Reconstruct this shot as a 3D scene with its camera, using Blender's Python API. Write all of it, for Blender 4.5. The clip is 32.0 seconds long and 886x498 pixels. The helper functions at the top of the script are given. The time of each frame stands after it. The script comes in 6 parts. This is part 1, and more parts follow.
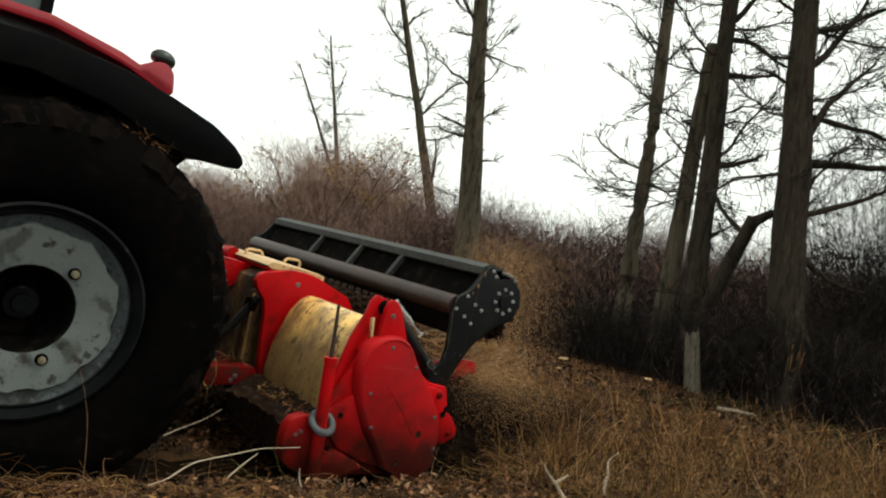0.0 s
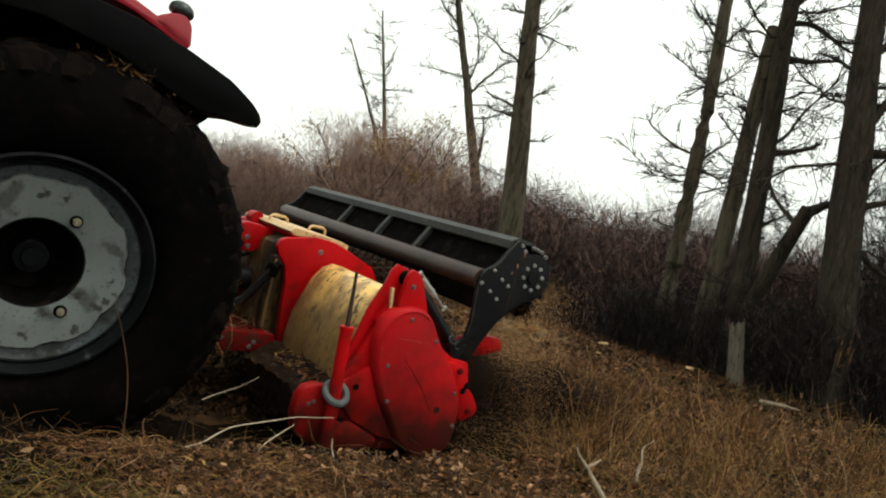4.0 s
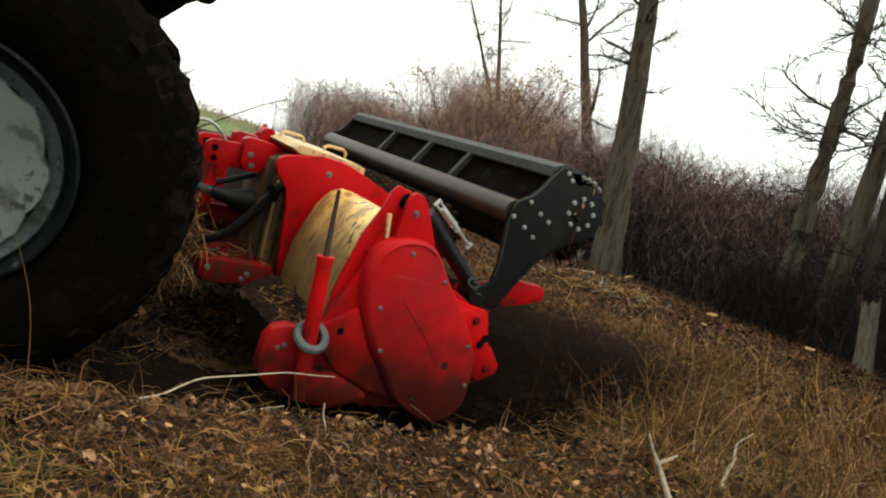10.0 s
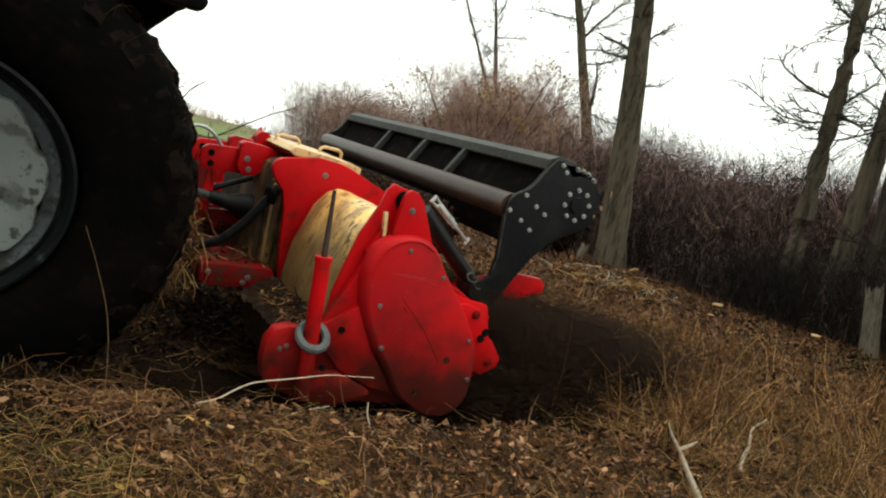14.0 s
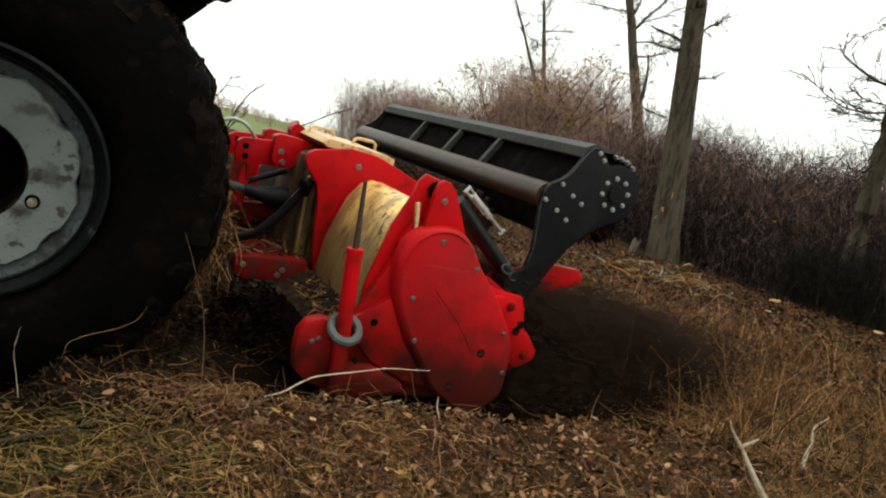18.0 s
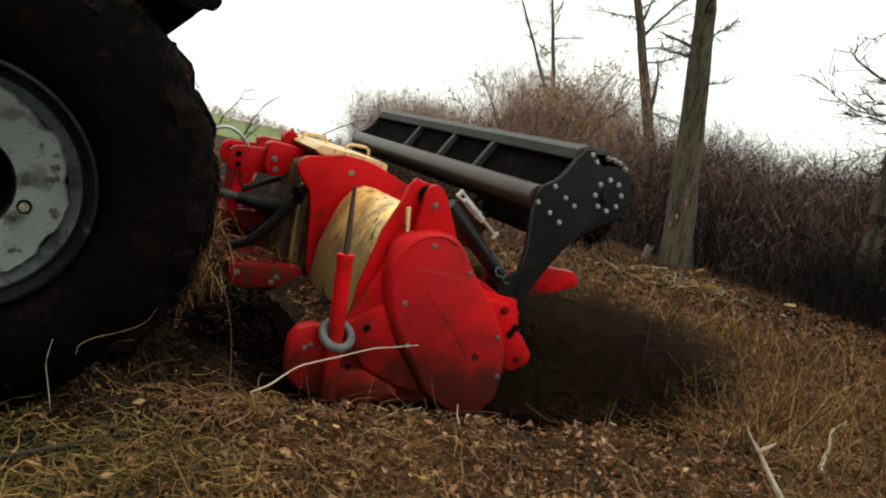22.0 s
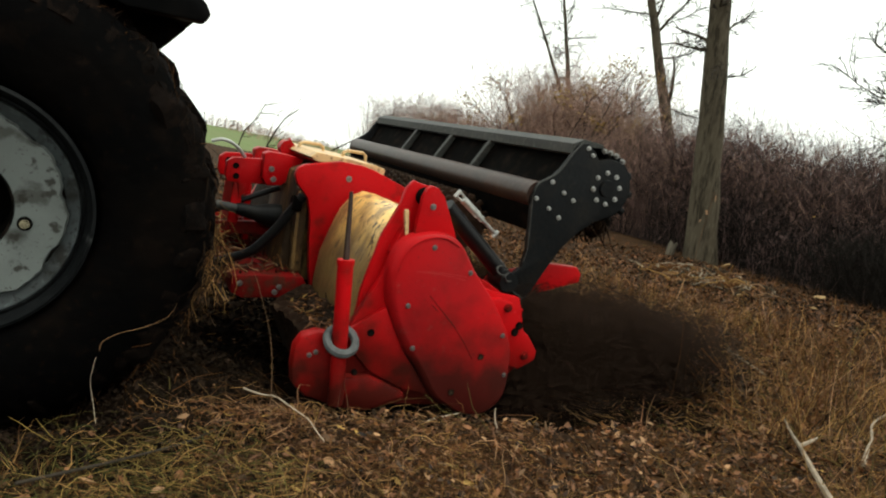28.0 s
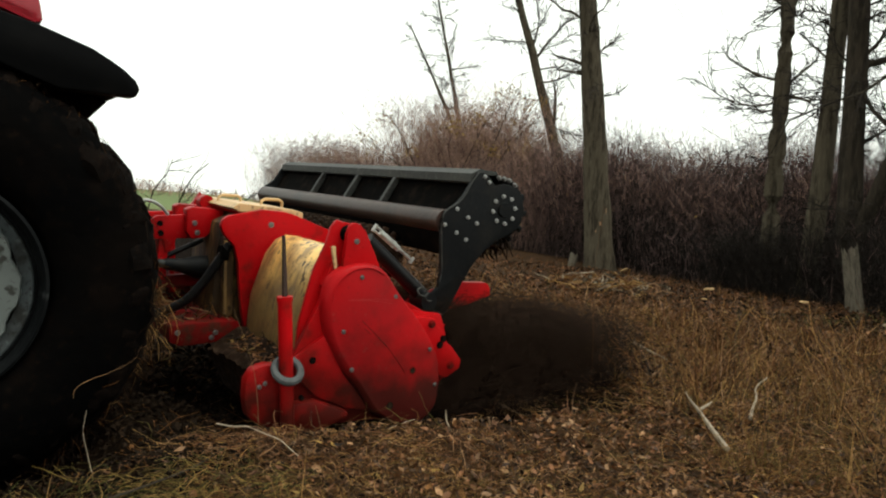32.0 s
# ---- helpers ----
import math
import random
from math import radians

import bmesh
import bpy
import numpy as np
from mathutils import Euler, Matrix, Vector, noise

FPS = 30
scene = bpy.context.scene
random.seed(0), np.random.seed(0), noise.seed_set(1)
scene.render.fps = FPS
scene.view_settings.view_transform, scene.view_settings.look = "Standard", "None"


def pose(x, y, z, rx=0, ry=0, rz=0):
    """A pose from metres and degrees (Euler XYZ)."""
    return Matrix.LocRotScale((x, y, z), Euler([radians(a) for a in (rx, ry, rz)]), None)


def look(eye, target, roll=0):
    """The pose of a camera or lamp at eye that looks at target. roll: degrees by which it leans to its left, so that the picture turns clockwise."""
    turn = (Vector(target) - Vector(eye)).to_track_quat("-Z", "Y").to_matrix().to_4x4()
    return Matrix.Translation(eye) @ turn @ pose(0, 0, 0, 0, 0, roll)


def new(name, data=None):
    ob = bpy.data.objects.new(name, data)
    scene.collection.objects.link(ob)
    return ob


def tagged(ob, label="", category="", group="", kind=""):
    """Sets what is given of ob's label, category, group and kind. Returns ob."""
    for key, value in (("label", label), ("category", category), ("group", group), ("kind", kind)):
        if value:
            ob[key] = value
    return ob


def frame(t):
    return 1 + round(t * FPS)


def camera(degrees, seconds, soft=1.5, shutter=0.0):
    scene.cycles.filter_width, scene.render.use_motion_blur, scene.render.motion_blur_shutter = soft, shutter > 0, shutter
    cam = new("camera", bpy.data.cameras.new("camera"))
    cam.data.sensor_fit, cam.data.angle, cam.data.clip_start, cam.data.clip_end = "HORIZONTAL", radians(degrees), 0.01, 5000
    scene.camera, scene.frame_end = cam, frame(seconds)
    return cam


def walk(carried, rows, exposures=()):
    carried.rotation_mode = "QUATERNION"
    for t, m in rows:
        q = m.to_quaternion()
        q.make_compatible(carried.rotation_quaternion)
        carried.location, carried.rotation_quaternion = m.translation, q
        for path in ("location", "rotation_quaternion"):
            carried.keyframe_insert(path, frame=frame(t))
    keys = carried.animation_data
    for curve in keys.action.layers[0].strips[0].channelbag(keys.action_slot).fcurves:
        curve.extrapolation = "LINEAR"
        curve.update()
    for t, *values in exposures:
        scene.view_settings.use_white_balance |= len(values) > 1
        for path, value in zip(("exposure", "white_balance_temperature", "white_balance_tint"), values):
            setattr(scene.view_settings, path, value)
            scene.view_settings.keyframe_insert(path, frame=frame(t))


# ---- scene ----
cam = camera(62.74, 32.0, soft=2.1)
PATH = [
    (0.0, -0.3109, -0.2135, 0.9891, 93.340, -10.381, -43.117),
    (0.5, -0.2823, -0.1923, 0.9841, 93.074, -11.476, -41.782),
    (1.0, -0.2728, -0.1896, 0.9830, 92.437, -11.806, -41.448),
    (1.5, -0.2679, -0.1824, 0.9857, 91.941, -11.837, -40.982),
    (2.0, -0.2635, -0.1881, 0.9804, 92.090, -12.529, -41.288),
    (2.5, -0.2667, -0.1843, 0.9791, 91.636, -12.643, -41.366),
    (3.0, -0.2645, -0.1847, 0.9789, 91.166, -12.477, -40.453),
    (3.5, -0.2681, -0.1905, 0.9825, 91.158, -12.566, -40.258),
    (5.5, -0.3975, -0.2912, 1.0073, 90.318, -12.963, -37.489),
    (6.0, -0.4590, -0.2541, 1.0147, 91.821, -11.752, -39.955),
    (6.5, -0.5054, -0.2396, 1.0266, 88.860, -11.283, -38.998),
    (7.0, -0.2801, -0.1399, 1.0056, 88.021, -13.255, -37.611),
    (7.5, 0.0898, -0.0375, 0.9805, 86.478, -14.988, -35.669),
    (8.0, 0.1271, 0.0468, 0.9867, 87.158, -14.681, -35.203),
    (8.5, 0.2224, 0.1200, 0.9792, 86.895, -14.012, -34.204),
    (9.0, 0.3767, 0.1507, 0.9593, 85.989, -15.184, -32.975),
    (9.5, 0.4068, 0.1616, 0.9640, 85.861, -15.433, -31.624),
    (10.0, 0.4241, 0.1758, 0.9541, 85.446, -15.500, -30.601),
    (10.5, 0.4167, 0.1777, 0.9525, 84.718, -15.228, -29.656),
    (11.0, 0.3996, 0.1785, 0.9537, 84.535, -14.601, -29.387),
    (11.5, 0.3216, 0.1581, 0.9601, 85.214, -14.243, -30.353),
    (12.0, 0.2562, 0.1204, 0.9674, 85.842, -14.044, -32.183),
    (12.5, 0.2568, 0.0963, 0.9682, 85.521, -14.806, -32.328),
    (13.0, 0.2379, 0.1032, 0.9736, 85.156, -14.524, -31.396),
    (13.5, 0.2303, 0.1016, 0.9713, 85.222, -14.099, -30.627),
    (14.0, 0.2331, 0.0894, 0.9696, 85.283, -13.682, -30.649),
    (14.5, 0.2281, 0.0842, 0.9755, 84.984, -13.428, -30.292),
    (16.5, 0.1215, 0.0446, 0.9855, 83.798, -13.137, -27.375),
    (17.0, 0.1178, 0.0416, 0.9831, 83.895, -13.198, -27.187),
    (17.5, 0.1168, 0.0402, 0.9857, 83.954, -13.211, -26.934),
    (18.0, 0.1059, 0.0323, 0.9873, 83.998, -13.096, -26.857),
    (18.5, 0.0990, 0.0316, 0.9945, 83.859, -12.935, -26.810),
    (19.0, 0.0945, 0.0238, 0.9971, 84.430, -12.555, -26.405),
    (19.5, 0.0902, 0.0126, 0.9927, 85.462, -12.579, -26.148),
    (20.0, 0.0799, 0.0142, 0.9947, 85.343, -12.751, -26.178),
    (20.5, 0.0721, 0.0090, 0.9967, 84.895, -12.615, -25.933),
    (21.0, 0.0647, 0.0105, 0.9916, 84.577, -12.738, -25.697),
    (21.5, 0.0608, 0.0102, 0.9914, 84.456, -12.467, -25.948),
    (22.0, 0.0563, -0.0036, 0.9925, 84.450, -12.308, -26.009),
    (22.5, 0.0458, -0.0101, 0.9982, 85.940, -11.673, -26.169),
    (23.0, 0.0374, -0.0097, 0.9926, 85.618, -11.035, -26.816),
    (23.5, 0.0261, -0.0071, 0.9894, 85.104, -10.769, -26.268),
    (24.0, 0.0294, -0.0082, 0.9882, 84.689, -10.630, -26.127),
    (24.5, 0.0258, -0.0112, 0.9878, 84.343, -10.460, -26.046),
    (25.0, 0.0163, -0.0137, 0.9883, 84.175, -10.338, -25.683),
    (25.5, 0.0124, -0.0139, 0.9838, 84.264, -10.340, -25.304),
    (27.5, 0.0089, 0.0052, 0.9908, 84.379, -10.139, -24.397),
    (28.0, 0.0107, 0.0019, 0.9889, 84.578, -9.945, -24.587),
    (28.5, 0.0033, 0.0009, 0.9869, 84.608, -10.038, -24.310),
    (29.0, 0.0003, -0.0008, 0.9877, 84.608, -9.925, -23.927),
    (29.5, -0.0061, -0.0098, 0.9878, 84.692, -9.852, -23.802),
    (30.0, -0.0177, -0.0138, 0.9886, 84.808, -9.418, -23.473),
    (30.5, -0.1045, -0.0526, 0.9801, 86.080, -8.248, -24.472),
    (31.0, -0.2558, -0.1335, 0.9883, 86.807, -4.912, -28.893),
    (31.5, -0.3291, -0.2470, 0.9848, 86.733, -2.285, -31.104),
    (32.0, -0.3355, -0.3517, 0.9866, 88.056, -4.106, -32.441),
]
DRIVE = [
    (0.0, 0.8398, 0.1529, -0.0729, 3.775, 1.980, -3.017),
    (0.5, 0.8280, 0.1487, -0.0716, 3.761, 1.962, -3.002),
    (1.0, 0.8120, 0.1434, -0.0697, 3.741, 1.940, -2.986),
    (1.5, 0.7928, 0.1376, -0.0672, 3.714, 1.916, -2.971),
    (2.0, 0.7722, 0.1318, -0.0644, 3.683, 1.896, -2.959),
    (2.5, 0.7523, 0.1260, -0.0616, 3.651, 1.881, -2.952),
    (3.0, 0.7342, 0.1201, -0.0589, 3.625, 1.873, -2.946),
    (3.5, 0.7152, 0.1128, -0.0559, 3.603, 1.869, -2.939),
    (5.5, 0.5434, 0.0329, -0.0223, 3.551, 1.840, -2.733),
    (6.0, 0.5387, 0.0362, -0.0209, 3.537, 1.815, -2.689),
    (6.5, 0.5408, 0.0467, -0.0207, 3.510, 1.771, -2.646),
    (7.0, 0.5475, 0.0635, -0.0213, 3.468, 1.706, -2.605),
    (7.5, 0.5567, 0.0837, -0.0231, 3.416, 1.626, -2.566),
    (8.0, 0.5651, 0.1038, -0.0260, 3.363, 1.534, -2.529),
    (8.5, 0.5699, 0.1215, -0.0296, 3.315, 1.436, -2.494),
    (9.0, 0.5695, 0.1356, -0.0332, 3.271, 1.334, -2.464),
    (9.5, 0.5624, 0.1445, -0.0359, 3.233, 1.240, -2.442),
    (10.0, 0.5479, 0.1467, -0.0373, 3.203, 1.163, -2.430),
    (10.5, 0.5267, 0.1426, -0.0373, 3.186, 1.109, -2.428),
    (11.0, 0.5009, 0.1345, -0.0360, 3.180, 1.073, -2.434),
    (11.5, 0.4731, 0.1254, -0.0338, 3.179, 1.045, -2.445),
    (12.0, 0.4455, 0.1173, -0.0313, 3.176, 1.013, -2.459),
    (12.5, 0.4193, 0.1107, -0.0293, 3.170, 0.972, -2.473),
    (13.0, 0.3952, 0.1052, -0.0280, 3.163, 0.924, -2.486),
    (13.5, 0.3739, 0.1004, -0.0274, 3.159, 0.874, -2.496),
    (14.0, 0.3557, 0.0960, -0.0270, 3.157, 0.829, -2.501),
    (14.5, 0.3381, 0.0908, -0.0264, 3.159, 0.791, -2.497),
    (16.5, 0.2037, 0.0259, -0.0132, 3.156, 0.685, -2.181),
    (17.0, 0.1933, 0.0205, -0.0114, 3.154, 0.683, -2.121),
    (17.5, 0.1832, 0.0153, -0.0092, 3.157, 0.684, -2.051),
    (18.0, 0.1717, 0.0098, -0.0066, 3.165, 0.685, -1.972),
    (18.5, 0.1597, 0.0053, -0.0041, 3.173, 0.683, -1.890),
    (19.0, 0.1478, 0.0027, -0.0024, 3.175, 0.668, -1.814),
    (19.5, 0.1358, 0.0011, -0.0018, 3.169, 0.634, -1.741),
    (20.0, 0.1227, -0.0008, -0.0022, 3.161, 0.587, -1.668),
    (20.5, 0.1090, -0.0033, -0.0031, 3.154, 0.539, -1.591),
    (21.0, 0.0956, -0.0057, -0.0045, 3.149, 0.498, -1.512),
    (21.5, 0.0835, -0.0072, -0.0060, 3.144, 0.463, -1.433),
    (22.0, 0.0727, -0.0081, -0.0075, 3.135, 0.428, -1.352),
    (22.5, 0.0631, -0.0094, -0.0086, 3.119, 0.389, -1.265),
    (23.0, 0.0542, -0.0118, -0.0089, 3.097, 0.348, -1.171),
    (23.5, 0.0457, -0.0150, -0.0086, 3.071, 0.313, -1.075),
    (24.0, 0.0377, -0.0183, -0.0079, 3.048, 0.292, -0.981),
    (24.5, 0.0308, -0.0209, -0.0072, 3.031, 0.284, -0.896),
    (25.0, 0.0253, -0.0225, -0.0066, 3.018, 0.282, -0.823),
    (25.5, 0.0212, -0.0227, -0.0062, 3.005, 0.279, -0.753),
    (27.5, 0.0136, 0.0019, -0.0041, 2.820, 0.036, -0.173),
    (28.0, 0.0106, 0.0021, -0.0030, 2.805, 0.020, -0.112),
    (28.5, 0.0063, 0.0012, -0.0017, 2.795, 0.014, -0.055),
    (29.0, 0.0000, -0.0007, -0.0002, 2.790, 0.015, 0.005),
    (29.5, -0.0086, -0.0042, 0.0016, 2.788, 0.026, 0.061),
    (30.0, -0.0194, -0.0097, 0.0035, 2.786, 0.044, 0.111),
    (30.5, -0.0313, -0.0162, 0.0055, 2.781, 0.062, 0.153),
    (31.0, -0.0426, -0.0221, 0.0071, 2.765, 0.074, 0.189),
    (31.5, -0.0523, -0.0263, 0.0084, 2.740, 0.073, 0.219),
    (32.0, -0.0599, -0.0291, 0.0091, 2.711, 0.064, 0.244),
]
walk(cam, [(t, pose(*p)) for t, *p in PATH], [(0.0, 0.0, 6500, 0), (3.5, 0.0, 6500, 0), (6.5, 0.28, 6500, 0), (7.1, 0.33, 6500, 0), (8.0, 0.56, 6500, 0), (8.9, 0.32, 6500, 0), (14.0, 0.28, 6500, 0), (19.0, 0.22, 6500, 0), (29.0, 0.19, 6500, 0), (31.0, 0.04, 6500, 0), (32.0, 0.04, 6500, 0)])


# ---- light ----
world = bpy.data.worlds.new("overcast")
scene.world = world
world.use_nodes = True
wn = world.node_tree
wn.nodes.clear()
sky = wn.nodes.new("ShaderNodeTexSky")
sky.sky_type, sky.sun_disc = "NISHITA", False
sky.sun_elevation, sky.sun_rotation = radians(65), radians(146)
sky.air_density, sky.dust_density = 1.0, 4.0
veil = wn.nodes.new("ShaderNodeHueSaturation")
veil.inputs["Saturation"].default_value = 0.22
cloud = wn.nodes.new("ShaderNodeMix")
cloud.data_type = "RGBA"
cloud.inputs[0].default_value = 0.75
cloud.inputs[7].default_value = (8.9, 8.8, 8.4, 1)
back = wn.nodes.new("ShaderNodeBackground")
back.inputs["Strength"].default_value = 0.168
wout = wn.nodes.new("ShaderNodeOutputWorld")
wn.links.new(sky.outputs[0], veil.inputs["Color"])
wn.links.new(veil.outputs[0], cloud.inputs[6])
wn.links.new(cloud.outputs[2], back.inputs["Color"])
wn.links.new(back.outputs[0], wout.inputs[0])
sun = new("sun", bpy.data.lights.new("sun", "SUN"))
sun.data.energy, sun.data.angle, sun.data.color = 1.5, radians(28), (1.0, 0.96, 0.9)
sun.matrix_world = look((0, 0, 20), (-3.0, 4.5, 8.0))


# ---- materials ----
def material(name, base, rough=0.8, metal=0.0, spots=(), bump=0.0, bump_scale=40.0, coat=0.0, jitter=0.0, island=0.0, spec=None, mud=None, stretch=None):
    """spots: (scale, low, high, colour, strength) layers of noise over the base colour, in metres."""
    m = bpy.data.materials.new(name)
    m.use_nodes = True
    nt = m.node_tree
    b = nt.nodes["Principled BSDF"]
    b.inputs["Roughness"].default_value, b.inputs["Metallic"].default_value = rough, metal
    b.inputs["Coat Weight"].default_value = coat
    b.inputs["Specular IOR Level"].default_value = (0.08 if rough > 0.7 else 0.3) if spec is None else spec
    co = nt.nodes.new("ShaderNodeTexCoord")
    where = co.outputs["Object"]
    if stretch:
        mp = nt.nodes.new("ShaderNodeMapping")
        mp.inputs["Scale"].default_value = stretch
        nt.links.new(where, mp.inputs["Vector"])
        where = mp.outputs[0]
    rgb = nt.nodes.new("ShaderNodeRGB")
    rgb.outputs[0].default_value = (*base, 1)
    colour = rgb.outputs[0]
    if jitter or island:
        src = nt.nodes.new("ShaderNodeNewGeometry").outputs["Random Per Island"] if island else nt.nodes.new("ShaderNodeObjectInfo").outputs["Random"]
        mr = nt.nodes.new("ShaderNodeMapRange")
        k = island or jitter
        mr.inputs[3].default_value, mr.inputs[4].default_value = 1 - k, 1 + k
        nt.links.new(src, mr.inputs[0])
        hs = nt.nodes.new("ShaderNodeHueSaturation")
        nt.links.new(mr.outputs[0], hs.inputs["Value"])
        nt.links.new(colour, hs.inputs["Color"])
        colour = hs.outputs[0]
    for scale, low, high, tint, strength in spots:
        no = nt.nodes.new("ShaderNodeTexNoise")
        no.inputs["Scale"].default_value, no.inputs["Detail"].default_value = scale, 5
        nt.links.new(where, no.inputs["Vector"])
        ramp = nt.nodes.new("ShaderNodeMapRange")
        ramp.inputs[1].default_value, ramp.inputs[2].default_value, ramp.inputs[4].default_value = low, high, strength
        nt.links.new(no.outputs["Fac"], ramp.inputs[0])
        mx = nt.nodes.new("ShaderNodeMix")
        mx.data_type = "RGBA"
        mx.inputs[7].default_value = (*tint, 1)
        nt.links.new(ramp.outputs[0], mx.inputs[0])
        nt.links.new(colour, mx.inputs[6])
        colour = mx.outputs[2]
    if mud:
        # splashed dirt and painted shade up to a height on the thing, edge ragged
        top, soft_by, tint, amount = mud
        xyz = nt.nodes.new("ShaderNodeSeparateXYZ")
        nt.links.new(co.outputs["Object"], xyz.inputs[0])
        no = nt.nodes.new("ShaderNodeTexNoise")
        no.inputs["Scale"].default_value, no.inputs["Detail"].default_value = 7, 6
        nt.links.new(co.outputs["Object"], no.inputs["Vector"])
        add = nt.nodes.new("ShaderNodeMath")
        add.operation = "MULTIPLY_ADD"
        nt.links.new(no.outputs["Fac"], add.inputs[0])
        add.inputs[1].default_value = -0.5
        nt.links.new(xyz.outputs[2], add.inputs[2])
        mr = nt.nodes.new("ShaderNodeMapRange")
        mr.inputs[1].default_value, mr.inputs[2].default_value, mr.inputs[3].default_value, mr.inputs[4].default_value = top - 0.25 - soft_by, top - 0.25 + soft_by, amount, 0
        nt.links.new(add.outputs[0], mr.inputs[0])
        mx = nt.nodes.new("ShaderNodeMix")
        mx.data_type = "RGBA"
        mx.inputs[7].default_value = (*tint, 1)
        nt.links.new(mr.outputs[0], mx.inputs[0])
        nt.links.new(colour, mx.inputs[6])
        colour = mx.outputs[2]
    nt.links.new(colour, b.inputs["Base Color"])
    if bump:
        no = nt.nodes.new("ShaderNodeTexNoise")
        no.inputs["Scale"].default_value, no.inputs["Detail"].default_value = bump_scale, 6
        nt.links.new(where, no.inputs["Vector"])
        bp = nt.nodes.new("ShaderNodeBump")
        bp.inputs["Strength"].default_value, bp.inputs["Distance"].default_value = bump, 0.01
        nt.links.new(no.outputs["Fac"], bp.inputs["Height"])
        nt.links.new(bp.outputs[0], b.inputs["Normal"])
    return m


# the low dark band holds dirt and the shade under the cover's bulge
RED = material("red_paint", (0.415, 0.0022, 0.0052), 0.40, spots=[(2.5, 0.46, 0.75, (0.20, 0.0015, 0.003), 0.7), (7, 0.58, 0.72, (0.06, 0.010, 0.006), 0.55), (55, 0.63, 0.75, (0.06, 0.012, 0.008), 0.6), (160, 0.67, 0.73, (0.33, 0.18, 0.156), 0.5)], bump=0.12, bump_scale=25, spec=0.08, mud=(0.105, 0.19, (0.026, 0.0066, 0.0042), 0.93))
RED_DUSTY = material("dusty_red_paint", (0.42, 0.0026, 0.0058), 0.46, spots=[(1.7, 0.40, 0.66, (0.20, 0.0075, 0.010), 0.6), (6, 0.55, 0.70, (0.12, 0.010, 0.008), 0.6), (34, 0.62, 0.74, (0.22, 0.055, 0.045), 0.4), (120, 0.64, 0.72, (0.05, 0.012, 0.008), 0.6)], bump=0.14, bump_scale=22, spec=0.10, mud=(0.150, 0.17, (0.028, 0.0085, 0.0060), 0.90))
# mud and rust stains, with recess shade darkening the colour
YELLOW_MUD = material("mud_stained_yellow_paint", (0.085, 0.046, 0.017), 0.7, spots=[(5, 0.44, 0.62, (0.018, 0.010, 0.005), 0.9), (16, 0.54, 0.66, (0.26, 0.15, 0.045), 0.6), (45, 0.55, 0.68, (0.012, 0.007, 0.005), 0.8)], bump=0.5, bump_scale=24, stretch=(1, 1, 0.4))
SCUFF = material("worn_pink_paint", (0.36, 0.040, 0.034), 0.6, spots=[(60, 0.45, 0.6, (0.30, 0.006, 0.008), 0.9)])
# dirty red with the shade over recessed parts put into the colour
RED_DIRTY_DIM = material("muddy_shaded_red_paint", (0.135, 0.0024, 0.0032), 0.6, spots=[(3, 0.42, 0.65, (0.05, 0.008, 0.005), 0.8), (14, 0.5, 0.66, (0.03, 0.016, 0.009), 0.8), (60, 0.6, 0.72, (0.07, 0.04, 0.022), 0.6)], bump=0.4, bump_scale=25, spec=0.05)
RED_FENDER = material("red_fender_paint", (0.3, 0.0108, 0.021), 0.28, coat=0.3, spots=[(5, 0.5, 0.8, (0.18, 0.012, 0.018), 0.4)], bump=0.03)
# the low brown holds mud and the shade below the hood's lit top
YELLOW = material("yellow_paint", (0.95, 0.59, 0.18), 0.30, spots=[(2.4, 0.48, 0.66, (0.52, 0.29, 0.085), 0.6), (11, 0.46, 0.66, (0.19, 0.105, 0.045), 0.75), (24, 0.60, 0.64, (0.014, 0.008, 0.005), 0.95), (70, 0.60, 0.66, (0.03, 0.016, 0.010), 0.8)], bump=0.25, bump_scale=30, mud=(0.55, 0.13, (0.125, 0.074, 0.036), 0.82), stretch=(1, 1, 0.55))
YELLOW_TOP = material("yellow_worn_paint", (0.60, 0.40, 0.19), 0.45, spots=[(12, 0.52, 0.68, (0.26, 0.14, 0.06), 0.7), (50, 0.58, 0.7, (0.07, 0.04, 0.02), 0.7)])
BLACK = material("black_steel", (0.0048, 0.0054, 0.006), 0.5, spots=[(6, 0.5, 0.7, (0.0132, 0.0114, 0.0096), 0.6), (40, 0.55, 0.7, (0.018, 0.015, 0.012), 0.4)], bump=0.15, spec=0.10)
BLACK_SCUFF = material("scuffed_grey_steel", (0.034, 0.035, 0.032), 0.55, spots=[(4, 0.4, 0.65, (0.018, 0.018, 0.017), 0.8), (30, 0.5, 0.7, (0.075, 0.07, 0.06), 0.5)], bump=0.2, spec=0.2)
BROWN_STEEL = material("rusty_brown_tube", (0.036, 0.020, 0.015), 0.4, spots=[(5, 0.45, 0.7, (0.011, 0.008, 0.007), 0.7), (45, 0.55, 0.7, (0.07, 0.036, 0.024), 0.5)], bump=0.15, spec=0.25)
GALV = material("bright_galvanised_steel", (0.396, 0.396, 0.372), 0.4, 0.4, spots=[(30, 0.5, 0.7, (0.18, 0.162, 0.138), 0.6)])
STEEL = material("bare_steel", (0.252, 0.246, 0.234), 0.35, 0.8, spots=[(30, 0.5, 0.7, (0.09, 0.072, 0.06), 0.7)])
BOLT = material("zinc_bolt", (0.372, 0.372, 0.36), 0.35, 0.6, spots=[(40, 0.55, 0.75, (0.12, 0.108, 0.09), 0.5)])
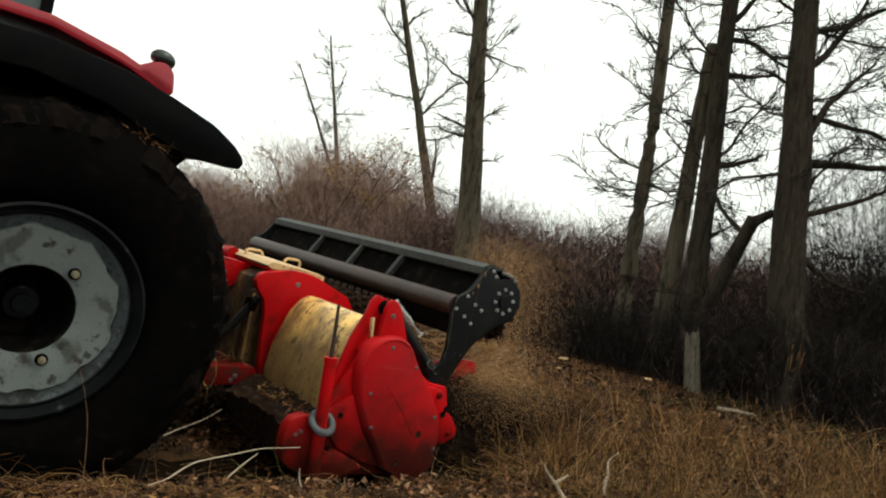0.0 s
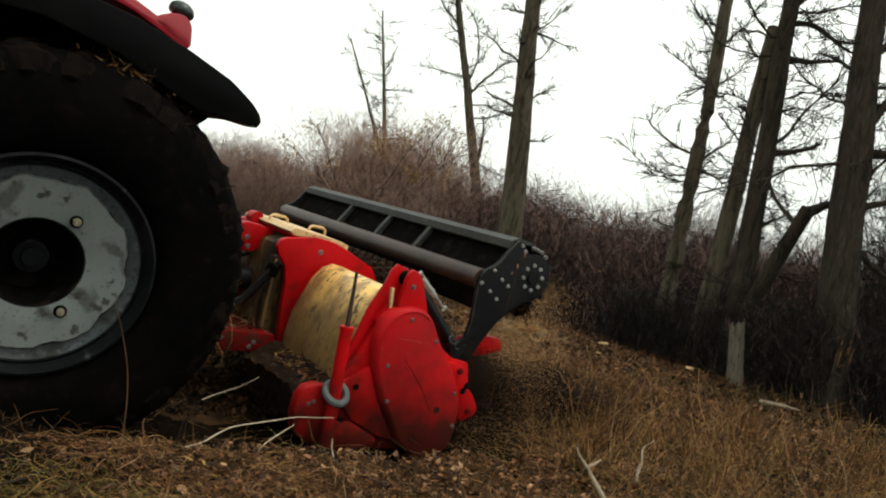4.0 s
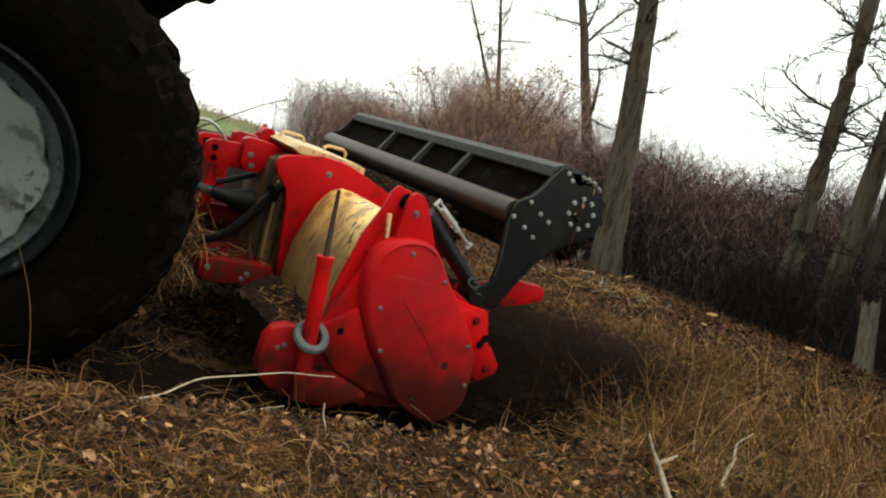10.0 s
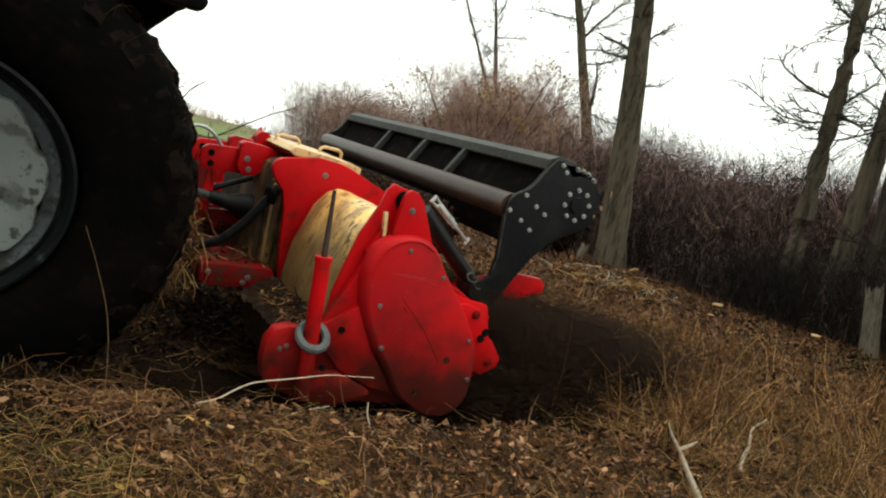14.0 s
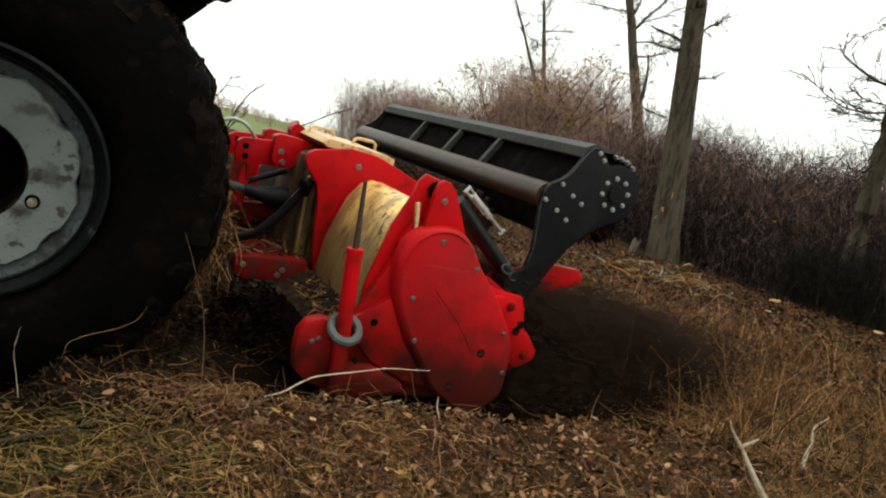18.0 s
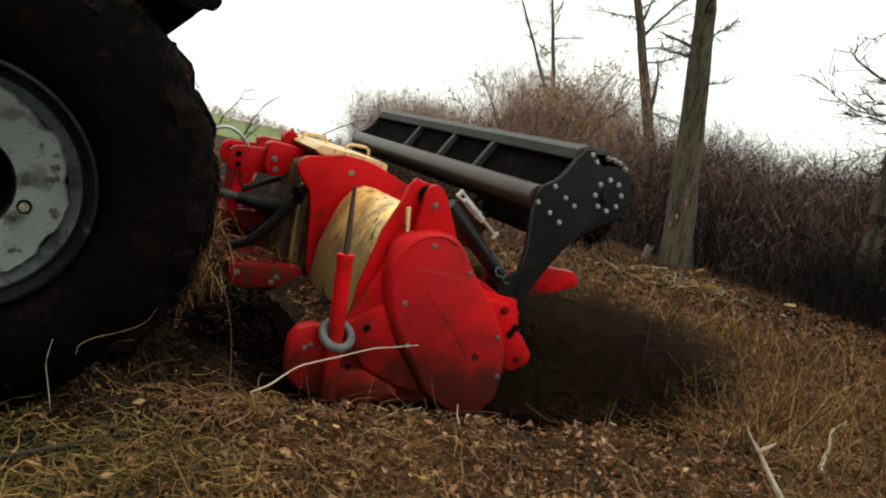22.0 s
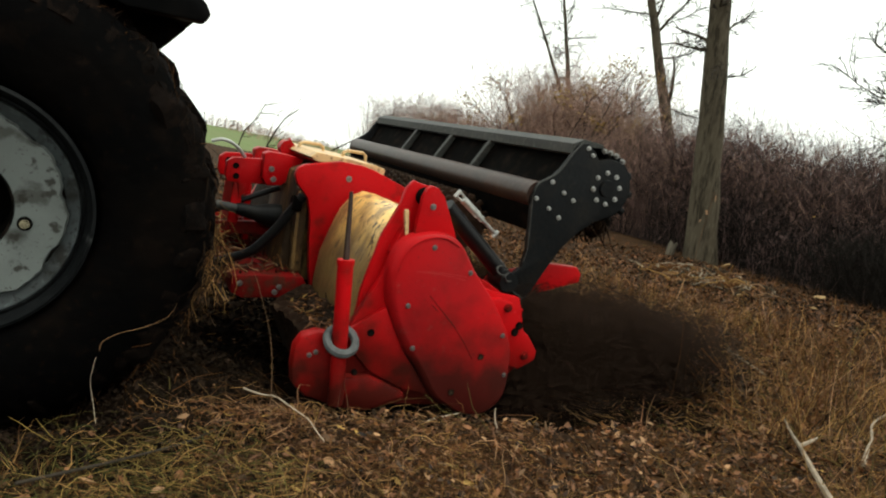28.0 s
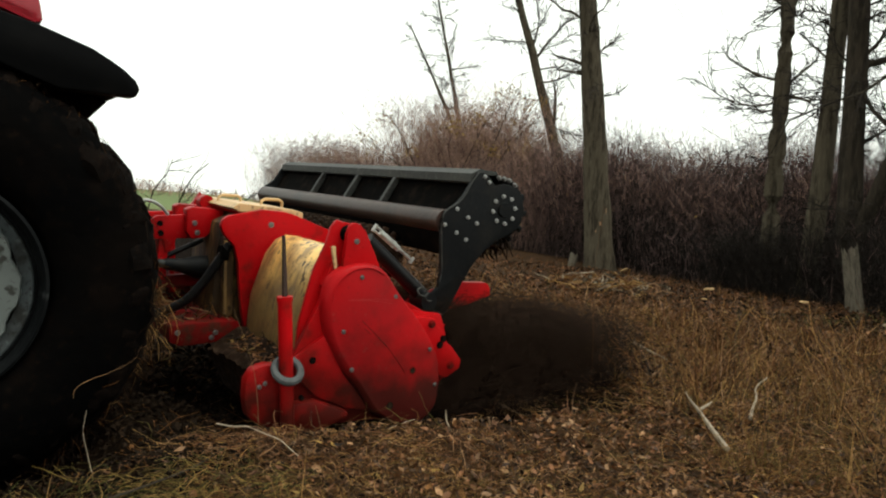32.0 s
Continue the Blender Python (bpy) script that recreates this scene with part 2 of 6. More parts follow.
NUT = material("tarnished_nut", (0.26, 0.23, 0.15), 0.45, 0.3, spots=[(60, 0.45, 0.62, (0.06, 0.05, 0.03), 0.8)])
GREY_RING = material("grey_cast_ring", (0.078, 0.082, 0.082), 0.6, 0.2, spots=[(30, 0.5, 0.7, (0.03, 0.03, 0.03), 0.6)], bump=0.3)
HOSE = material("black_rubber_hose", (0.0048, 0.0048, 0.0054), 0.4, spots=[(20, 0.5, 0.7, (0.018, 0.0156, 0.012), 0.5)], spec=0.2)
# dark steel; in hollows this near-black also stands in for shade
DARK = material("dark_steel_and_hollow_shade", (0.0024, 0.0021, 0.0018), 0.9, spots=[(12, 0.5, 0.7, (0.018, 0.012, 0.009), 0.6)], spec=0.03)
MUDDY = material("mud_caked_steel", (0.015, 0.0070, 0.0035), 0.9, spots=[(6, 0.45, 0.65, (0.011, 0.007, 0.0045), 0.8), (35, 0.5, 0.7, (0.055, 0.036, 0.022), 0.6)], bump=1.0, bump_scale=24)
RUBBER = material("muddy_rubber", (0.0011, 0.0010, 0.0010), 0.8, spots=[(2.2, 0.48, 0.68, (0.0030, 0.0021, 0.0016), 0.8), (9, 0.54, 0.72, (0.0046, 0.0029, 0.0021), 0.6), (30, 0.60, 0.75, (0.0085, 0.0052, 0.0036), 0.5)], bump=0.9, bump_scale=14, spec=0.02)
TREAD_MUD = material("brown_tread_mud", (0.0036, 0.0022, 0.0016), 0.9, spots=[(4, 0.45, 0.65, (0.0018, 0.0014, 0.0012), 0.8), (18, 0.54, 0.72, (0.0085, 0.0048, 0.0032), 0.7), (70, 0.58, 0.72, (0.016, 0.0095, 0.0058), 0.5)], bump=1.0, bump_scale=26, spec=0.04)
RIM = material("pale_grey_wheel_paint", (0.118, 0.130, 0.124), 0.6, spots=[(4, 0.45, 0.75, (0.07, 0.077, 0.073), 0.7), (9, 0.55, 0.64, (0.036, 0.036, 0.031), 0.8), (16, 0.62, 0.68, (0.016, 0.014, 0.010), 0.9), (70, 0.63, 0.70, (0.03, 0.027, 0.022), 0.7)], bump=0.3, bump_scale=18)
BARREL = material("worn_blue_grey_rim_paint", (0.044, 0.052, 0.054), 0.55, spots=[(3, 0.45, 0.65, (0.030, 0.033, 0.033), 0.8), (9, 0.56, 0.66, (0.012, 0.011, 0.009), 0.85), (26, 0.58, 0.68, (0.09, 0.10, 0.10), 0.5), (50, 0.58, 0.66, (0.01, 0.009, 0.008), 0.8)], bump=0.35, spec=0.2)
RIM_RING = material("grey_wheel_ring", (0.006, 0.0065, 0.007), 0.5, spots=[(6, 0.5, 0.7, (0.016, 0.017, 0.017), 0.7), (14, 0.64, 0.75, (0.06, 0.063, 0.063), 0.5)], bump=0.3, spec=0.03)
FENDER = material("black_plastic_fender", (0.0014, 0.0014, 0.0016), 0.55, spots=[(5, 0.5, 0.75, (0.007, 0.0062, 0.0056), 0.5)], bump=0.1, spec=0.05)
GLASS = material("cab_glass", (0.06, 0.084, 0.084), 0.05)
LAMP = material("lamp_lens", (0.012, 0.017, 0.015), 0.3, coat=0.2)
BARK = material("grey_brown_bark", (0.080, 0.066, 0.046), 0.95, spots=[(1.0, 0.4, 0.7, (0.050, 0.039, 0.026), 0.7), (9, 0.48, 0.62, (0.024, 0.019, 0.013), 0.85), (26, 0.5, 0.7, (0.120, 0.102, 0.074), 0.5)], bump=1.0, bump_scale=16, stretch=(1, 1, 0.18))
BARK_DARK = material("dark_bark", (0.034, 0.027, 0.020), 0.95, spots=[(1.0, 0.4, 0.7, (0.048, 0.037, 0.026), 0.7), (9, 0.46, 0.62, (0.016, 0.013, 0.010), 0.8), (26, 0.5, 0.7, (0.072, 0.060, 0.044), 0.5)], bump=1.0, bump_scale=16, stretch=(1, 1, 0.18))
TWIG = material("brown_twig", (0.03, 0.0246, 0.0204), 0.9, island=0.4)
BUSH_PURPLE = material("brown_shoot", (0.125, 0.080, 0.072), 0.85, island=0.6)
BUSH_TAN = material("tan_shoot", (0.34, 0.215, 0.165), 0.85, island=0.4)
# near-black shoots carry the shade deep inside and low in the brush
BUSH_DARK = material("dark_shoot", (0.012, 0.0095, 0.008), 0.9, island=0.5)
# tilled soil, and by the wheel the tractor's shade put into the colour
SOIL_DARK = material("dark_soil_and_shade", (0.0052, 0.0030, 0.0017), 0.95, spots=[(6, 0.45, 0.7, (0.012, 0.0066, 0.0034), 0.7), (28, 0.5, 0.68, (0.0022, 0.0014, 0.0009), 0.8), (60, 0.56, 0.7, (0.024, 0.013, 0.006), 0.5)], bump=1.0, bump_scale=30, spec=0.02)
SOIL = material("damp_brown_soil", (0.027, 0.0125, 0.0048), 0.95, spots=[(0.8, 0.4, 0.65, (0.045, 0.023, 0.009), 0.8), (9, 0.45, 0.7, (0.007, 0.0045, 0.003), 0.85), (45, 0.5, 0.7, (0.066, 0.036, 0.015), 0.6)], bump=1.0, bump_scale=30)
CLOD = material("dark_soil_clod", (0.013, 0.0078, 0.0046), 0.95, island=0.5)
FLYING = material("flying_brown_soil", (0.021, 0.0115, 0.0072), 0.95, island=0.4)
FLYING.node_tree.nodes["Principled BSDF"].inputs["Alpha"].default_value = 0.26
DUST = material("tan_dust_crumb", (0.56, 0.33, 0.155), 0.95, island=0.3)
GRASS = material("straw_grass", (0.215, 0.122, 0.044), 0.8, island=0.95)
GRASS_BROWN = material("brown_dead_grass", (0.092, 0.041, 0.014), 0.85, island=0.7)
GRASS_GREEN = material("green_grass", (0.098, 0.078, 0.024), 0.8, island=0.7)
STRAW_GREEN = material("yellow_green_straw", (0.165, 0.110, 0.032), 0.8, island=0.8)
DARK_GREEN = material("dark_green_grass", (0.046, 0.048, 0.014), 0.8, island=0.7)
LEAF = material("dry_brown_leaf", (0.116, 0.049, 0.019), 0.7, island=0.95)
LEAF_PALE = material("pale_dry_leaf", (0.205, 0.113, 0.054), 0.7, island=0.9)
LEAF_YELLOW = material("yellow_leaf", (0.252, 0.15, 0.036), 0.7, island=0.5)
STICK = material("pale_bare_stick", (0.28, 0.225, 0.165), 0.8, spots=[(9, 0.45, 0.65, (0.078, 0.057, 0.036), 0.7), (40, 0.5, 0.7, (0.252, 0.216, 0.168), 0.5)], bump=0.4)
BLEACHED = material("bleached_twig", (0.45, 0.36, 0.27), 0.8, spots=[(30, 0.5, 0.7, (0.26, 0.2, 0.14), 0.6)], bump=0.3)
FRESH_WOOD = material("fresh_orange_wood", (0.30, 0.135, 0.045), 0.85, spots=[(9, 0.45, 0.65, (0.12, 0.055, 0.022), 0.8), (40, 0.5, 0.7, (0.42, 0.26, 0.12), 0.5)], bump=0.6, stretch=(1, 1, 0.2))
STUMP = material("pale_broken_wood", (0.13, 0.112, 0.085), 0.9, spots=[(6, 0.5, 0.66, (0.05, 0.04, 0.03), 0.8), (30, 0.5, 0.7, (0.03, 0.024, 0.018), 0.6)], bump=0.8, stretch=(1, 1, 0.2))
FIELD = material("green_field", (0.12, 0.155, 0.062), 0.9, spots=[(0.15, 0.4, 0.7, (0.13, 0.145, 0.065), 0.7)])
CHIP = material("pale_split_wood", (0.50, 0.34, 0.17), 0.8, spots=[(2, 0.45, 0.7, (0.28, 0.17, 0.08), 0.6)], jitter=0.25, bump=0.3)
# distance haze is put into this even grey
HAZE_TREE = material("far_bare_trees", (0.18, 0.18, 0.18), 0.95, island=0.2)


# ---- mesh helpers ----
def arrays(name, v, f, mat, mats=None, index=None):
    """A mesh from numpy arrays: v (n, 3), f (m, k)."""
    me = bpy.data.meshes.new(name)
    n, k = f.shape
    me.vertices.add(len(v))
    me.vertices.foreach_set("co", np.ascontiguousarray(v, dtype=np.float32).ravel())
    me.loops.add(n * k)
    me.loops.foreach_set("vertex_index", np.ascontiguousarray(f, dtype=np.int32).ravel())
    me.polygons.add(n)
    me.polygons.foreach_set("loop_start", np.arange(0, n * k, k, dtype=np.int32))
    me.polygons.foreach_set("loop_total", np.full(n, k, dtype=np.int32))
    for m in mats or [mat]:
        me.materials.append(m)
    if index is not None:
        me.polygons.foreach_set("material_index", np.ascontiguousarray(index, dtype=np.int32))
    me.update(calc_edges=True)
    return new(name, me)


def part(name, bm, mat, parent, label="", smooth=False):
    bmesh.ops.recalc_face_normals(bm, faces=bm.faces)
    me = bpy.data.meshes.new(name)
    bm.to_mesh(me)
    bm.free()
    me.materials.append(mat)
    if smooth:
        me.polygons.foreach_set("use_smooth", [True] * len(me.polygons))
        me.set_sharp_from_angle(angle=radians(38))
    ob = new(name, me)
    ob.parent = parent
    return tagged(ob, label)


def slab(outline, y0, y1, bevel=0.006, bm=None):
    """A plate cut to an outline in x and z, from y0 to y1."""
    own = bm is None
    bm = bm or bmesh.new()
    lo = [bm.verts.new((x, y0, z)) for x, z in outline]
    hi = [bm.verts.new((x, y1, z)) for x, z in outline]
    n = len(outline)
    fs = [bm.faces.new(lo), bm.faces.new(hi[::-1])]
    for i in range(n):
        fs.append(bm.faces.new((lo[i], hi[i], hi[(i + 1) % n], lo[(i + 1) % n])))
    if own and bevel:
        bmesh.ops.recalc_face_normals(bm, faces=bm.faces)
        es = [e for e in bm.edges if e.calc_face_angle(0) > 0.6]
        bmesh.ops.bevel(bm, geom=es, offset=bevel, segments=2, profile=0.6, affect="EDGES")
    return bm


def box(size, m=Matrix(), bevel=0.008, bm=None):
    own = bm is None
    bm = bm or bmesh.new()
    made = bmesh.ops.create_cube(bm, size=1, matrix=m @ Matrix.Diagonal((*size, 1)))
    if own and bevel:
        bmesh.ops.bevel(bm, geom=bm.edges[:], offset=bevel, segments=2, affect="EDGES")
    return bm


def rod(a, b, r0, r1=None, sides=12, bm=None, cap=True):
    bm = bm or bmesh.new()
    a, b = Vector(a), Vector(b)
    d = b - a
    m = Matrix.Translation((a + b) / 2) @ d.to_track_quat("Z", "Y").to_matrix().to_4x4()
    bmesh.ops.create_cone(bm, cap_ends=cap, segments=sides, radius1=r0, radius2=r0 if r1 is None else r1, depth=d.length, matrix=m)
    return bm


def sweep(points, radii, sides=8, bm=None):
    """A tube through points with changing radius."""
    bm = bm or bmesh.new()
    pts = [Vector(p) for p in points]
    rings = []
    for i, p in enumerate(pts):
        d = (pts[min(i + 1, len(pts) - 1)] - pts[max(i - 1, 0)]).normalized()
        q = d.to_track_quat("Z", "Y").to_matrix()
        r = radii[i] if hasattr(radii, "__len__") else radii
        rings.append([bm.verts.new(p + q @ Vector((r * math.cos(2 * math.pi * k / sides), r * math.sin(2 * math.pi * k / sides), 0))) for k in range(sides)])
    for a, b in zip(rings, rings[1:]):
        for k in range(sides):
            bm.faces.new((a[k], a[(k + 1) % sides], b[(k + 1) % sides], b[k]))
    bm.faces.new(rings[0][::-1])
    bm.faces.new(rings[-1])
    return bm


def lathe(profile, centre, steps=48, bm=None, closed=True):
    """Turns a profile of (radius, y) round the y axis through centre."""
    bm = bm or bmesh.new()
    cx, cy, cz = centre
    rings = []
    for k in range(steps):
        a = 2 * math.pi * k / steps
        rings.append([bm.verts.new((cx + r * math.cos(a), cy + y, cz + r * math.sin(a))) for r, y in profile])
    n = len(profile)
    for k in range(steps):
        p, q = rings[k], rings[(k + 1) % steps]
        for i in range(n if closed else n - 1):
            j = (i + 1) % n
            bm.faces.new((p[i], p[j], q[j], q[i]))
    return bm


def smooth_line(pts, k=4):
    """The same line with rounded corners."""
    p = [Vector(q) for q in pts]
    p = [p[0] * 2 - p[1]] + p + [p[-1] * 2 - p[-2]]
    out = []
    for a, b, c, d in zip(p, p[1:], p[2:], p[3:]):
        for i in range(k):
            u = i / k
            out.append(0.5 * (2 * b + (c - a) * u + (2 * a - 5 * b + 4 * c - d) * u * u + (3 * b - a - 3 * c + d) * u ** 3))
    return out + [p[-2]]


def rounded(outline, k=4):
    """A closed outline in x and z with its corners eased."""
    n, out = len(outline), []
    for i in range(n):
        a, b, c, d = (Vector(outline[(i + j) % n]) for j in (-1, 0, 1, 2))
        for q in range(k):
            u = q / k
            v = 0.5 * (2 * b + (c - a) * u + (2 * a - 5 * b + 4 * c - d) * u * u + (3 * b - a - 3 * c + d) * u ** 3)
            out.append((v.x, v.y))
    return out


def arc(cx, cz, r, a0, a1, n):
    return [(cx + r * math.cos(radians(a0 + (a1 - a0) * i / n)), cz + r * math.sin(radians(a0 + (a1 - a0) * i / n))) for i in range(n + 1)]


def bolts(where, y, r, depth, parent, name="bolt", mat=BOLT):
    me = None
    for x, z in where:
        if me is None:
            bm = rod((0, 0, 0), (0, -depth, 0), r, sides=6)
            rod((0, 0.004, 0), (0, -depth * 0.25, 0), r * 1.45, sides=10, bm=bm)
            ob = part(name, bm, mat, parent)
            me = ob.data
        else:
            ob = new(name, me)
            ob.parent = parent
        ob.location = (x, y, z)


# ---- ground ----
def soft(v, lo, hi):
    u = max(0.0, min(1.0, (v - lo) / (hi - lo)))
    return u * u * (3 - 2 * u)


def height(x, y):
    """Height of the ground: flat meadow, a hollow where the machine works, a rise far off."""
    h = 0.035 * noise.noise((x * 0.5, y * 0.5, 0)) + 0.02 * noise.noise((x * 1.7, y * 1.7, 3)) + 0.02 * noise.noise((x * 5, y * 5, 7)) + 0.016 * noise.noise((x * 13, y * 13, 9))
    edge = 0.10 * noise.noise((x * 2.3, 0, 5))
    s = soft(y + edge + 0.17 * soft(-x, -0.3, 0.1) - 0.06 * soft(x, 0.25, 0.5) * soft(-x, -1.05, -0.8), 2.48, 2.80) * soft(-y, -9.5, -7.5) * soft(-x, -4.0, -2.6)
    h -= 0.20 * s * (0.3 + 0.7 * max(soft(x, 0.35, 0.85), soft(y, 3.6, 4.2)) + 1.1 * soft(-x, -0.25, 0.05))
    h += 0.02 * soft(y + edge, 2.1, 2.4) * soft(-y - edge, -2.65, -2.4) * soft(-x, -3.2, -2.2)
    rise = max(0.0, y - 12) * max(0, min(1, (30 - x) / 16))
    h += min(rise, 36) * 0.052
    return h


def axis(lo, hi, fine_lo, fine_hi, fine, grow):
    out = list(np.arange(fine_lo, fine_hi, fine))
    step, v = fine, fine_lo
    while v > lo:
        step *= grow
        v -= step
        out.insert(0, v)
    step, v = fine, out[-1]
    while v < hi:
        step *= grow
        v += step
        out.append(v)
    return np.array(out)


def ground():
    xs, ys = axis(-900, 900, -1.5, 5.5, 0.04, 1.08), axis(-400, 1500, 0.8, 4.6, 0.04, 1.08)
    v = np.array([(x, y, height(x, y)) for y in ys for x in xs])
    nx = len(xs)
    i = np.arange(len(ys) - 1)[:, None] * nx + np.arange(nx - 1)[None]
    f = np.stack([i, i + 1, i + nx + 1, i + nx], -1).reshape(-1, 4)
    c = v[f].mean(1)
    green = ((c[:, 1] > 26 + 0.3 * c[:, 0]) & (c[:, 0] < 22)) | (c[:, 1] > 60)
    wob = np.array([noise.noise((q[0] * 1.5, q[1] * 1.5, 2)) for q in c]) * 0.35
    tilled_or_shaded = (c[:, 0] > 0.9) & (c[:, 0] + wob < 3.7) & (c[:, 1] + wob * 0.3 > 2.72) & (c[:, 1] + wob < 3.9)
    # beside the wheel this dark soil paints the shade around the tyre
    tilled_or_shaded |= (c[:, 0] + wob < 0.75) & (c[:, 0] + 2 * wob > -4) & (c[:, 1] + wob * 0.3 > 2.8) & (c[:, 1] < 5)
    tilled_or_shaded |= (c[:, 0] + wob * 1.3 < 0.36) & (c[:, 0] + 2 * wob > -4) & (c[:, 1] + wob * 0.6 > 2.2) & (c[:, 1] < 5)
    ob = arrays("ground", v, f, None, [SOIL, FIELD, SOIL_DARK], np.where(tilled_or_shaded, 2, green.astype(int)))
    ob.data.polygons.foreach_set("use_smooth", [True] * len(f))
    return tagged(ob, "brown soil and leaf litter with a green field beyond", "ground", kind="structure")


ground()
GX = np.random.default_rng(5)


def heights(x, y):
    return np.array([height(a, b) for a, b in zip(x, y)])


def blades(name, x, y, z, length, width, lean, mats, index, rng, segs=3):
    """Curved tapering blades rooted at x, y, z."""
    n = len(x)
    a = rng.uniform(0, 2 * np.pi, n)
    face = rng.uniform(0, 2 * np.pi, n)
    dx, dy = np.cos(a), np.sin(a)
    wx, wy = np.cos(face), np.sin(face)
    v = np.zeros((n, segs + 1, 2, 3))
    for s in range(segs + 1):
        u = s / segs
        off = lean * u ** 1.35 * length
        up = length * u * (1 - 0.35 * lean * u)
        w = width * (1 - 0.85 * u) / 2
        for k, sg in ((0, -1), (1, 1)):
            v[:, s, k, 0] = x + dx * off + sg * w * wx
            v[:, s, k, 1] = y + dy * off + sg * w * wy
            v[:, s, k, 2] = z + up
    base = np.arange(n)[:, None] * (2 * (segs + 1)) + np.arange(segs)[None] * 2
    f = np.stack([base, base + 1, base + 3, base + 2], -1).reshape(-1, 4)
    return arrays(name, v.reshape(-1, 3), f, None, mats, np.repeat(index, segs))


def noise_mask(x, y, scale, seed):
    return np.array([noise.noise((a * scale, b * scale, seed)) for a, b in zip(x, y)])


def meadow():
    rng = GX

    def patch(n, far, power, gate, lo, hi, w, lean, probs, thin, name, label, sector=(4, 122)):
        d = 1.0 + far * rng.random(n) ** power
        a = rng.uniform(radians(sector[0]), radians(sector[1]), n)
        x, y = d * np.cos(a), d * np.sin(a)
        clump = noise_mask(x, y, 1.3, 11) + 0.9 * noise_mask(x, y, 4.2, 4) + 0.6 * noise_mask(x, y, 11.0, 8)
        hollow = (y > 2.62 + 0.1 * clump) & (y < 7.5) & (x < 3.2 + 0.5 * clump)
        open_side = np.clip((x - 1.6) / 2.2, 0, 1)
        left = np.clip((0.9 - x) / 0.8, 0, 1) * 0.5
        keep = (1.7 * clump + 0.9 * rng.random(n) + 0.55 * open_side + left > gate) & (~hollow | (rng.random(n) < thin * np.where(x < 0.95, 5, 1)))
        keep &= ~((x < 0.95) & (y > 2.1 + 0.2 * clump)) | (rng.random(n) < 0.42)
        x, y, clump, d = x[keep], y[keep], clump[keep], d[keep]
        n = len(x)
        kind = rng.choice(4, n, p=probs)
        # greener tufts on the near side of the wheel track, darkened for shade
        green_shade = (x < 0.42 - 0.3 * clump) & (y < 2.5)
        kind = np.where(green_shade & (rng.random(n) < 0.55), rng.choice([2, 2, 4, 4], n), kind)
        kind = np.where((x > 2.0) & (y < 2.3) & (rng.random(n) < 0.16), 2, kind)
        # less straw and more brown litter further off
        kind = np.where((kind == 0) & (rng.random(n) < np.clip((d - 3.2) / 4, 0, 0.75)), rng.choice([1, 3], n), kind)
        # shade under the trees is put into a darker grass colour
        kind = np.where((x > 8.5) & (y < 6.0 - 0.4 * clump) & (rng.random(n) < 0.6), 4, kind)
        tall = np.clip((x - 1.5) / 1.6, 0.42, 1) * (0.8 + 0.5 * np.clip(clump, -0.5, 1))
        # short fine grass on the leaf-covered soil before the tiller
        front = (x > 0.75) & (x < 2.5) & (y < 2.75)
        tall = tall * np.where(front, np.where(y > 2.3, 0.45, 0.66), np.where(x < 0.5, 0.62, 1))
        fine = np.where(front, 0.62, 0.9)
        ob = blades(name, x, y, heights(x, y) - 0.015, rng.uniform(lo, hi, n) * tall, rng.uniform(0.5, 1.0, n) * w * fine * np.clip(d / 4, 0.75, 2.4), rng.uniform(*lean, n),
                    [GRASS, GRASS_BROWN, GRASS_GREEN, LEAF, DARK_GREEN], kind, rng)
        tagged(ob, label, "grass", kind="stuff")

    patch(110000, 8.5, 1.45, 0.95, 0.07, 0.26, 0.0070, (0.5, 2.2), [0.34, 0.42, 0.14, 0.10], 0.10, "matted_grass", "matted brown dead grass over the soil")
    patch(60000, 8.0, 1.2, 1.46, 0.14, 0.52, 0.0062, (0.1, 1.0), [0.40, 0.44, 0.04, 0.12], 0.0, "dry_grass", "tall straw-coloured dead grass in loose tufts")
    patch(60000, 20.0, 0.7, 0.95, 0.06, 0.24, 0.009, (0.4, 2.2), [0.07, 0.55, 0.02, 0.36], 0.0, "far_grass", "rough brown grass reaching to the trees")

    patch(42000, 11.0, 0.75, 0.70, 0.07, 0.30, 0.009, (0.4, 2.0), [0.34, 0.46, 0.10, 0.10], 0.05, "trodden_grass", "trodden dead grass all round the machine", (122, 364))
    patch(5000, -0.95, 0.6, 0.70, 0.05, 0.20, 0.007, (0.6, 2.2), [0.30, 0.48, 0.10, 0.12], 0.05, "trodden_grass", "short trodden dead grass underfoot", (0, 360))


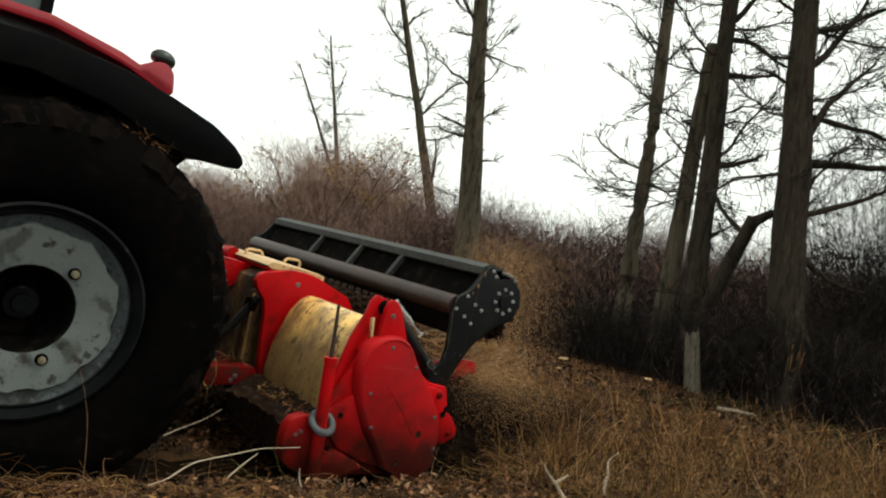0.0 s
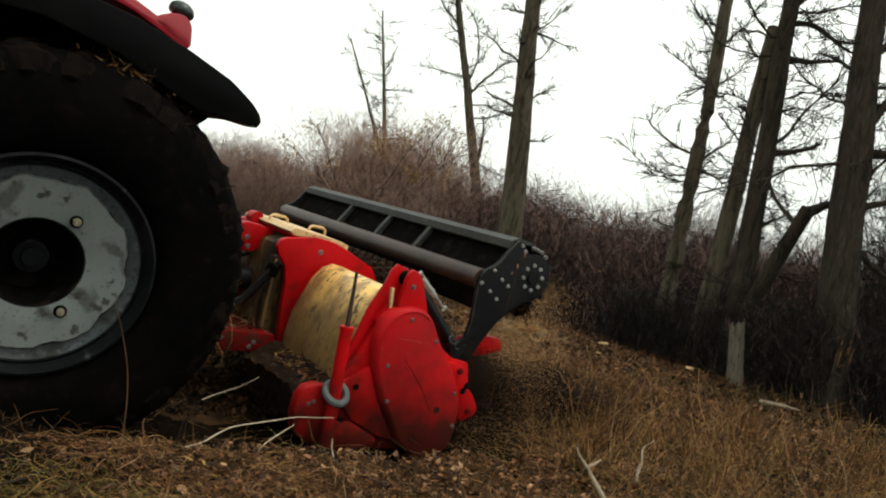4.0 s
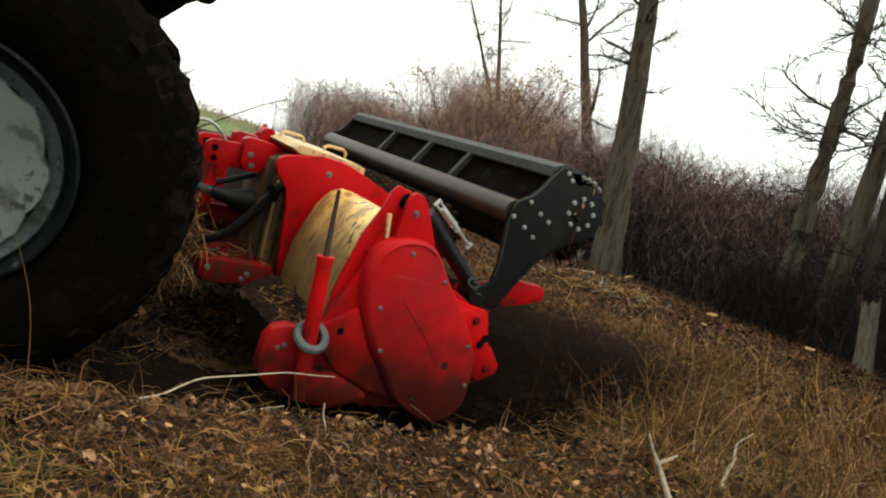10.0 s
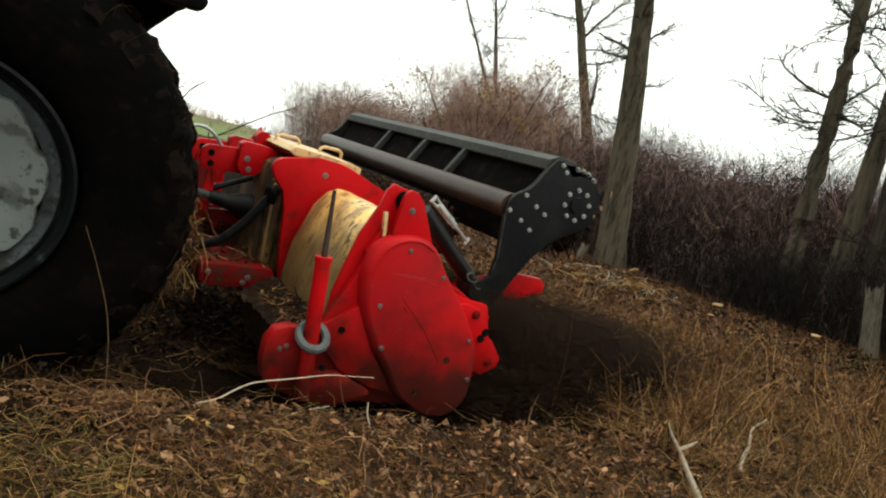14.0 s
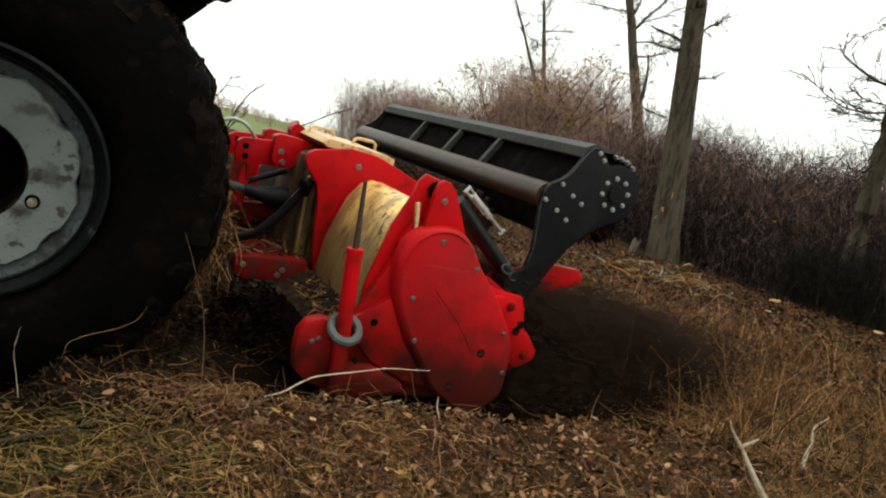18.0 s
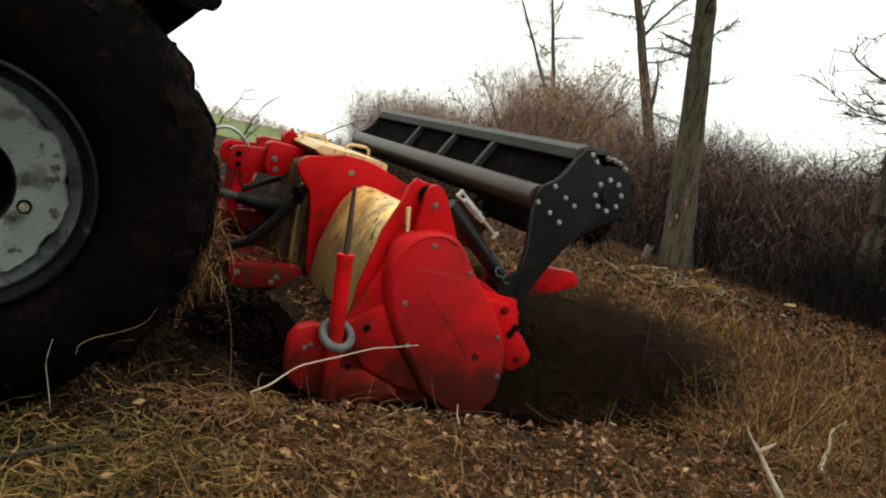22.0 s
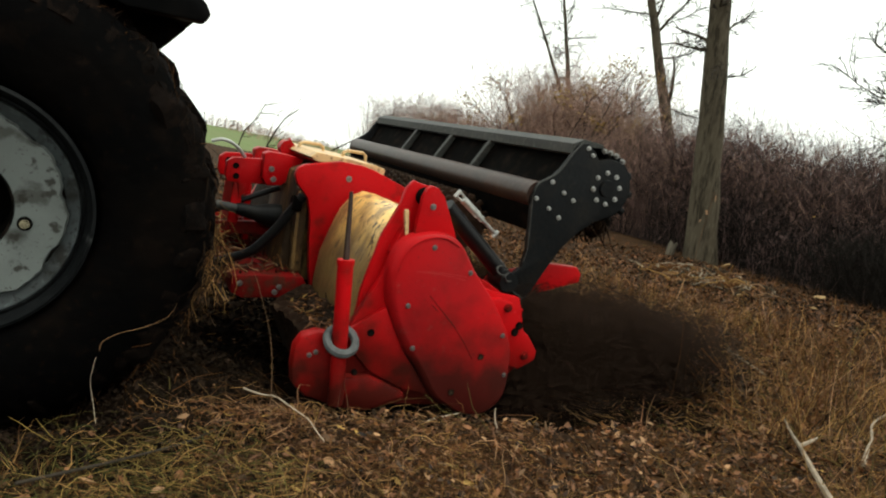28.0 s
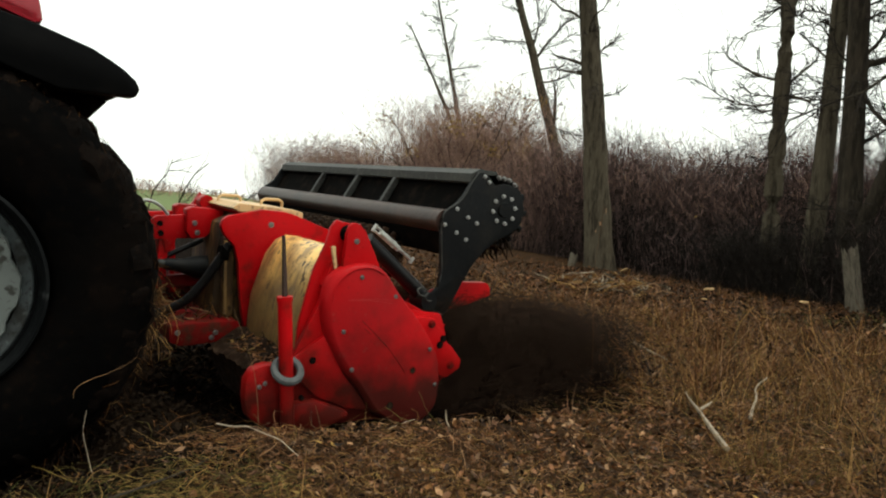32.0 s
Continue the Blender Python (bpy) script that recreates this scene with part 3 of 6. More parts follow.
def fallen_straw():
    """Single straws and thin stems lying crossed over the ground."""
    rng = np.random.default_rng(6)
    n = 48000
    d = 1.0 + 8 * rng.random(n) ** 1.5
    a = rng.uniform(radians(4), radians(122), n)
    x, y = d * np.cos(a), d * np.sin(a)
    clump = noise_mask(x, y, 1.1, 31)
    keep = ((y < 2.72) | (x > 3.2) | (y > 7.5) | (rng.random(n) < 0.12)) & (clump + 0.8 * rng.random(n) > 0.30)
    keep &= ~((x < 0.95) & (y > 2.2 + 0.2 * clump)) | (rng.random(n) < 0.7)
    keep &= ~((x > 0.5) & (x < 2.5) & (y < 2.75)) | (rng.random(n) < 0.55)
    x, y, d = x[keep], y[keep], d[keep]
    n = len(x)
    h = rng.uniform(0, 2 * np.pi, n)
    ln = rng.uniform(0.06, 0.30, n) * rng.uniform(0.5, 1, n)
    z = heights(x, y) + rng.uniform(0.005, 0.05, n)
    s = np.stack([x, y, z], 1)
    e = s + np.stack([np.cos(h) * ln, np.sin(h) * ln, rng.normal(0.02, 0.28, n) * ln], 1)
    r = rng.uniform(0.0006, 0.0017, n) * np.clip(d / 3, 0.75, 2)
    ob = strands("fallen_straw", s, e, r, r * 0.5, [GRASS, GRASS_BROWN, GRASS_GREEN, LEAF_PALE], rng.choice(4, n, p=[0.40, 0.38, 0.10, 0.12]), rng, 0.12, 2)
    tagged(ob, "single dry straws and stems lying crossed on the ground", "straw", kind="stuff")


def root_tangle():
    """Matted straw, roots and shreds of bark heaped at the edge of the wheel track."""
    rng = np.random.default_rng(16)
    n = 7500
    x, y = rng.uniform(0.2, 1.85, n), 2.0 + 1.0 * rng.random(n)
    clump = noise_mask(x, y, 3.5, 61) + 0.6 * noise_mask(x, y, 9.0, 62)
    edge = 2.76 - 0.24 * np.clip((x - 0.45) / 0.5, 0, 1) + 0.12 * clump
    keep = (y < edge) & (clump + 0.8 * rng.random(n) > 0.42) & (rng.random(n) < np.clip((x - 0.28) / 0.4, 0.04, 1) * np.clip((2.1 - x) / 1.2, 0.2, 1))
    x, y, clump = x[keep], y[keep], clump[keep]
    n = len(x)
    h = rng.uniform(0, 2 * np.pi, n)
    ln = rng.uniform(0.03, 0.20, n) * rng.uniform(0.4, 1, n)
    s = np.stack([x, y, heights(x, y) + rng.uniform(0.0, 0.045, n) + 0.03 * np.clip(clump, 0, 1)], 1)
    e = s + np.stack([np.cos(h) * ln, np.sin(h) * ln, rng.normal(-0.04, 0.16, n) * ln], 1)
    r = rng.uniform(0.0006, 0.0020, n)
    ob = strands("root_tangle", s, e, r, r * 0.5, [GRASS, LEAF_PALE, GRASS_BROWN, LEAF_YELLOW, LEAF], rng.choice(5, n, p=[0.10, 0.16, 0.34, 0.02, 0.38]), rng, 0.25, 3)
    tagged(ob, "matted tan straw and roots beside the wheel track", "straw", kind="stuff")
    # long yellow-green stems fallen over one another nearer by
    n = 1700
    x, y = rng.uniform(-0.35, 0.75, n), rng.uniform(1.80, 2.32, n)
    keep = noise_mask(x, y, 4.0, 63) + 0.7 * rng.random(n) > 0.28 + 0.6 * np.clip((x - 0.5) / 0.3, 0, 1) + 0.5 * np.clip((0.1 - x) / 0.5, 0, 1)
    x, y = x[keep], y[keep]
    n = len(x)
    h = rng.uniform(0, 2 * np.pi, n)
    ln = rng.uniform(0.05, 0.19, n)
    s = np.stack([x, y, heights(x, y) + rng.uniform(0.0, 0.04, n)], 1)
    e = s + np.stack([np.cos(h) * ln, np.sin(h) * ln, rng.uniform(-0.1, 0.3, n) * ln], 1)
    r = rng.uniform(0.0008, 0.0019, n)
    ob = strands("fallen_stems", s, e, r, r * 0.5, [GRASS_GREEN, GRASS, DARK_GREEN, STRAW_GREEN], rng.choice(4, n, p=[0.18, 0.18, 0.34, 0.30]), rng, 0.22, 3)
    tagged(ob, "yellow-green stems fallen over one another", "straw", kind="stuff")


def weed_stems():
    """Dead weed stalks with a few side shoots, standing among the grass."""
    rng = np.random.default_rng(17)
    n = 1900
    d = 2.0 + 6.5 * rng.random(n) ** 1.2
    a = rng.uniform(radians(6), radians(62), n)
    x, y = d * np.cos(a), d * np.sin(a)
    keep = (x > 2.8) & ((y < 2.6) | (x > 3.4)) & (noise_mask(x, y, 0.9, 51) + 0.6 * rng.random(n) > 0.1)
    x, y, d = x[keep], y[keep], d[keep]
    n = len(x)
    ln = rng.uniform(0.14, 0.55, n)
    s = np.stack([x, y, heights(x, y) - 0.02], 1)
    e = s + np.stack([rng.normal(0, 0.5, n) * ln, rng.normal(0, 0.5, n) * ln, ln], 1)
    k = rng.integers(0, n, n * 4)
    u = rng.uniform(0.3, 0.95, (n * 4, 1))
    s2 = s[k] + (e[k] - s[k]) * u
    l2 = ln[k] * rng.uniform(0.1, 0.35, n * 4)
    e2 = s2 + np.stack([rng.normal(0, 0.7, n * 4) * l2, rng.normal(0, 0.7, n * 4) * l2, rng.uniform(0, 1, n * 4) * l2], 1)
    r = np.concatenate([rng.uniform(0.0014, 0.003, n), rng.uniform(0.0008, 0.0014, n * 4)]) * np.clip(np.concatenate([d, d[k]]) / 4, 0.7, 1.8)
    ob = strands("weed_stems", np.concatenate([s, s2]), np.concatenate([e, e2]), r, r * 0.5, [GRASS, GRASS_BROWN, TWIG, LEAF_PALE], rng.choice(4, n * 5, p=[0.34, 0.26, 0.16, 0.24]), rng, 0.1, 3)
    tagged(ob, "dead branched weed stalks among the dry grass", "weeds", kind="stuff")


def litter():
    rng = GX
    n = 280000
    d = 1.0 + 18 * rng.random(n) ** 2.3
    a = np.where(rng.random(n) < 0.16, rng.uniform(radians(122), radians(364), n), rng.uniform(radians(4), radians(125), n))
    x, y = d * np.cos(a), d * np.sin(a)
    bare = (y > 2.8) & (y < 3.8) & (x < 3.3) & (x > 0.9) & (rng.random(n) < 0.9)
    x, y, d = x[~bare], y[~bare], d[~bare]
    n = len(x)
    z = heights(x, y) + rng.uniform(0.0, 0.035, n)
    size = (0.0045 + 0.016 * rng.random(n) ** 2.0) * np.clip(d / 3.5, 0.6, 2.2)
    shred = rng.random(n) < 0.45
    t = rng.normal(0, 0.55, (n, 2))
    size = np.where(shred, size * 1.7, size)
    h = rng.uniform(0, 2 * np.pi, n)
    ux = np.stack([np.cos(h), np.sin(h), t[:, 0]], 1)
    uy = np.stack([-np.sin(h), np.cos(h), t[:, 1]], 1) * np.where(shred, rng.uniform(0.08, 0.2, n), rng.uniform(0.45, 0.9, n))[:, None]
    fold = rng.uniform(-0.4, 0.7, n)[:, None] * np.array([0, 0, 1.0])
    c = np.stack([x, y, z], 1)
    s = size[:, None]
    v = np.stack([c - ux * s, c - uy * s + fold * s, c + ux * s, c + uy * s + fold * s], 1)
    b = np.arange(n)[:, None] * 4
    f = np.concatenate([np.concatenate([b, b + 1, b + 2], 1), np.concatenate([b, b + 2, b + 3], 1)], 0)
    idx = rng.choice(4, n, p=[0.52, 0.26, 0.04, 0.18])
    # more dark clods far off, most where tree shade is painted in
    idx = np.where((d > 5) & (rng.random(n) < np.where((x > 8.5) & (y < 6), 0.8, 0.35)), 3, idx)
    # dark clods paint the shade by the wheel and the foot into the litter
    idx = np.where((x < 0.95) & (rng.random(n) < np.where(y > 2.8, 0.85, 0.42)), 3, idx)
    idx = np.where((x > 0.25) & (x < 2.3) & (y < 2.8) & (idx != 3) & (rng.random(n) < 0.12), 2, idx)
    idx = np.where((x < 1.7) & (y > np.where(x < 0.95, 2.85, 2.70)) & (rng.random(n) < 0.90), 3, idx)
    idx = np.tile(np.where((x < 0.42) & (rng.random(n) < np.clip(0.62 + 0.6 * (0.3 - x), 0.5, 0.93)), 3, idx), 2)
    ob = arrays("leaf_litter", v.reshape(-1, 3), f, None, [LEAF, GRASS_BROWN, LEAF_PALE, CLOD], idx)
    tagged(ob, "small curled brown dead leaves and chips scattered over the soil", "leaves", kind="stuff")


def curled_leaves():
    """Whole dead leaves, each a curled blade, lying loose on the litter."""
    rng = np.random.default_rng(19)
    n = 9500
    d = 1.2 + 9 * rng.random(n) ** 1.5
    a = rng.uniform(radians(4), radians(118), n)
    x, y = d * np.cos(a), d * np.sin(a)
    keep = ~((y > 2.7) & (y < 4.2) & (x < 3.4)) & (noise_mask(x, y, 0.8, 23) + rng.random(n) > 0.35)
    keep &= (x > 0.6) | (rng.random(n) < 0.12)
    x, y, d = x[keep], y[keep], d[keep]
    n = len(x)
    c = np.stack([x, y, heights(x, y) + rng.uniform(0.008, 0.04, n)], 1)
    h = rng.uniform(0, 2 * np.pi, n)
    tilt = rng.normal(0, 0.35, (n, 2))
    ux = np.stack([np.cos(h), np.sin(h), tilt[:, 0]], 1)
    uy = np.stack([-np.sin(h), np.cos(h), tilt[:, 1]], 1)
    up = np.cross(ux, uy)
    size = rng.uniform(0.010, 0.024, n) * np.clip(d / 4.0, 1.0, 1.7)
    wide, curl = rng.uniform(0.35, 0.65, n), rng.uniform(-0.2, 0.6, n)
    rows = []
    for u, w in ((-1.0, 0.1), (-0.35, 1.0), (0.35, 0.85), (1.0, 0.08)):
        for side in (-1, 0, 1):
            rows.append(c + (ux * u + uy * (side * w * wide)[:, None] + up * (curl * (0.6 * u * u + 0.7 * abs(side) * w))[:, None]) * size[:, None])
    v = np.stack(rows, 1)
    quads = np.array([[r * 3 + k, r * 3 + k + 1, r * 3 + k + 4, r * 3 + k + 3] for r in range(3) for k in range(2)])
    f = (np.arange(n)[:, None, None] * 12 + quads[None]).reshape(-1, 4)
    idx = np.repeat(rng.choice(4, n, p=[0.44, 0.30, 0.20, 0.06]), 6)
    ob = arrays("fallen_leaves", v.reshape(-1, 3), f, None, [LEAF, LEAF_PALE, GRASS_BROWN, LEAF_YELLOW], idx)
    tagged(ob, "whole curled brown and pale leaves lying on the litter", "leaves", kind="stuff")


# ---- trees and bushes ----
def shoots(starts, ends, r0, r1, index, rng, bow=0.08, segs=3, kink=0.012, sides=3):
    """Arrays of thin shoots from starts to ends, bowed a little; two sides make a blade."""
    n = len(starts)
    d = ends - starts
    ln = np.linalg.norm(d, axis=1, keepdims=True)
    side = np.cross(d, rng.normal(size=(n, 3)))
    side /= np.linalg.norm(side, axis=1, keepdims=True) + 1e-9
    other = np.cross(d / ln, side)
    v = np.zeros((n, segs + 1, sides, 3))
    for s in range(segs + 1):
        u = s / segs
        p = starts + d * u + side * ln * bow * math.sin(math.pi * u) + rng.normal(0, kink, (n, 3)) * ln * (0 < s)
        r = (np.asarray(r0) * (1 - u) + np.asarray(r1) * u).reshape(-1, 1)
        for k in range(sides):
            a = 2 * math.pi * k / sides
            v[:, s, k] = p + r * (side * math.cos(a) + other * math.sin(a))
    faces = 1 if sides == 2 else sides
    base = np.arange(n)[:, None, None] * sides * (segs + 1) + np.arange(segs)[None, :, None] * sides
    k = np.arange(faces)[None, None]
    f = np.stack([base + k, base + (k + 1) % sides, base + sides + (k + 1) % sides, base + sides + k], -1).reshape(-1, 4)
    return v.reshape(-1, 3), f, np.repeat(index, segs * faces)


def strands(name, starts, ends, r0, r1, mats, index, rng, bow=0.08, segs=3, kink=0.012):
    """One mesh of thin three-sided shoots."""
    v, f, idx = shoots(starts, ends, r0, r1, index, rng, bow, segs, kink)
    return arrays(name, v, f, None, mats, idx)


def bush_band(name, label, n, path, depth, top, spread, mats, weights, seed, r=0.012, low=0.0, tips=None, leaves=0):
    """A thicket of upright shoots along a path of (x, y) points."""
    rng = np.random.default_rng(seed)
    pts = np.array(path, float)
    seg = np.linalg.norm(np.diff(pts, axis=0), axis=1)
    cum = np.concatenate([[0], np.cumsum(seg)])
    s = rng.random(n) * cum[-1]
    i = np.clip(np.searchsorted(cum, s) - 1, 0, len(seg) - 1)
    u = ((s - cum[i]) / seg[i])[:, None]
    c = pts[i] * (1 - u) + pts[i + 1] * u
    dirv = (pts[i + 1] - pts[i]) / seg[i][:, None]
    nrm = np.stack([dirv[:, 1], -dirv[:, 0]], 1)
    c = c + nrm * rng.uniform(-0.5, 0.5, (n, 1)) * depth
    wave = noise_mask(c[:, 0], c[:, 1], 0.45, seed) + 0.5 * noise_mask(c[:, 0], c[:, 1], 1.6, seed + 1)
    h = top * (0.72 + 0.28 * wave) * rng.uniform(0.32, 1.1, n) ** 0.6
    z = heights(c[:, 0], c[:, 1])
    start = np.stack([c[:, 0], c[:, 1], z - 0.05 + low * rng.random(n) * h], 1)
    end = np.stack([c[:, 0] + rng.normal(0, spread, n) * h, c[:, 1] + rng.normal(0, spread, n) * h, z + h], 1)
    # side shoots
    m = n * 11
    j = rng.integers(0, n, m)
    q = 0.10 + 0.88 * rng.random((m, 1)) ** 0.72
    s2 = start[j] + (end[j] - start[j]) * q
    l2 = h[j] * rng.uniform(0.07, 0.26, m)
    e2 = s2 + np.stack([rng.normal(0, 0.48, m) * l2, rng.normal(0, 0.48, m) * l2, rng.uniform(0.1, 1.0, m) * l2], 1)
    en = np.concatenate([end, e2])
    ra, rb = np.full(n, r * 0.75) * rng.uniform(0.5, 1.3, n), np.full(m, r * 0.70) * rng.uniform(0.6, 1.3, m)
    v1, f1, i1 = shoots(start, end, ra, ra * 0.35, rng.choice(len(mats), n, p=weights), rng, segs=2, kink=0.03)
    v2, f2, i2 = shoots(s2, e2, rb, rb * 0.4, rng.choice(len(mats), m, p=tips or weights), rng, segs=1, kink=0.05, sides=2)
    ob = arrays(name, np.concatenate([v1, v2]), np.concatenate([f1, f2 + len(v1)]), None, mats, np.concatenate([i1, i2]))
    if leaves:
        i = rng.integers(0, len(en), leaves)
        c = en[i] + rng.normal(0, 0.04, (leaves, 3))
        u, w = rng.normal(size=(leaves, 3)), rng.normal(size=(leaves, 3))
        u *= 0.035 / np.linalg.norm(u, axis=1, keepdims=True)
        w *= 0.025 / np.linalg.norm(w, axis=1, keepdims=True)
        lf = arrays("clinging_leaves", np.stack([c - u, c - w, c + u, c + w], 1).reshape(-1, 3), np.arange(leaves * 4).reshape(-1, 4), None, [LEAF_YELLOW, LEAF_PALE], rng.choice(2, leaves))
        tagged(lf, "last dry yellow leaves clinging in the thicket", "leaves", kind="stuff")
    return tagged(ob, label, "bushes", kind="stuff")


def limb_points(p, d, length, rng, bend, n, up=0.0):
    pts, d = [Vector(p)], Vector(d).normalized()
    for _ in range(n):
        d = (d + Vector(rng.normal(0, bend, 3)) + Vector((0, 0, up))).normalized()
        pts.append(pts[-1] + d * (length / n))
    return pts


def tree(name, label, base, top, r, seed, mat=BARK, limbs=14, first=0.3, reach=2.2, twigs=1.0, taper=0.35, forks=()):
    """A bare tree: a tapered trunk from base to top, limbs, and a crown of fine twigs."""
    rng = np.random.default_rng(seed)
    root = tagged(new(name), label, "tree", group="bare trees")
    base, top = Vector(base), Vector(top)
    root.location = base
    span = top - base
    n, sides = 26, 18
    pts, rad = [], []
    wob = np.cumsum(rng.normal(0, 0.0008, (n + 1, 2)), 0) * span.length
    for i in range(n + 1):
        u = i / n
        pts.append(span * u + Vector((wob[i][0], wob[i][1], 0)) * min(1, u * 3))
        rad.append(r * (1 - (1 - taper) * u) * (1 + 0.20 * max(0, 1 - u * 20)))
    bm = sweep(pts, rad, sides)
    # swellings, old branch scars and root ribs
    bm.verts.ensure_lookup_table()
    for i in range(n + 1):
        for k in range(sides):
            v = bm.verts[i * sides + k]
            c = pts[i]
            bulge = 0.09 * noise.noise(((v.co.x + seed) * 3.0, v.co.y * 3.0, v.co.z * 1.1)) + 0.05 * noise.noise((v.co.x * 9, v.co.y * 9, v.co.z * 3 + seed))
            bulge += 0.10 * max(0, 1 - i / n * 20) * math.sin(5 * 2 * math.pi * k / sides + seed)
            v.co = c + (v.co - c) * (1 + bulge)
    part("trunk", bm, mat, root, smooth=True)
    starts, ends, r0, r1 = [], [], [], []

    def at(u):
        k = min(int(u * n), n - 1)
        return pts[k].lerp(pts[k + 1], u * n - k), rad[k]

    def spray_out(lp, ln, count):
        """Thin forked twigs along a limb."""
        m = len(lp)
        for _ in range(count):
            k = rng.integers(1, m)
            s = lp[k - 1].lerp(lp[k], rng.random())
            dd = (lp[k] - lp[k - 1]).normalized() * 0.9 + Vector(rng.normal(0, 0.5, 3)) + Vector((0, 0, 0.1))
            tl = ln * rng.uniform(0.12, 0.42)
            e = s + dd.normalized() * tl
            starts.append(s), ends.append(e), r0.append(0.0105), r1.append(0.005)
            for _ in range(4):
                q = s.lerp(e, rng.uniform(0.25, 1))
                e3 = q + (dd.normalized() * 0.8 + Vector(rng.normal(0, 0.5, 3))).normalized() * tl * rng.uniform(0.2, 0.5)
                starts.append(q), ends.append(e3), r0.append(0.0072), r1.append(0.0038)

    for b in range(limbs):
        u = first + (0.98 - first) * (b + rng.random()) / limbs
        p, rr = at(u)
        a = rng.uniform(0, 2 * math.pi)
        d = Vector((math.cos(a), math.sin(a), rng.uniform(-0.1, 0.7)))
        ln = reach * rng.uniform(0.5, 1.2) * (1.15 - 0.5 * u)
        lp = limb_points(p, d, ln, rng, 0.24, 6, 0.05)
        lr = min(rr * rng.uniform(0.08, 0.18), 0.045)
        part("limb", sweep(lp, [lr * (1 - 0.8 * k / 6) + 0.003 for k in range(7)], 6), mat, root, smooth=True)
        spray_out(lp, ln, int(17 * twigs))
    for u, d, ln, fr in forks:
        p, rr = at(u)
        lp = limb_points(p, d, ln, rng, 0.13, 7, 0.02)
        part("limb", sweep(lp, [max(rr * fr * (1 - 0.72 * k / 7), 0.006) for k in range(8)], 8), mat, root, smooth=True)
        spray_out(lp, max(ln, 1.0), int(13 + 7 * ln))
    for _ in range(int(15 * twigs)):
        u = rng.uniform(0.25, 0.97)
        p, rr = at(u)
        a = rng.uniform(0, 2 * math.pi)
        lp = limb_points(p, (math.cos(a), math.sin(a), rng.uniform(-0.3, 0.5)), rng.uniform(0.5, 1.5), rng, 0.2, 4)
        for k in range(4):
            starts.append(lp[k]), ends.append(lp[k + 1]), r0.append(0.012 - 0.0016 * k), r1.append(0.0104 - 0.0016 * k)
        spray_out(lp, 1.0, 5)
    if starts:
        tw = strands("twig_mass", np.array(starts), np.array(ends), np.array(r0), np.array(r1), [TWIG], np.zeros(len(starts), int), rng, segs=2)
        tw.parent = root
        tagged(tw, kind="stuff")
    return root


# ---- tractor ----
tractor = tagged(new("tractor"), "big red farm tractor with a muddy rear wheel and black fender", "tractor")
WC = (-0.478, 3.05, 0.452)
TYRE_R = 0.87


def rear_wheel():
    wheel = tagged(new("rear_wheel"), "rear wheel with a muddy tyre on a pale grey disc")
    wheel.parent = tractor
    # tyre: profile of (radius, y), outer face at y = 0
    prof = [(0.462, 0.02), (0.49, -0.025), (0.55, -0.05), (0.68, -0.055), (0.78, -0.03), (0.85, 0.02), (0.885, 0.06), (0.90, 0.33), (0.885, 0.60),
            (0.85, 0.64), (0.78, 0.68), (0.62, 0.70), (0.47, 0.64), (0.45, 0.33)]
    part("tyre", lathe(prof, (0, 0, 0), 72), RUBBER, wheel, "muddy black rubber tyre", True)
    lug = None
    for k in range(44):
        if lug is None:
            bm = bmesh.new()
            o = [(-0.05, 0.00), (0.05, 0.00), (0.032, 0.042), (-0.032, 0.042)]
            lo = [bm.verts.new((x * 0.8 - 0.03, 0.000, 0.815 + z * 0.45)) for x, z in o]
            mid = [bm.verts.new((x + 0.05, 0.09, 0.872 + z * 0.8)) for x, z in o]
            hi = [bm.verts.new((x + 0.19, 0.34, 0.885 + z)) for x, z in o]
            for a, b in ((lo, mid), (mid, hi)):
                for i in range(4):
                    bm.faces.new((a[i], a[(i + 1) % 4], b[(i + 1) % 4], b[i]))
            bm.faces.new(lo[::-1]), bm.faces.new(hi)
            bmesh.ops.bevel(bm, geom=bm.edges[:], offset=0.009, segments=2, affect="EDGES")
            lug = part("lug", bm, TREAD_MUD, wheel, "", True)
            ob = lug
        else:
            ob = new("lug", lug.data)
            ob.parent = wheel
        if k % 2:
            ob.matrix_basis = pose(0, 0.66, 0, 0, k * 360 / 44, 0) @ pose(0, 0, 0, 0, 0, 180)
        else:
            ob.matrix_basis = pose(0, 0, 0, 0, k * 360 / 44, 0)
    # mud packed between the lugs and smeared over the shoulder
    bm = bmesh.new()
    rings, steps = [], 260
    cake = [(0.74, -0.034), (0.775, -0.028), (0.81, -0.008), (0.845, 0.014), (0.872, 0.045), (0.888, 0.08), (0.897, 0.14), (0.902, 0.22), (0.904, 0.33), (0.902, 0.44), (0.896, 0.52), (0.885, 0.60)]
    for k in range(steps):
        a = 2 * math.pi * k / steps
        ring = []
        for i, (r, y) in enumerate(cake):
            w = 0.038 * noise.noise((math.cos(a) * 7, math.sin(a) * 7, y * 9)) + 0.024 * noise.noise((math.cos(a) * 22, math.sin(a) * 22, y * 24 + 5))
            w = max(w, -0.010) if i else -0.02
            nx, ny = (0.35, -0.94) if i < 2 else (0.7, -0.7) if i < 5 else (1.0, 0.0)
            ring.append(bm.verts.new(((r + w * nx) * math.cos(a), y + w * ny, (r + w * nx) * math.sin(a))))
        rings.append(ring)
    for k in range(steps):
        p, q = rings[k], rings[(k + 1) % steps]
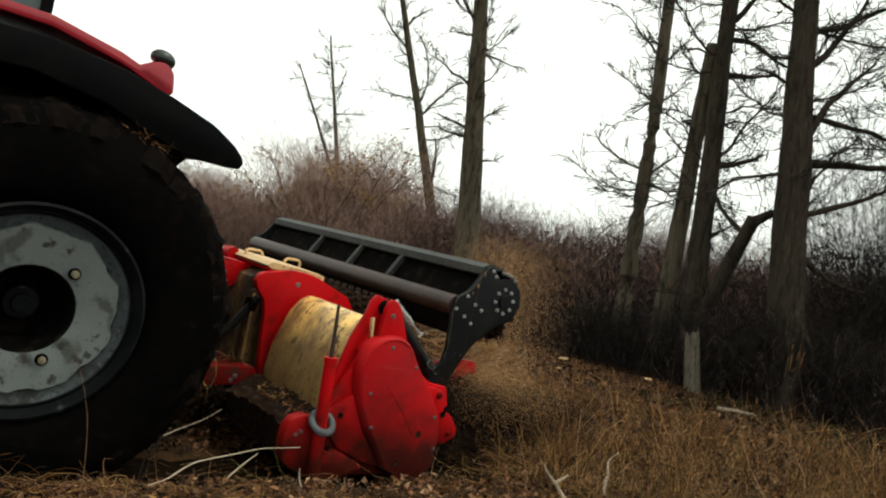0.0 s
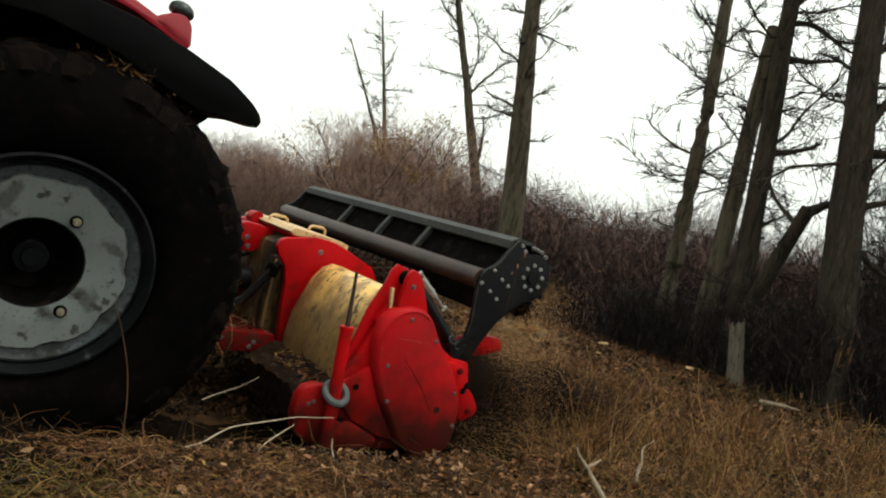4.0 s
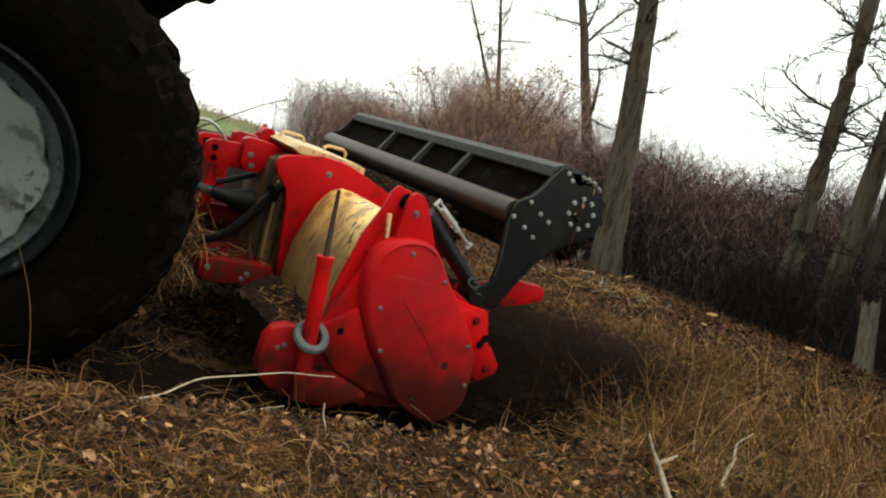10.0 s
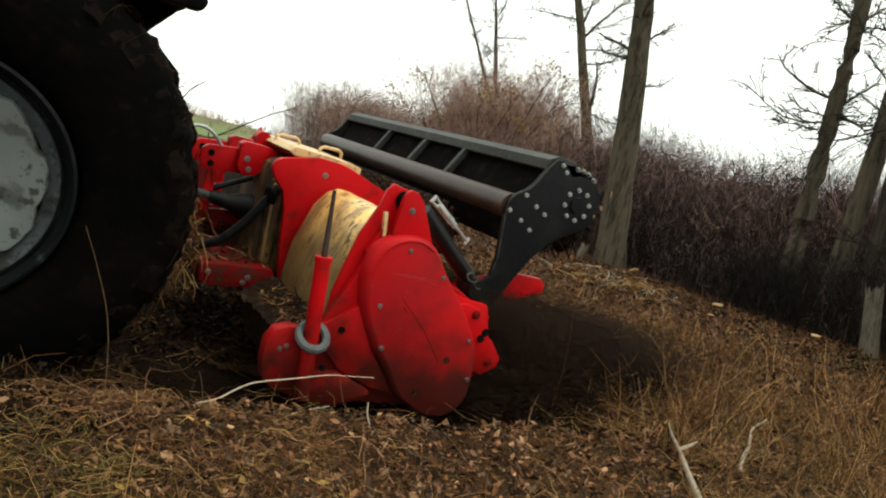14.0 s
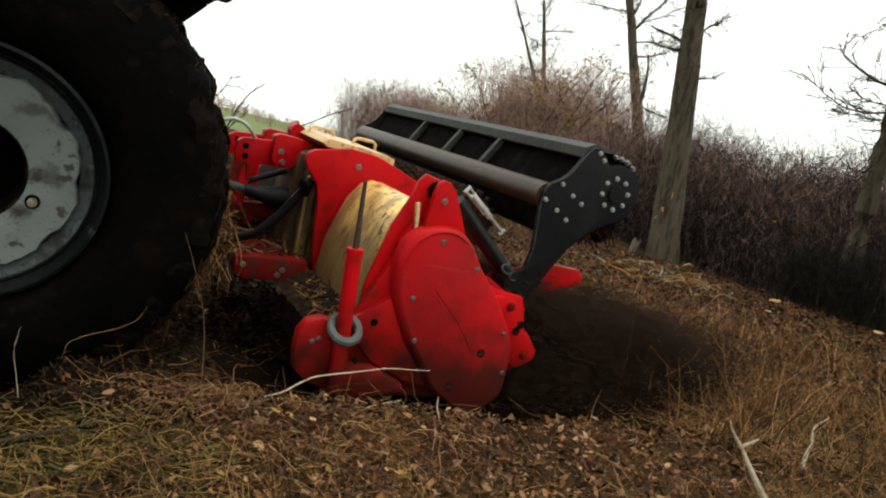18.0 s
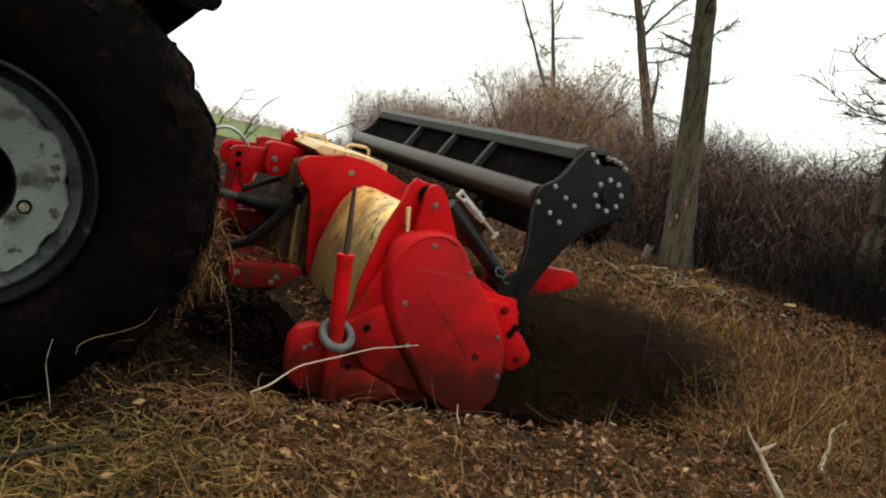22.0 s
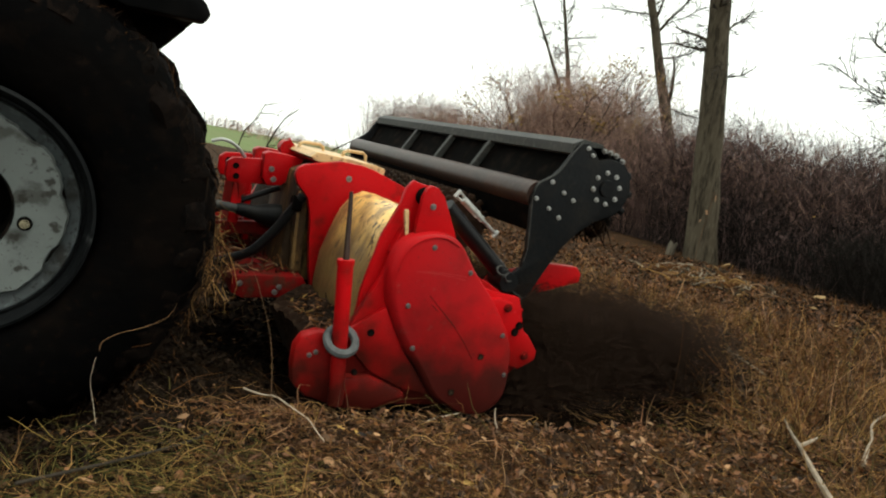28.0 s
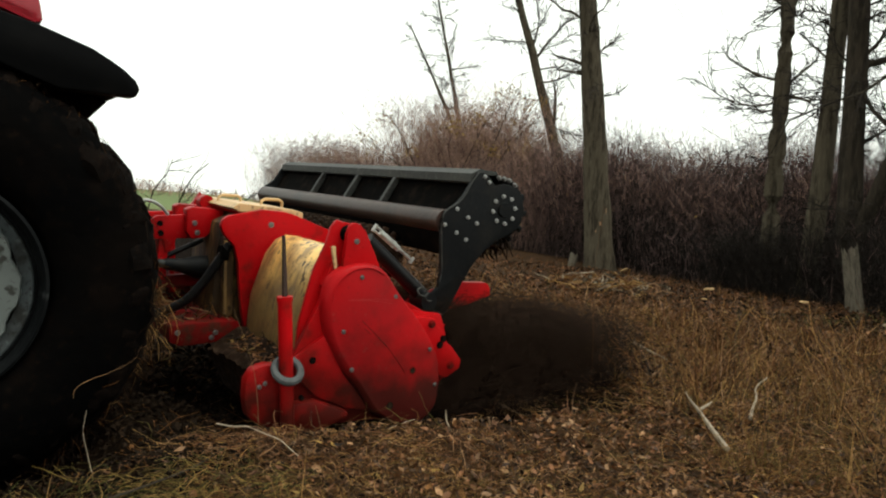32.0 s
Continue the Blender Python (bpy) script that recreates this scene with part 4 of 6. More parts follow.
        for i in range(len(cake) - 1):
            bm.faces.new((p[i], p[i + 1], q[i + 1], q[i]))
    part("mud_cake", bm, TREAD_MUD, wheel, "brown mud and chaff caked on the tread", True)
    part("rim", lathe([(0.462, -0.02), (0.464, -0.035), (0.452, -0.042), (0.441, -0.02), (0.436, 0.0), (0.428, 0.020), (0.417, 0.013), (0.411, 0.03),
                       (0.411, 0.5), (0.462, 0.5)], (0, 0, 0), 72), RIM_RING, wheel, "grey steel rim ring", True)
    part("rim_barrel", lathe([(0.4105, 0.018), (0.405, 0.030), (0.385, 0.040), (0.360, 0.050), (0.355, 0.30), (0.4105, 0.30)], (0, 0, 0), 72), BARREL, wheel, "blue-grey painted band of the rim, cracked and muddy", True)
    # disc with a scalloped, worn edge standing proud of the band
    bm = bmesh.new()
    outer, lip, inner, hub = [], [], [], []
    steps = 120
    for k in range(steps):
        a = 2 * math.pi * k / steps
        w = 0.362 + 0.009 * math.cos(9 * a + 0.6) + 0.004 * math.sin(19 * a) + 0.0025 * math.sin(41 * a)
        outer.append(bm.verts.new((w * math.cos(a), 0.036, w * math.sin(a))))
        lip.append(bm.verts.new(((w - 0.007) * math.cos(a), 0.022, (w - 0.007) * math.sin(a))))
        inner.append(bm.verts.new((0.25 * math.cos(a), 0.030, 0.25 * math.sin(a))))
        hub.append(bm.verts.new((0.190 * math.cos(a), 0.044, 0.190 * math.sin(a))))
    back = [bm.verts.new((v.co.x, 0.10, v.co.z)) for v in outer]
    for k in range(steps):
        j = (k + 1) % steps
        for a, b in ((back, outer), (outer, lip), (lip, inner), (inner, hub)):
            bm.faces.new((a[k], a[j], b[j], b[k]))
    # the hub's inner shade comes from this near-black lining
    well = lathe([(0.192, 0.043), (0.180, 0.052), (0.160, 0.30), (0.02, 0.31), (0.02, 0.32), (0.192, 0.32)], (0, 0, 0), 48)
    part("hub_well", well, DARK, wheel, "hub hollow, its shade painted near-black", True)
    part("disc", bm, RIM, wheel, "pale grey painted steel wheel disc, scratched", True)
    bm = rod((0, 0.31, 0), (0, 0.19, 0), 0.085, 0.07, 24)
    rod((0, 0.20, 0), (0, 0.16, 0), 0.045, 0.04, 20, bm)
    part("hub", bm, RIM_RING, wheel, "dark grey axle hub deep in the disc", True)
    for turn in (107, 227, 352):
        a = radians(turn)
        bm = rod((0.232 * math.cos(a), 0.035, 0.232 * math.sin(a)), (0.232 * math.cos(a), -0.002, 0.232 * math.sin(a)), 0.012, sides=6)
        rod((0.232 * math.cos(a), 0.035, 0.232 * math.sin(a)), (0.232 * math.cos(a), 0.010, 0.232 * math.sin(a)), 0.017, sides=14, bm=bm)
        nut = part("wheel_bolt", bm, NUT, wheel, "tarnished yellowish wheel nut")
        part("washer", rod((0.232 * math.cos(a), 0.034, 0.232 * math.sin(a)), (0.232 * math.cos(a), 0.020, 0.232 * math.sin(a)), 0.027, 0.025, 16), DARK, nut, "dark washer behind the wheel nut", True)
    return wheel


WHEEL = rear_wheel()


def tractor_body():
    # fender arch: red skin on top, black plastic lip
    def moved(pts):
        return [(x - 0.042, z + 0.012) for x, z in pts]

    def band(name, pts, y0, y1, th, mat, label=""):
        pts = [(x, z + 0.032) for x, z in moved(pts)]
        o = pts + [(x, z - th) for x, z in pts[::-1]]
        return part(name, slab(o, y0, y1, 0.012), mat, tractor, label, True)
    band("fender_skin", [(-1.75, 1.375), (-1.3, 1.57), (-0.95, 1.64), (-0.60, 1.658), (-0.30, 1.61), (-0.06, 1.537)], 3.24, 3.95, 0.05, RED_FENDER, "glossy red fender top")
    lip = [(-1.75, 1.28), (-1.3, 1.47), (-0.95, 1.545), (-0.60, 1.575), (-0.30, 1.55), (-0.06, 1.50), (0.14, 1.442), (0.215, 1.405), (0.272, 1.372), (0.315, 1.335), (0.333, 1.302), (0.318, 1.268),
           (0.03, 1.26), (-0.10, 1.30), (-0.35, 1.38), (-0.65, 1.42), (-1.0, 1.38), (-1.35, 1.28), (-1.75, 1.08)]
    part("fender_lip", slab(moved(lip), 3.10, 3.24, 0.012), FENDER, tractor, "black plastic fender extension", True)
    part("fender_shell", slab(moved([(-1.75, 1.28), (-1.3, 1.47), (-0.95, 1.545), (-0.60, 1.575), (-0.30, 1.55), (-0.06, 1.50), (0.14, 1.442), (0.215, 1.402), (0.272, 1.366), (0.312, 1.330), (0.30, 1.285),
                               (0.10, 1.36), (-0.10, 1.43), (-0.32, 1.49), (-0.60, 1.52), (-0.95, 1.49), (-1.3, 1.41), (-1.75, 1.22)]), 3.24, 4.05, 0.01), FENDER, tractor, "", True)
    part("fender_liner", slab([(-1.9, 0.6), (-1.75, 1.25), (-1.3, 1.44), (-0.95, 1.52), (-0.60, 1.55), (-0.30, 1.52), (-0.06, 1.46), (0.12, 1.39), (0.26, 1.30), (0.16, 1.18), (0.0, 1.0), (-0.2, 0.6)], 3.82, 3.86, 0.01), DARK, tractor, "dark muddy inner fender wall")
    # rear lamp on its bracket
    part("lamp_bracket", slab(rounded([(-0.27, 1.60), (-0.215, 1.655), (-0.15, 1.675), (-0.105, 1.65), (-0.088, 1.60), (-0.085, 1.54), (-0.16, 1.55)], 3), 3.24, 3.42, 0.014), RED_FENDER, tractor, "red lamp bracket", True)
    bm = bmesh.new()
    bmesh.ops.create_icosphere(bm, subdivisions=3, radius=1)
    for v in bm.verts:
        v.co = Vector((v.co.x * 0.060, v.co.y * 0.062, max(v.co.z, -0.55) * 0.044))
    bm.transform(pose(-0.145, 3.32, 1.700, 0, 10, 0))
    lamp = part("work_lamp", bm, LAMP, tractor, "black work lamp", True)
    part("lamp_base", rod((-0.149, 3.32, 1.66), (-0.146, 3.32, 1.69), 0.034, 0.040, 16), FENDER, lamp, "", True)
    # cab corner and inner body
    part("cab_pillar", slab([(-0.62, 1.60), (-0.57, 1.60), (-0.64, 2.9), (-0.70, 2.9)], 3.75, 3.82), FENDER, tractor, "black cab pillar")
    part("cab_glass", slab([(-1.9, 1.62), (-0.62, 1.62), (-0.70, 2.9), (-1.9, 2.9)], 3.78, 3.79, 0), GLASS, tractor, "dusty cab window")
    part("cab_roof", slab([(-2.2, 2.9), (-0.5, 2.9), (-0.55, 3.08), (-2.1, 3.1)], 3.7, 5.5, 0.03), RED_FENDER, tractor)
    part("chassis", slab([(-3.4, 0.25), (-0.1, 0.25), (0.0, 0.75), (-0.35, 1.05), (-0.55, 1.5), (-3.4, 1.35)], 4.25, 5.05, 0.02), DARK, tractor, "dark rear axle and gearbox housing")
    part("axle_housing", rod((WC[0], 3.35, WC[2]), (WC[0], 6.0, WC[2]), 0.17, sides=20), DARK, tractor, "", True)
    bm = lathe([(0.45, 0.02), (0.56, -0.03), (0.75, -0.01), (0.86, 0.05), (0.87, 0.6), (0.75, 0.66), (0.47, 0.6)], (WC[0], 5.75, WC[2]), 48)
    part("far_wheel", bm, RUBBER, tractor, "muddy rear wheel on the far side", True)


tractor_body()


# ---- mulcher ----
mulcher = tagged(new("forestry_mulcher"), "red and yellow tractor-mounted forestry tiller with a black rear roller", "mulcher")


def teeth(name, parent, first, step, rings, count, radius, size, twist, mat, label):
    """Rings of small steel blocks round a roller along y."""
    box8 = np.array([(x, y, z) for x in (-0.5, 0.5) for y in (-0.5, 0.5) for z in (-0.5, 0.5)]) * np.array(size)
    quads = np.array([(0, 1, 3, 2), (4, 6, 7, 5), (0, 4, 5, 1), (2, 3, 7, 6), (0, 2, 6, 4), (1, 5, 7, 3)])
    v = []
    for i in range(rings):
        for k in range(count):
            a = radians(k * 360 / count + twist * (i % 3))
            c, s = math.cos(a), math.sin(a)
            turn = np.array([(c, 0, s), (0, 1, 0), (-s, 0, c)])
            v.append((box8 + np.array((radius, 0, 0))) @ turn + np.array(first) + np.array((0, i * step, 0)))
    f = np.arange(len(v))[:, None, None] * 8 + quads[None]
    ob = arrays(name, np.concatenate(v), f.reshape(-1, 4), mat)
    ob.parent = parent
    return tagged(ob, label, kind="stuff")


def roller_assembly():
    Y0, Y1 = 3.17, 6.36
    plate = [(2.15, 1.145), (2.19, 1.15), (2.235, 1.115), (2.275, 1.075)] + arc(2.352, 0.942, 0.155, 95, -60, 12) + [(2.33, 0.76), (2.25, 0.70), (2.16, 0.60), (2.10, 0.49),
             (2.03, 0.35), (1.995, 0.305), (1.93, 0.33), (1.86, 0.385), (1.845, 0.42), (1.90, 0.43), (1.945, 0.47), (1.955, 0.56), (1.94, 0.70), (1.925, 0.84), (1.945, 0.905), (2.02, 0.955), (2.06, 1.00), (2.11, 1.09)]
    end = part("end_plate", slab(plate, Y0, Y0 + 0.03, 0.005), BLACK, mulcher, "black steel roller arm plate with bright bolts", True)
    bolts([(1.946, 0.83), (2.03, 0.79), (2.10, 0.752), (2.02, 0.925), (2.10, 0.88), (2.165, 0.85), (2.19, 1.125), (2.225, 1.095)], Y0, 0.0085, 0.014, end)
    bolts([(2.353 + 0.082 * math.cos(radians(a)), 0.942 + 0.082 * math.sin(radians(a))) for a in range(10, 370, 45)], Y0, 0.0092, 0.014, end)
    # pale strips paint the highlight along the plate's worn chamfer
    part("highlight_edge", sweep([(1.995, Y0 - 0.001, 0.310), (1.935, Y0 - 0.001, 0.335), (1.90, Y0 - 0.001, 0.36)], 0.004, 6), BLACK_SCUFF, end, "worn edge, its highlight put into a paler grey")
    part("highlight_edge", sweep(smooth_line([(1.948, Y0, 0.50), (1.956, Y0, 0.57), (1.941, Y0, 0.70), (1.926, Y0, 0.84), (1.946, Y0, 0.905), (2.02, Y0, 0.955), (2.06, Y0, 1.00), (2.11, Y0, 1.09), (2.15, Y0, 1.146)], 3), 0.0042, 6), BLACK_SCUFF, end, "worn edge, its highlight put into a paler grey", True)
    part("bearing_cap", rod((2.353, Y0 + 0.01, 0.942), (2.353, Y0 - 0.012, 0.942), 0.050, 0.042, 24), BLACK, mulcher, "", True)
    far = part("end_plate", slab(plate, Y1 - 0.03, Y1, 0.005), BLACK, mulcher, "black steel roller arm plate", True)
    # hood over the roller: upper strip, lower tube and stays between
    part("hood_strip", slab([(2.115, 1.135), (2.178, 1.166), (2.30, 1.160), (2.30, 1.14), (2.185, 1.13), (2.13, 1.075), (2.115, 1.085)], Y0 + 0.03, Y1 - 0.03, 0.003), BLACK_SCUFF, mulcher, "scuffed grey hood edge")
    part("hood_back", slab([(2.30, 1.15), (2.30, 1.13), (2.42, 1.09), (2.50, 1.02), (2.515, 1.03), (2.44, 1.105)], Y0 + 0.03, Y1 - 0.03, 0.003), BLACK, mulcher)
    part("cross_tube", rod((1.975, Y0 + 0.03, 0.845), (1.975, Y1 - 0.03, 0.845), 0.07, sides=28), BROWN_STEEL, mulcher, "rusty brown steel tube", True)
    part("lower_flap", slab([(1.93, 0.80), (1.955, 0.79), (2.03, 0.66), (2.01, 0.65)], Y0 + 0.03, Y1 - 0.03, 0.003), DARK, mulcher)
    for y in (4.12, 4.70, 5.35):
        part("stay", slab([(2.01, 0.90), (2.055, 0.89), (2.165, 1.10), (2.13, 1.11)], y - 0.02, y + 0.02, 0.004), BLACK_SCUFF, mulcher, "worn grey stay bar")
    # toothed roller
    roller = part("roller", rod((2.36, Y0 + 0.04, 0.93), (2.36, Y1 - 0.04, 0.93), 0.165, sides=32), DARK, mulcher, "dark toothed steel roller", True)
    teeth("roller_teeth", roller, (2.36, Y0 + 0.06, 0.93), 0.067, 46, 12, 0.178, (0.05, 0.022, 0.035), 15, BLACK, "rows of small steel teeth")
    # lining coloured black so the hood openings look shaded
    part("hood_lining", slab([(2.04, 0.85), (2.06, 0.845), (2.22, 1.10), (2.19, 1.12)], Y0 + 0.03, Y1 - 0.03, 0.003), DARK, mulcher, "inside of the roller hood, its shade painted black")
    bolts([(2.305, 1.128), (2.345, 1.126), (2.385, 1.118), (2.43, 1.095)], Y0 + 0.02, 0.010, 0.02, end, "rim_stud", STEEL)
    # clumps of dragged grass under the roller end
    g = np.random.default_rng(9)
    s = np.stack([g.uniform(2.20, 2.46, 160), g.uniform(3.19, 3.4, 160), g.uniform(0.72, 0.80, 160)], 1)
    e = s + np.stack([g.uniform(-0.06, 0.10, 160), g.normal(0, 0.04, 160), -g.uniform(0.0, 0.11, 160)], 1)
    ob = strands("caught_grass", s, e, np.full(160, 0.007), np.full(160, 0.003), [MUDDY, CLOD], g.choice(2, 160, p=[0.3, 0.7]), g)
    ob.parent = mulcher


def side_unit():
    """The near side: gearbox cover plate, frame cheek, jack tube and ring."""
    Y = 2.93
    cheek = [(0.95, -0.10), (1.02, 0.15), (1.13, 0.40), (1.20, 0.56), (1.45, 0.56), (1.475, 0.54), (1.56, 0.42), (1.66, 0.385), (1.72, 0.37), (1.84, 0.36), (1.865, 0.30),
             (1.90, 0.20), (1.98, 0.10), (1.955, 0.06), (1.83, -0.05), (1.74, -0.17), (1.50, -0.19), (1.0, -0.20)]
    part("side_cheek", slab(cheek, Y + 0.025, Y + 0.07, 0.008), RED, mulcher, "red steel side frame, scraped at the foot", True)
    # gear case cover: a flat face with a wide sloping flank
    face = [(1.176, 0.40), (1.176, 0.455), (1.202, 0.53), (1.265, 0.585), (1.36, 0.604), (1.446, 0.570), (1.537, 0.463), (1.662, 0.334), (1.77, 0.19), (1.81, 0.09),
            (1.82, -0.05), (1.80, -0.13), (1.72, -0.20), (1.615, -0.195), (1.54, -0.16), (1.47, -0.11), (1.39, 0.0), (1.31, 0.10), (1.240, 0.20), (1.197, 0.30)]
    flank = [(1.134, 0.40), (1.136, 0.475), (1.166, 0.553), (1.25, 0.610), (1.37, 0.624), (1.463, 0.582), (1.552, 0.472), (1.677, 0.342), (1.787, 0.197), (1.828, 0.093),
             (1.84, -0.05), (1.825, -0.145), (1.728, -0.218), (1.61, -0.212), (1.53, -0.175), (1.452, -0.132), (1.356, -0.007), (1.274, 0.081), (1.208, 0.186), (1.158, 0.29)]
    face, flank = rounded(face), rounded(flank)
    count = len(face)
    bm = bmesh.new()
    rows = []
    for y, u in ((Y + 0.03, 0.0), (Y + 0.005, 0.03), (Y - 0.015, 0.22), (Y - 0.028, 0.55), (Y - 0.034, 0.85), (Y - 0.035, 1.0)):
        rows.append([bm.verts.new((p[0] + (q[0] - p[0]) * u, y, p[1] + (q[1] - p[1]) * u)) for p, q in zip(flank, face)])
    for p, q in zip(rows, rows[1:]):
        for k in range(count):
            bm.faces.new((p[k], p[(k + 1) % count], q[(k + 1) % count], q[k]))
    bm.faces.new(rows[-1])
    part("gear_cover", bm, RED_DUSTY, mulcher, "red gear case cover, scratched and muddy below", True)
    part("cover_rim", sweep(smooth_line([(1.176, Y - 0.034, 0.43), (1.184, Y - 0.034, 0.490), (1.210, Y - 0.034, 0.541), (1.258, Y - 0.034, 0.581), (1.313, Y - 0.034, 0.600), (1.375, Y - 0.034, 0.601), (1.440, Y - 0.034, 0.574)], 3), 0.0055, 8), RED_DUSTY, mulcher, "", True)
    bolts([(1.321, 0.556), (1.520, 0.463), (1.248, 0.286), (1.309, 0.095), (1.752, 0.184), (1.804, -0.007)], Y - 0.034, 0.0085, 0.010, mulcher, "cover_bolt", STEEL)
    bolts([(1.66, 0.075), (1.544, -0.103)], Y - 0.034, 0.015, 0.004, mulcher, "cover_plug", MUDDY)
    # scratch grooves in the cover
    bm = bmesh.new()
    for a, b in (((1.343, 0.341), (1.43, 0.265)), ((1.43, 0.265), (1.501, 0.202)), ((1.501, 0.202), (1.56, 0.135)), ((1.56, 0.135), (1.616, 0.064)), ((1.36, 0.30), (1.40, 0.27))):
        rod((a[0], Y - 0.0352, a[1]), (b[0], Y - 0.0352, b[1]), 0.0017, sides=6, bm=bm)
    part("scratch", bm, RED_DIRTY_DIM, mulcher, "long dark scrapes")
    bm = bmesh.new()
    for k in range(19):
        u = k / 18
        for drop in (0, 0.016):
            box((0.0045, 0.002, 0.005), Matrix.Translation((1.262 + 0.235 * u, Y - 0.0353, 0.442 - drop * u + 0.006 * math.sin(3 * u))), 0, bm)
    part("scuff_marks", bm, SCUFF, mulcher, "two faint rows of small worn marks")
    # crown plate in front, long leg plate behind it, pin between
    part("crown_plate", slab([(1.222, 0.50), (1.231, 0.562), (1.233, 0.658), (1.239, 0.762), (1.252, 0.802), (1.272, 0.818), (1.305, 0.811), (1.339, 0.78), (1.40, 0.67), (1.448, 0.578), (1.46, 0.50)], Y, Y + 0.035, 0.008), RED, mulcher, "red crown plate", True)
    part("leg_plate", slab([(1.245, 0.815), (1.219, 0.823), (1.19, 0.785), (1.175, 0.713), (1.116, 0.565), (1.064, 0.31), (1.058, 0.166), (1.12, 0.10), (1.40, 0.20), (1.40, 0.60), (1.33, 0.76), (1.29, 0.81)], Y + 0.085, Y + 0.115, 0.008), RED, mulcher, "red leg plate from crown to foot", True)
    part("crown_web", slab([(1.15, 0.50), (1.19, 0.62), (1.24, 0.60), (1.42, 0.55), (1.40, 0.40)], Y + 0.04, Y + 0.085, 0.004), RED, mulcher, "")
    part("crown_pin", rod((1.285, Y + 0.034, 0.755), (1.275, Y + 0.086, 0.76), 0.042, sides=18), DARK, mulcher, "dark pin", True)
    bolts([(1.292, 0.728)], Y, 0.010, 0.012, mulcher, "pin_bolt", STEEL)
    part("latch_plate", slab([(1.178, 0.691), (1.196, 0.697), (1.216, 0.585), (1.202, 0.580)], Y + 0.03, Y + 0.05, 0.003), YELLOW_TOP, mulcher, "worn metal latch plate")
    # bolted bracket at the rear
    skid = [(1.60, 0.33), (1.638, 0.352), (1.723, 0.356), (1.783, 0.342), (1.800, 0.305), (1.845, 0.268), (1.852, 0.225), (1.905, 0.19), (1.970, 0.116), (1.967, 0.069), (1.883, 0.016), (1.82, 0.04), (1.75, 0.17)]
    part("rear_bracket", slab(skid, Y - 0.02, Y + 0.025, 0.012), RED, mulcher, "red bolted rear bracket", True)
    bolts([(1.758, 0.316), (1.90, 0.09)], Y - 0.02, 0.015, 0.018, mulcher, "bracket_bolt", RED)
    bolts([(1.822, 0.202), (1.84, 0.235)], Y - 0.02, 0.014, 0.012, mulcher, "bracket_bolt", DARK)
    # web plate and rounded foot
    part("side_web", slab([(1.02, 0.155), (1.10, 0.215), (1.165, 0.262), (1.28, 0.07), (1.36, -0.02), (1.455, -0.135), (1.32, -0.11), (1.143, -0.037), (1.04, 0.06)], Y + 0.0, Y + 0.03, 0.006), RED, mulcher, "red web plate", True)
    bolts([(1.114, 0.142)], Y, 0.012, 0.006, mulcher, "web_bolt", DARK)
    part("foot_plate", slab([(0.80, -0.10), (0.783, -0.02), (0.783, 0.066), (0.812, 0.117), (0.873, 0.14), (0.955, 0.13), (1.0, 0.0), (1.02, -0.06), (1.143, -0.05), (1.32, -0.12), (1.316, -0.155), (1.148, -0.21), (1.023, -0.20), (0.86, -0.15)], Y - 0.03, Y + 0.05, 0.022), RED, mulcher, "red rounded foot", True)
    bolts([(0.85, 0.035), (0.875, 0.05)], Y - 0.03, 0.008, 0.010, mulcher, "foot_bolt", STEEL)
    bolts([(1.06, -0.03)], Y - 0.03, 0.010, 0.014, mulcher, "foot_bolt", DARK)
    bm = bmesh.new()
    grid, nx, ny = [], 14, 34
    for b in range(ny + 1):
        y = Y + 0.06 + 0.86 * b / ny
        for a in range(nx + 1):
            x = 0.865 + 0.235 * a / nx
            z = 0.02 + 0.11 * min(1, a / nx * 1.3) + 0.030 * noise.noise((x * 9, y * 9, 3)) + 0.022 * noise.noise((x * 26, y * 26, 8)) - 0.03 * b / ny
            grid.append(bm.verts.new((x - 0.02 * math.sin(y * 7) + (0 if a else 0.13), y, z if a else -0.22)))
    for b in range(ny):
        for a in range(nx):
            k = b * (nx + 1) + a
            bm.faces.new((grid[k], grid[k + 1], grid[k + nx + 2], grid[k + nx + 1]))
    part("mud_bank", bm, MUDDY, mulcher, "mud and chaff heaped on the deck beside the foot", True)
    # jack: red tube through a grey ring, dark rod out of the top
    jack = part("jack_tube", rod((0.985, Y - 0.075, -0.16), (0.926, Y - 0.055, 0.46), 0.033, sides=20), RED, mulcher, "red jack tube", True)
    part("jack_rod", rod((0.928, Y - 0.055, 0.45), (0.906, Y - 0.03, 0.74), 0.014, 0.008, 12), BROWN_STEEL, jack, "dark rusty jack rod", True)
    part("jack_collar", rod((0.928, Y - 0.055, 0.44), (0.926, Y - 0.0545, 0.462), 0.037, sides=20), RED, jack, "", True)
    bm = bmesh.new()
    ring = []
    for k in range(32):
        a = 2 * math.pi * k / 32
        c = Vector((0.964 + 0.062 * math.cos(a), Y - 0.068 + 0.062 * math.sin(a) * 0.75, 0.118 + 0.042 * math.sin(a)))
        o = Vector((math.cos(a), math.sin(a) * 0.75, 0.6 * math.sin(a))).normalized()
        u = Vector((0, -0.5, 0.86))
        ring.append([bm.verts.new(c + o * 0.018 * math.cos(2 * math.pi * q / 8) + u * 0.018 * math.sin(2 * math.pi * q / 8)) for q in range(8)])
    for k in range(32):
        a, b = ring[k], ring[(k + 1) % 32]
        for q in range(8):
            bm.faces.new((a[q], a[(q + 1) % 8], b[(q + 1) % 8], b[q]))
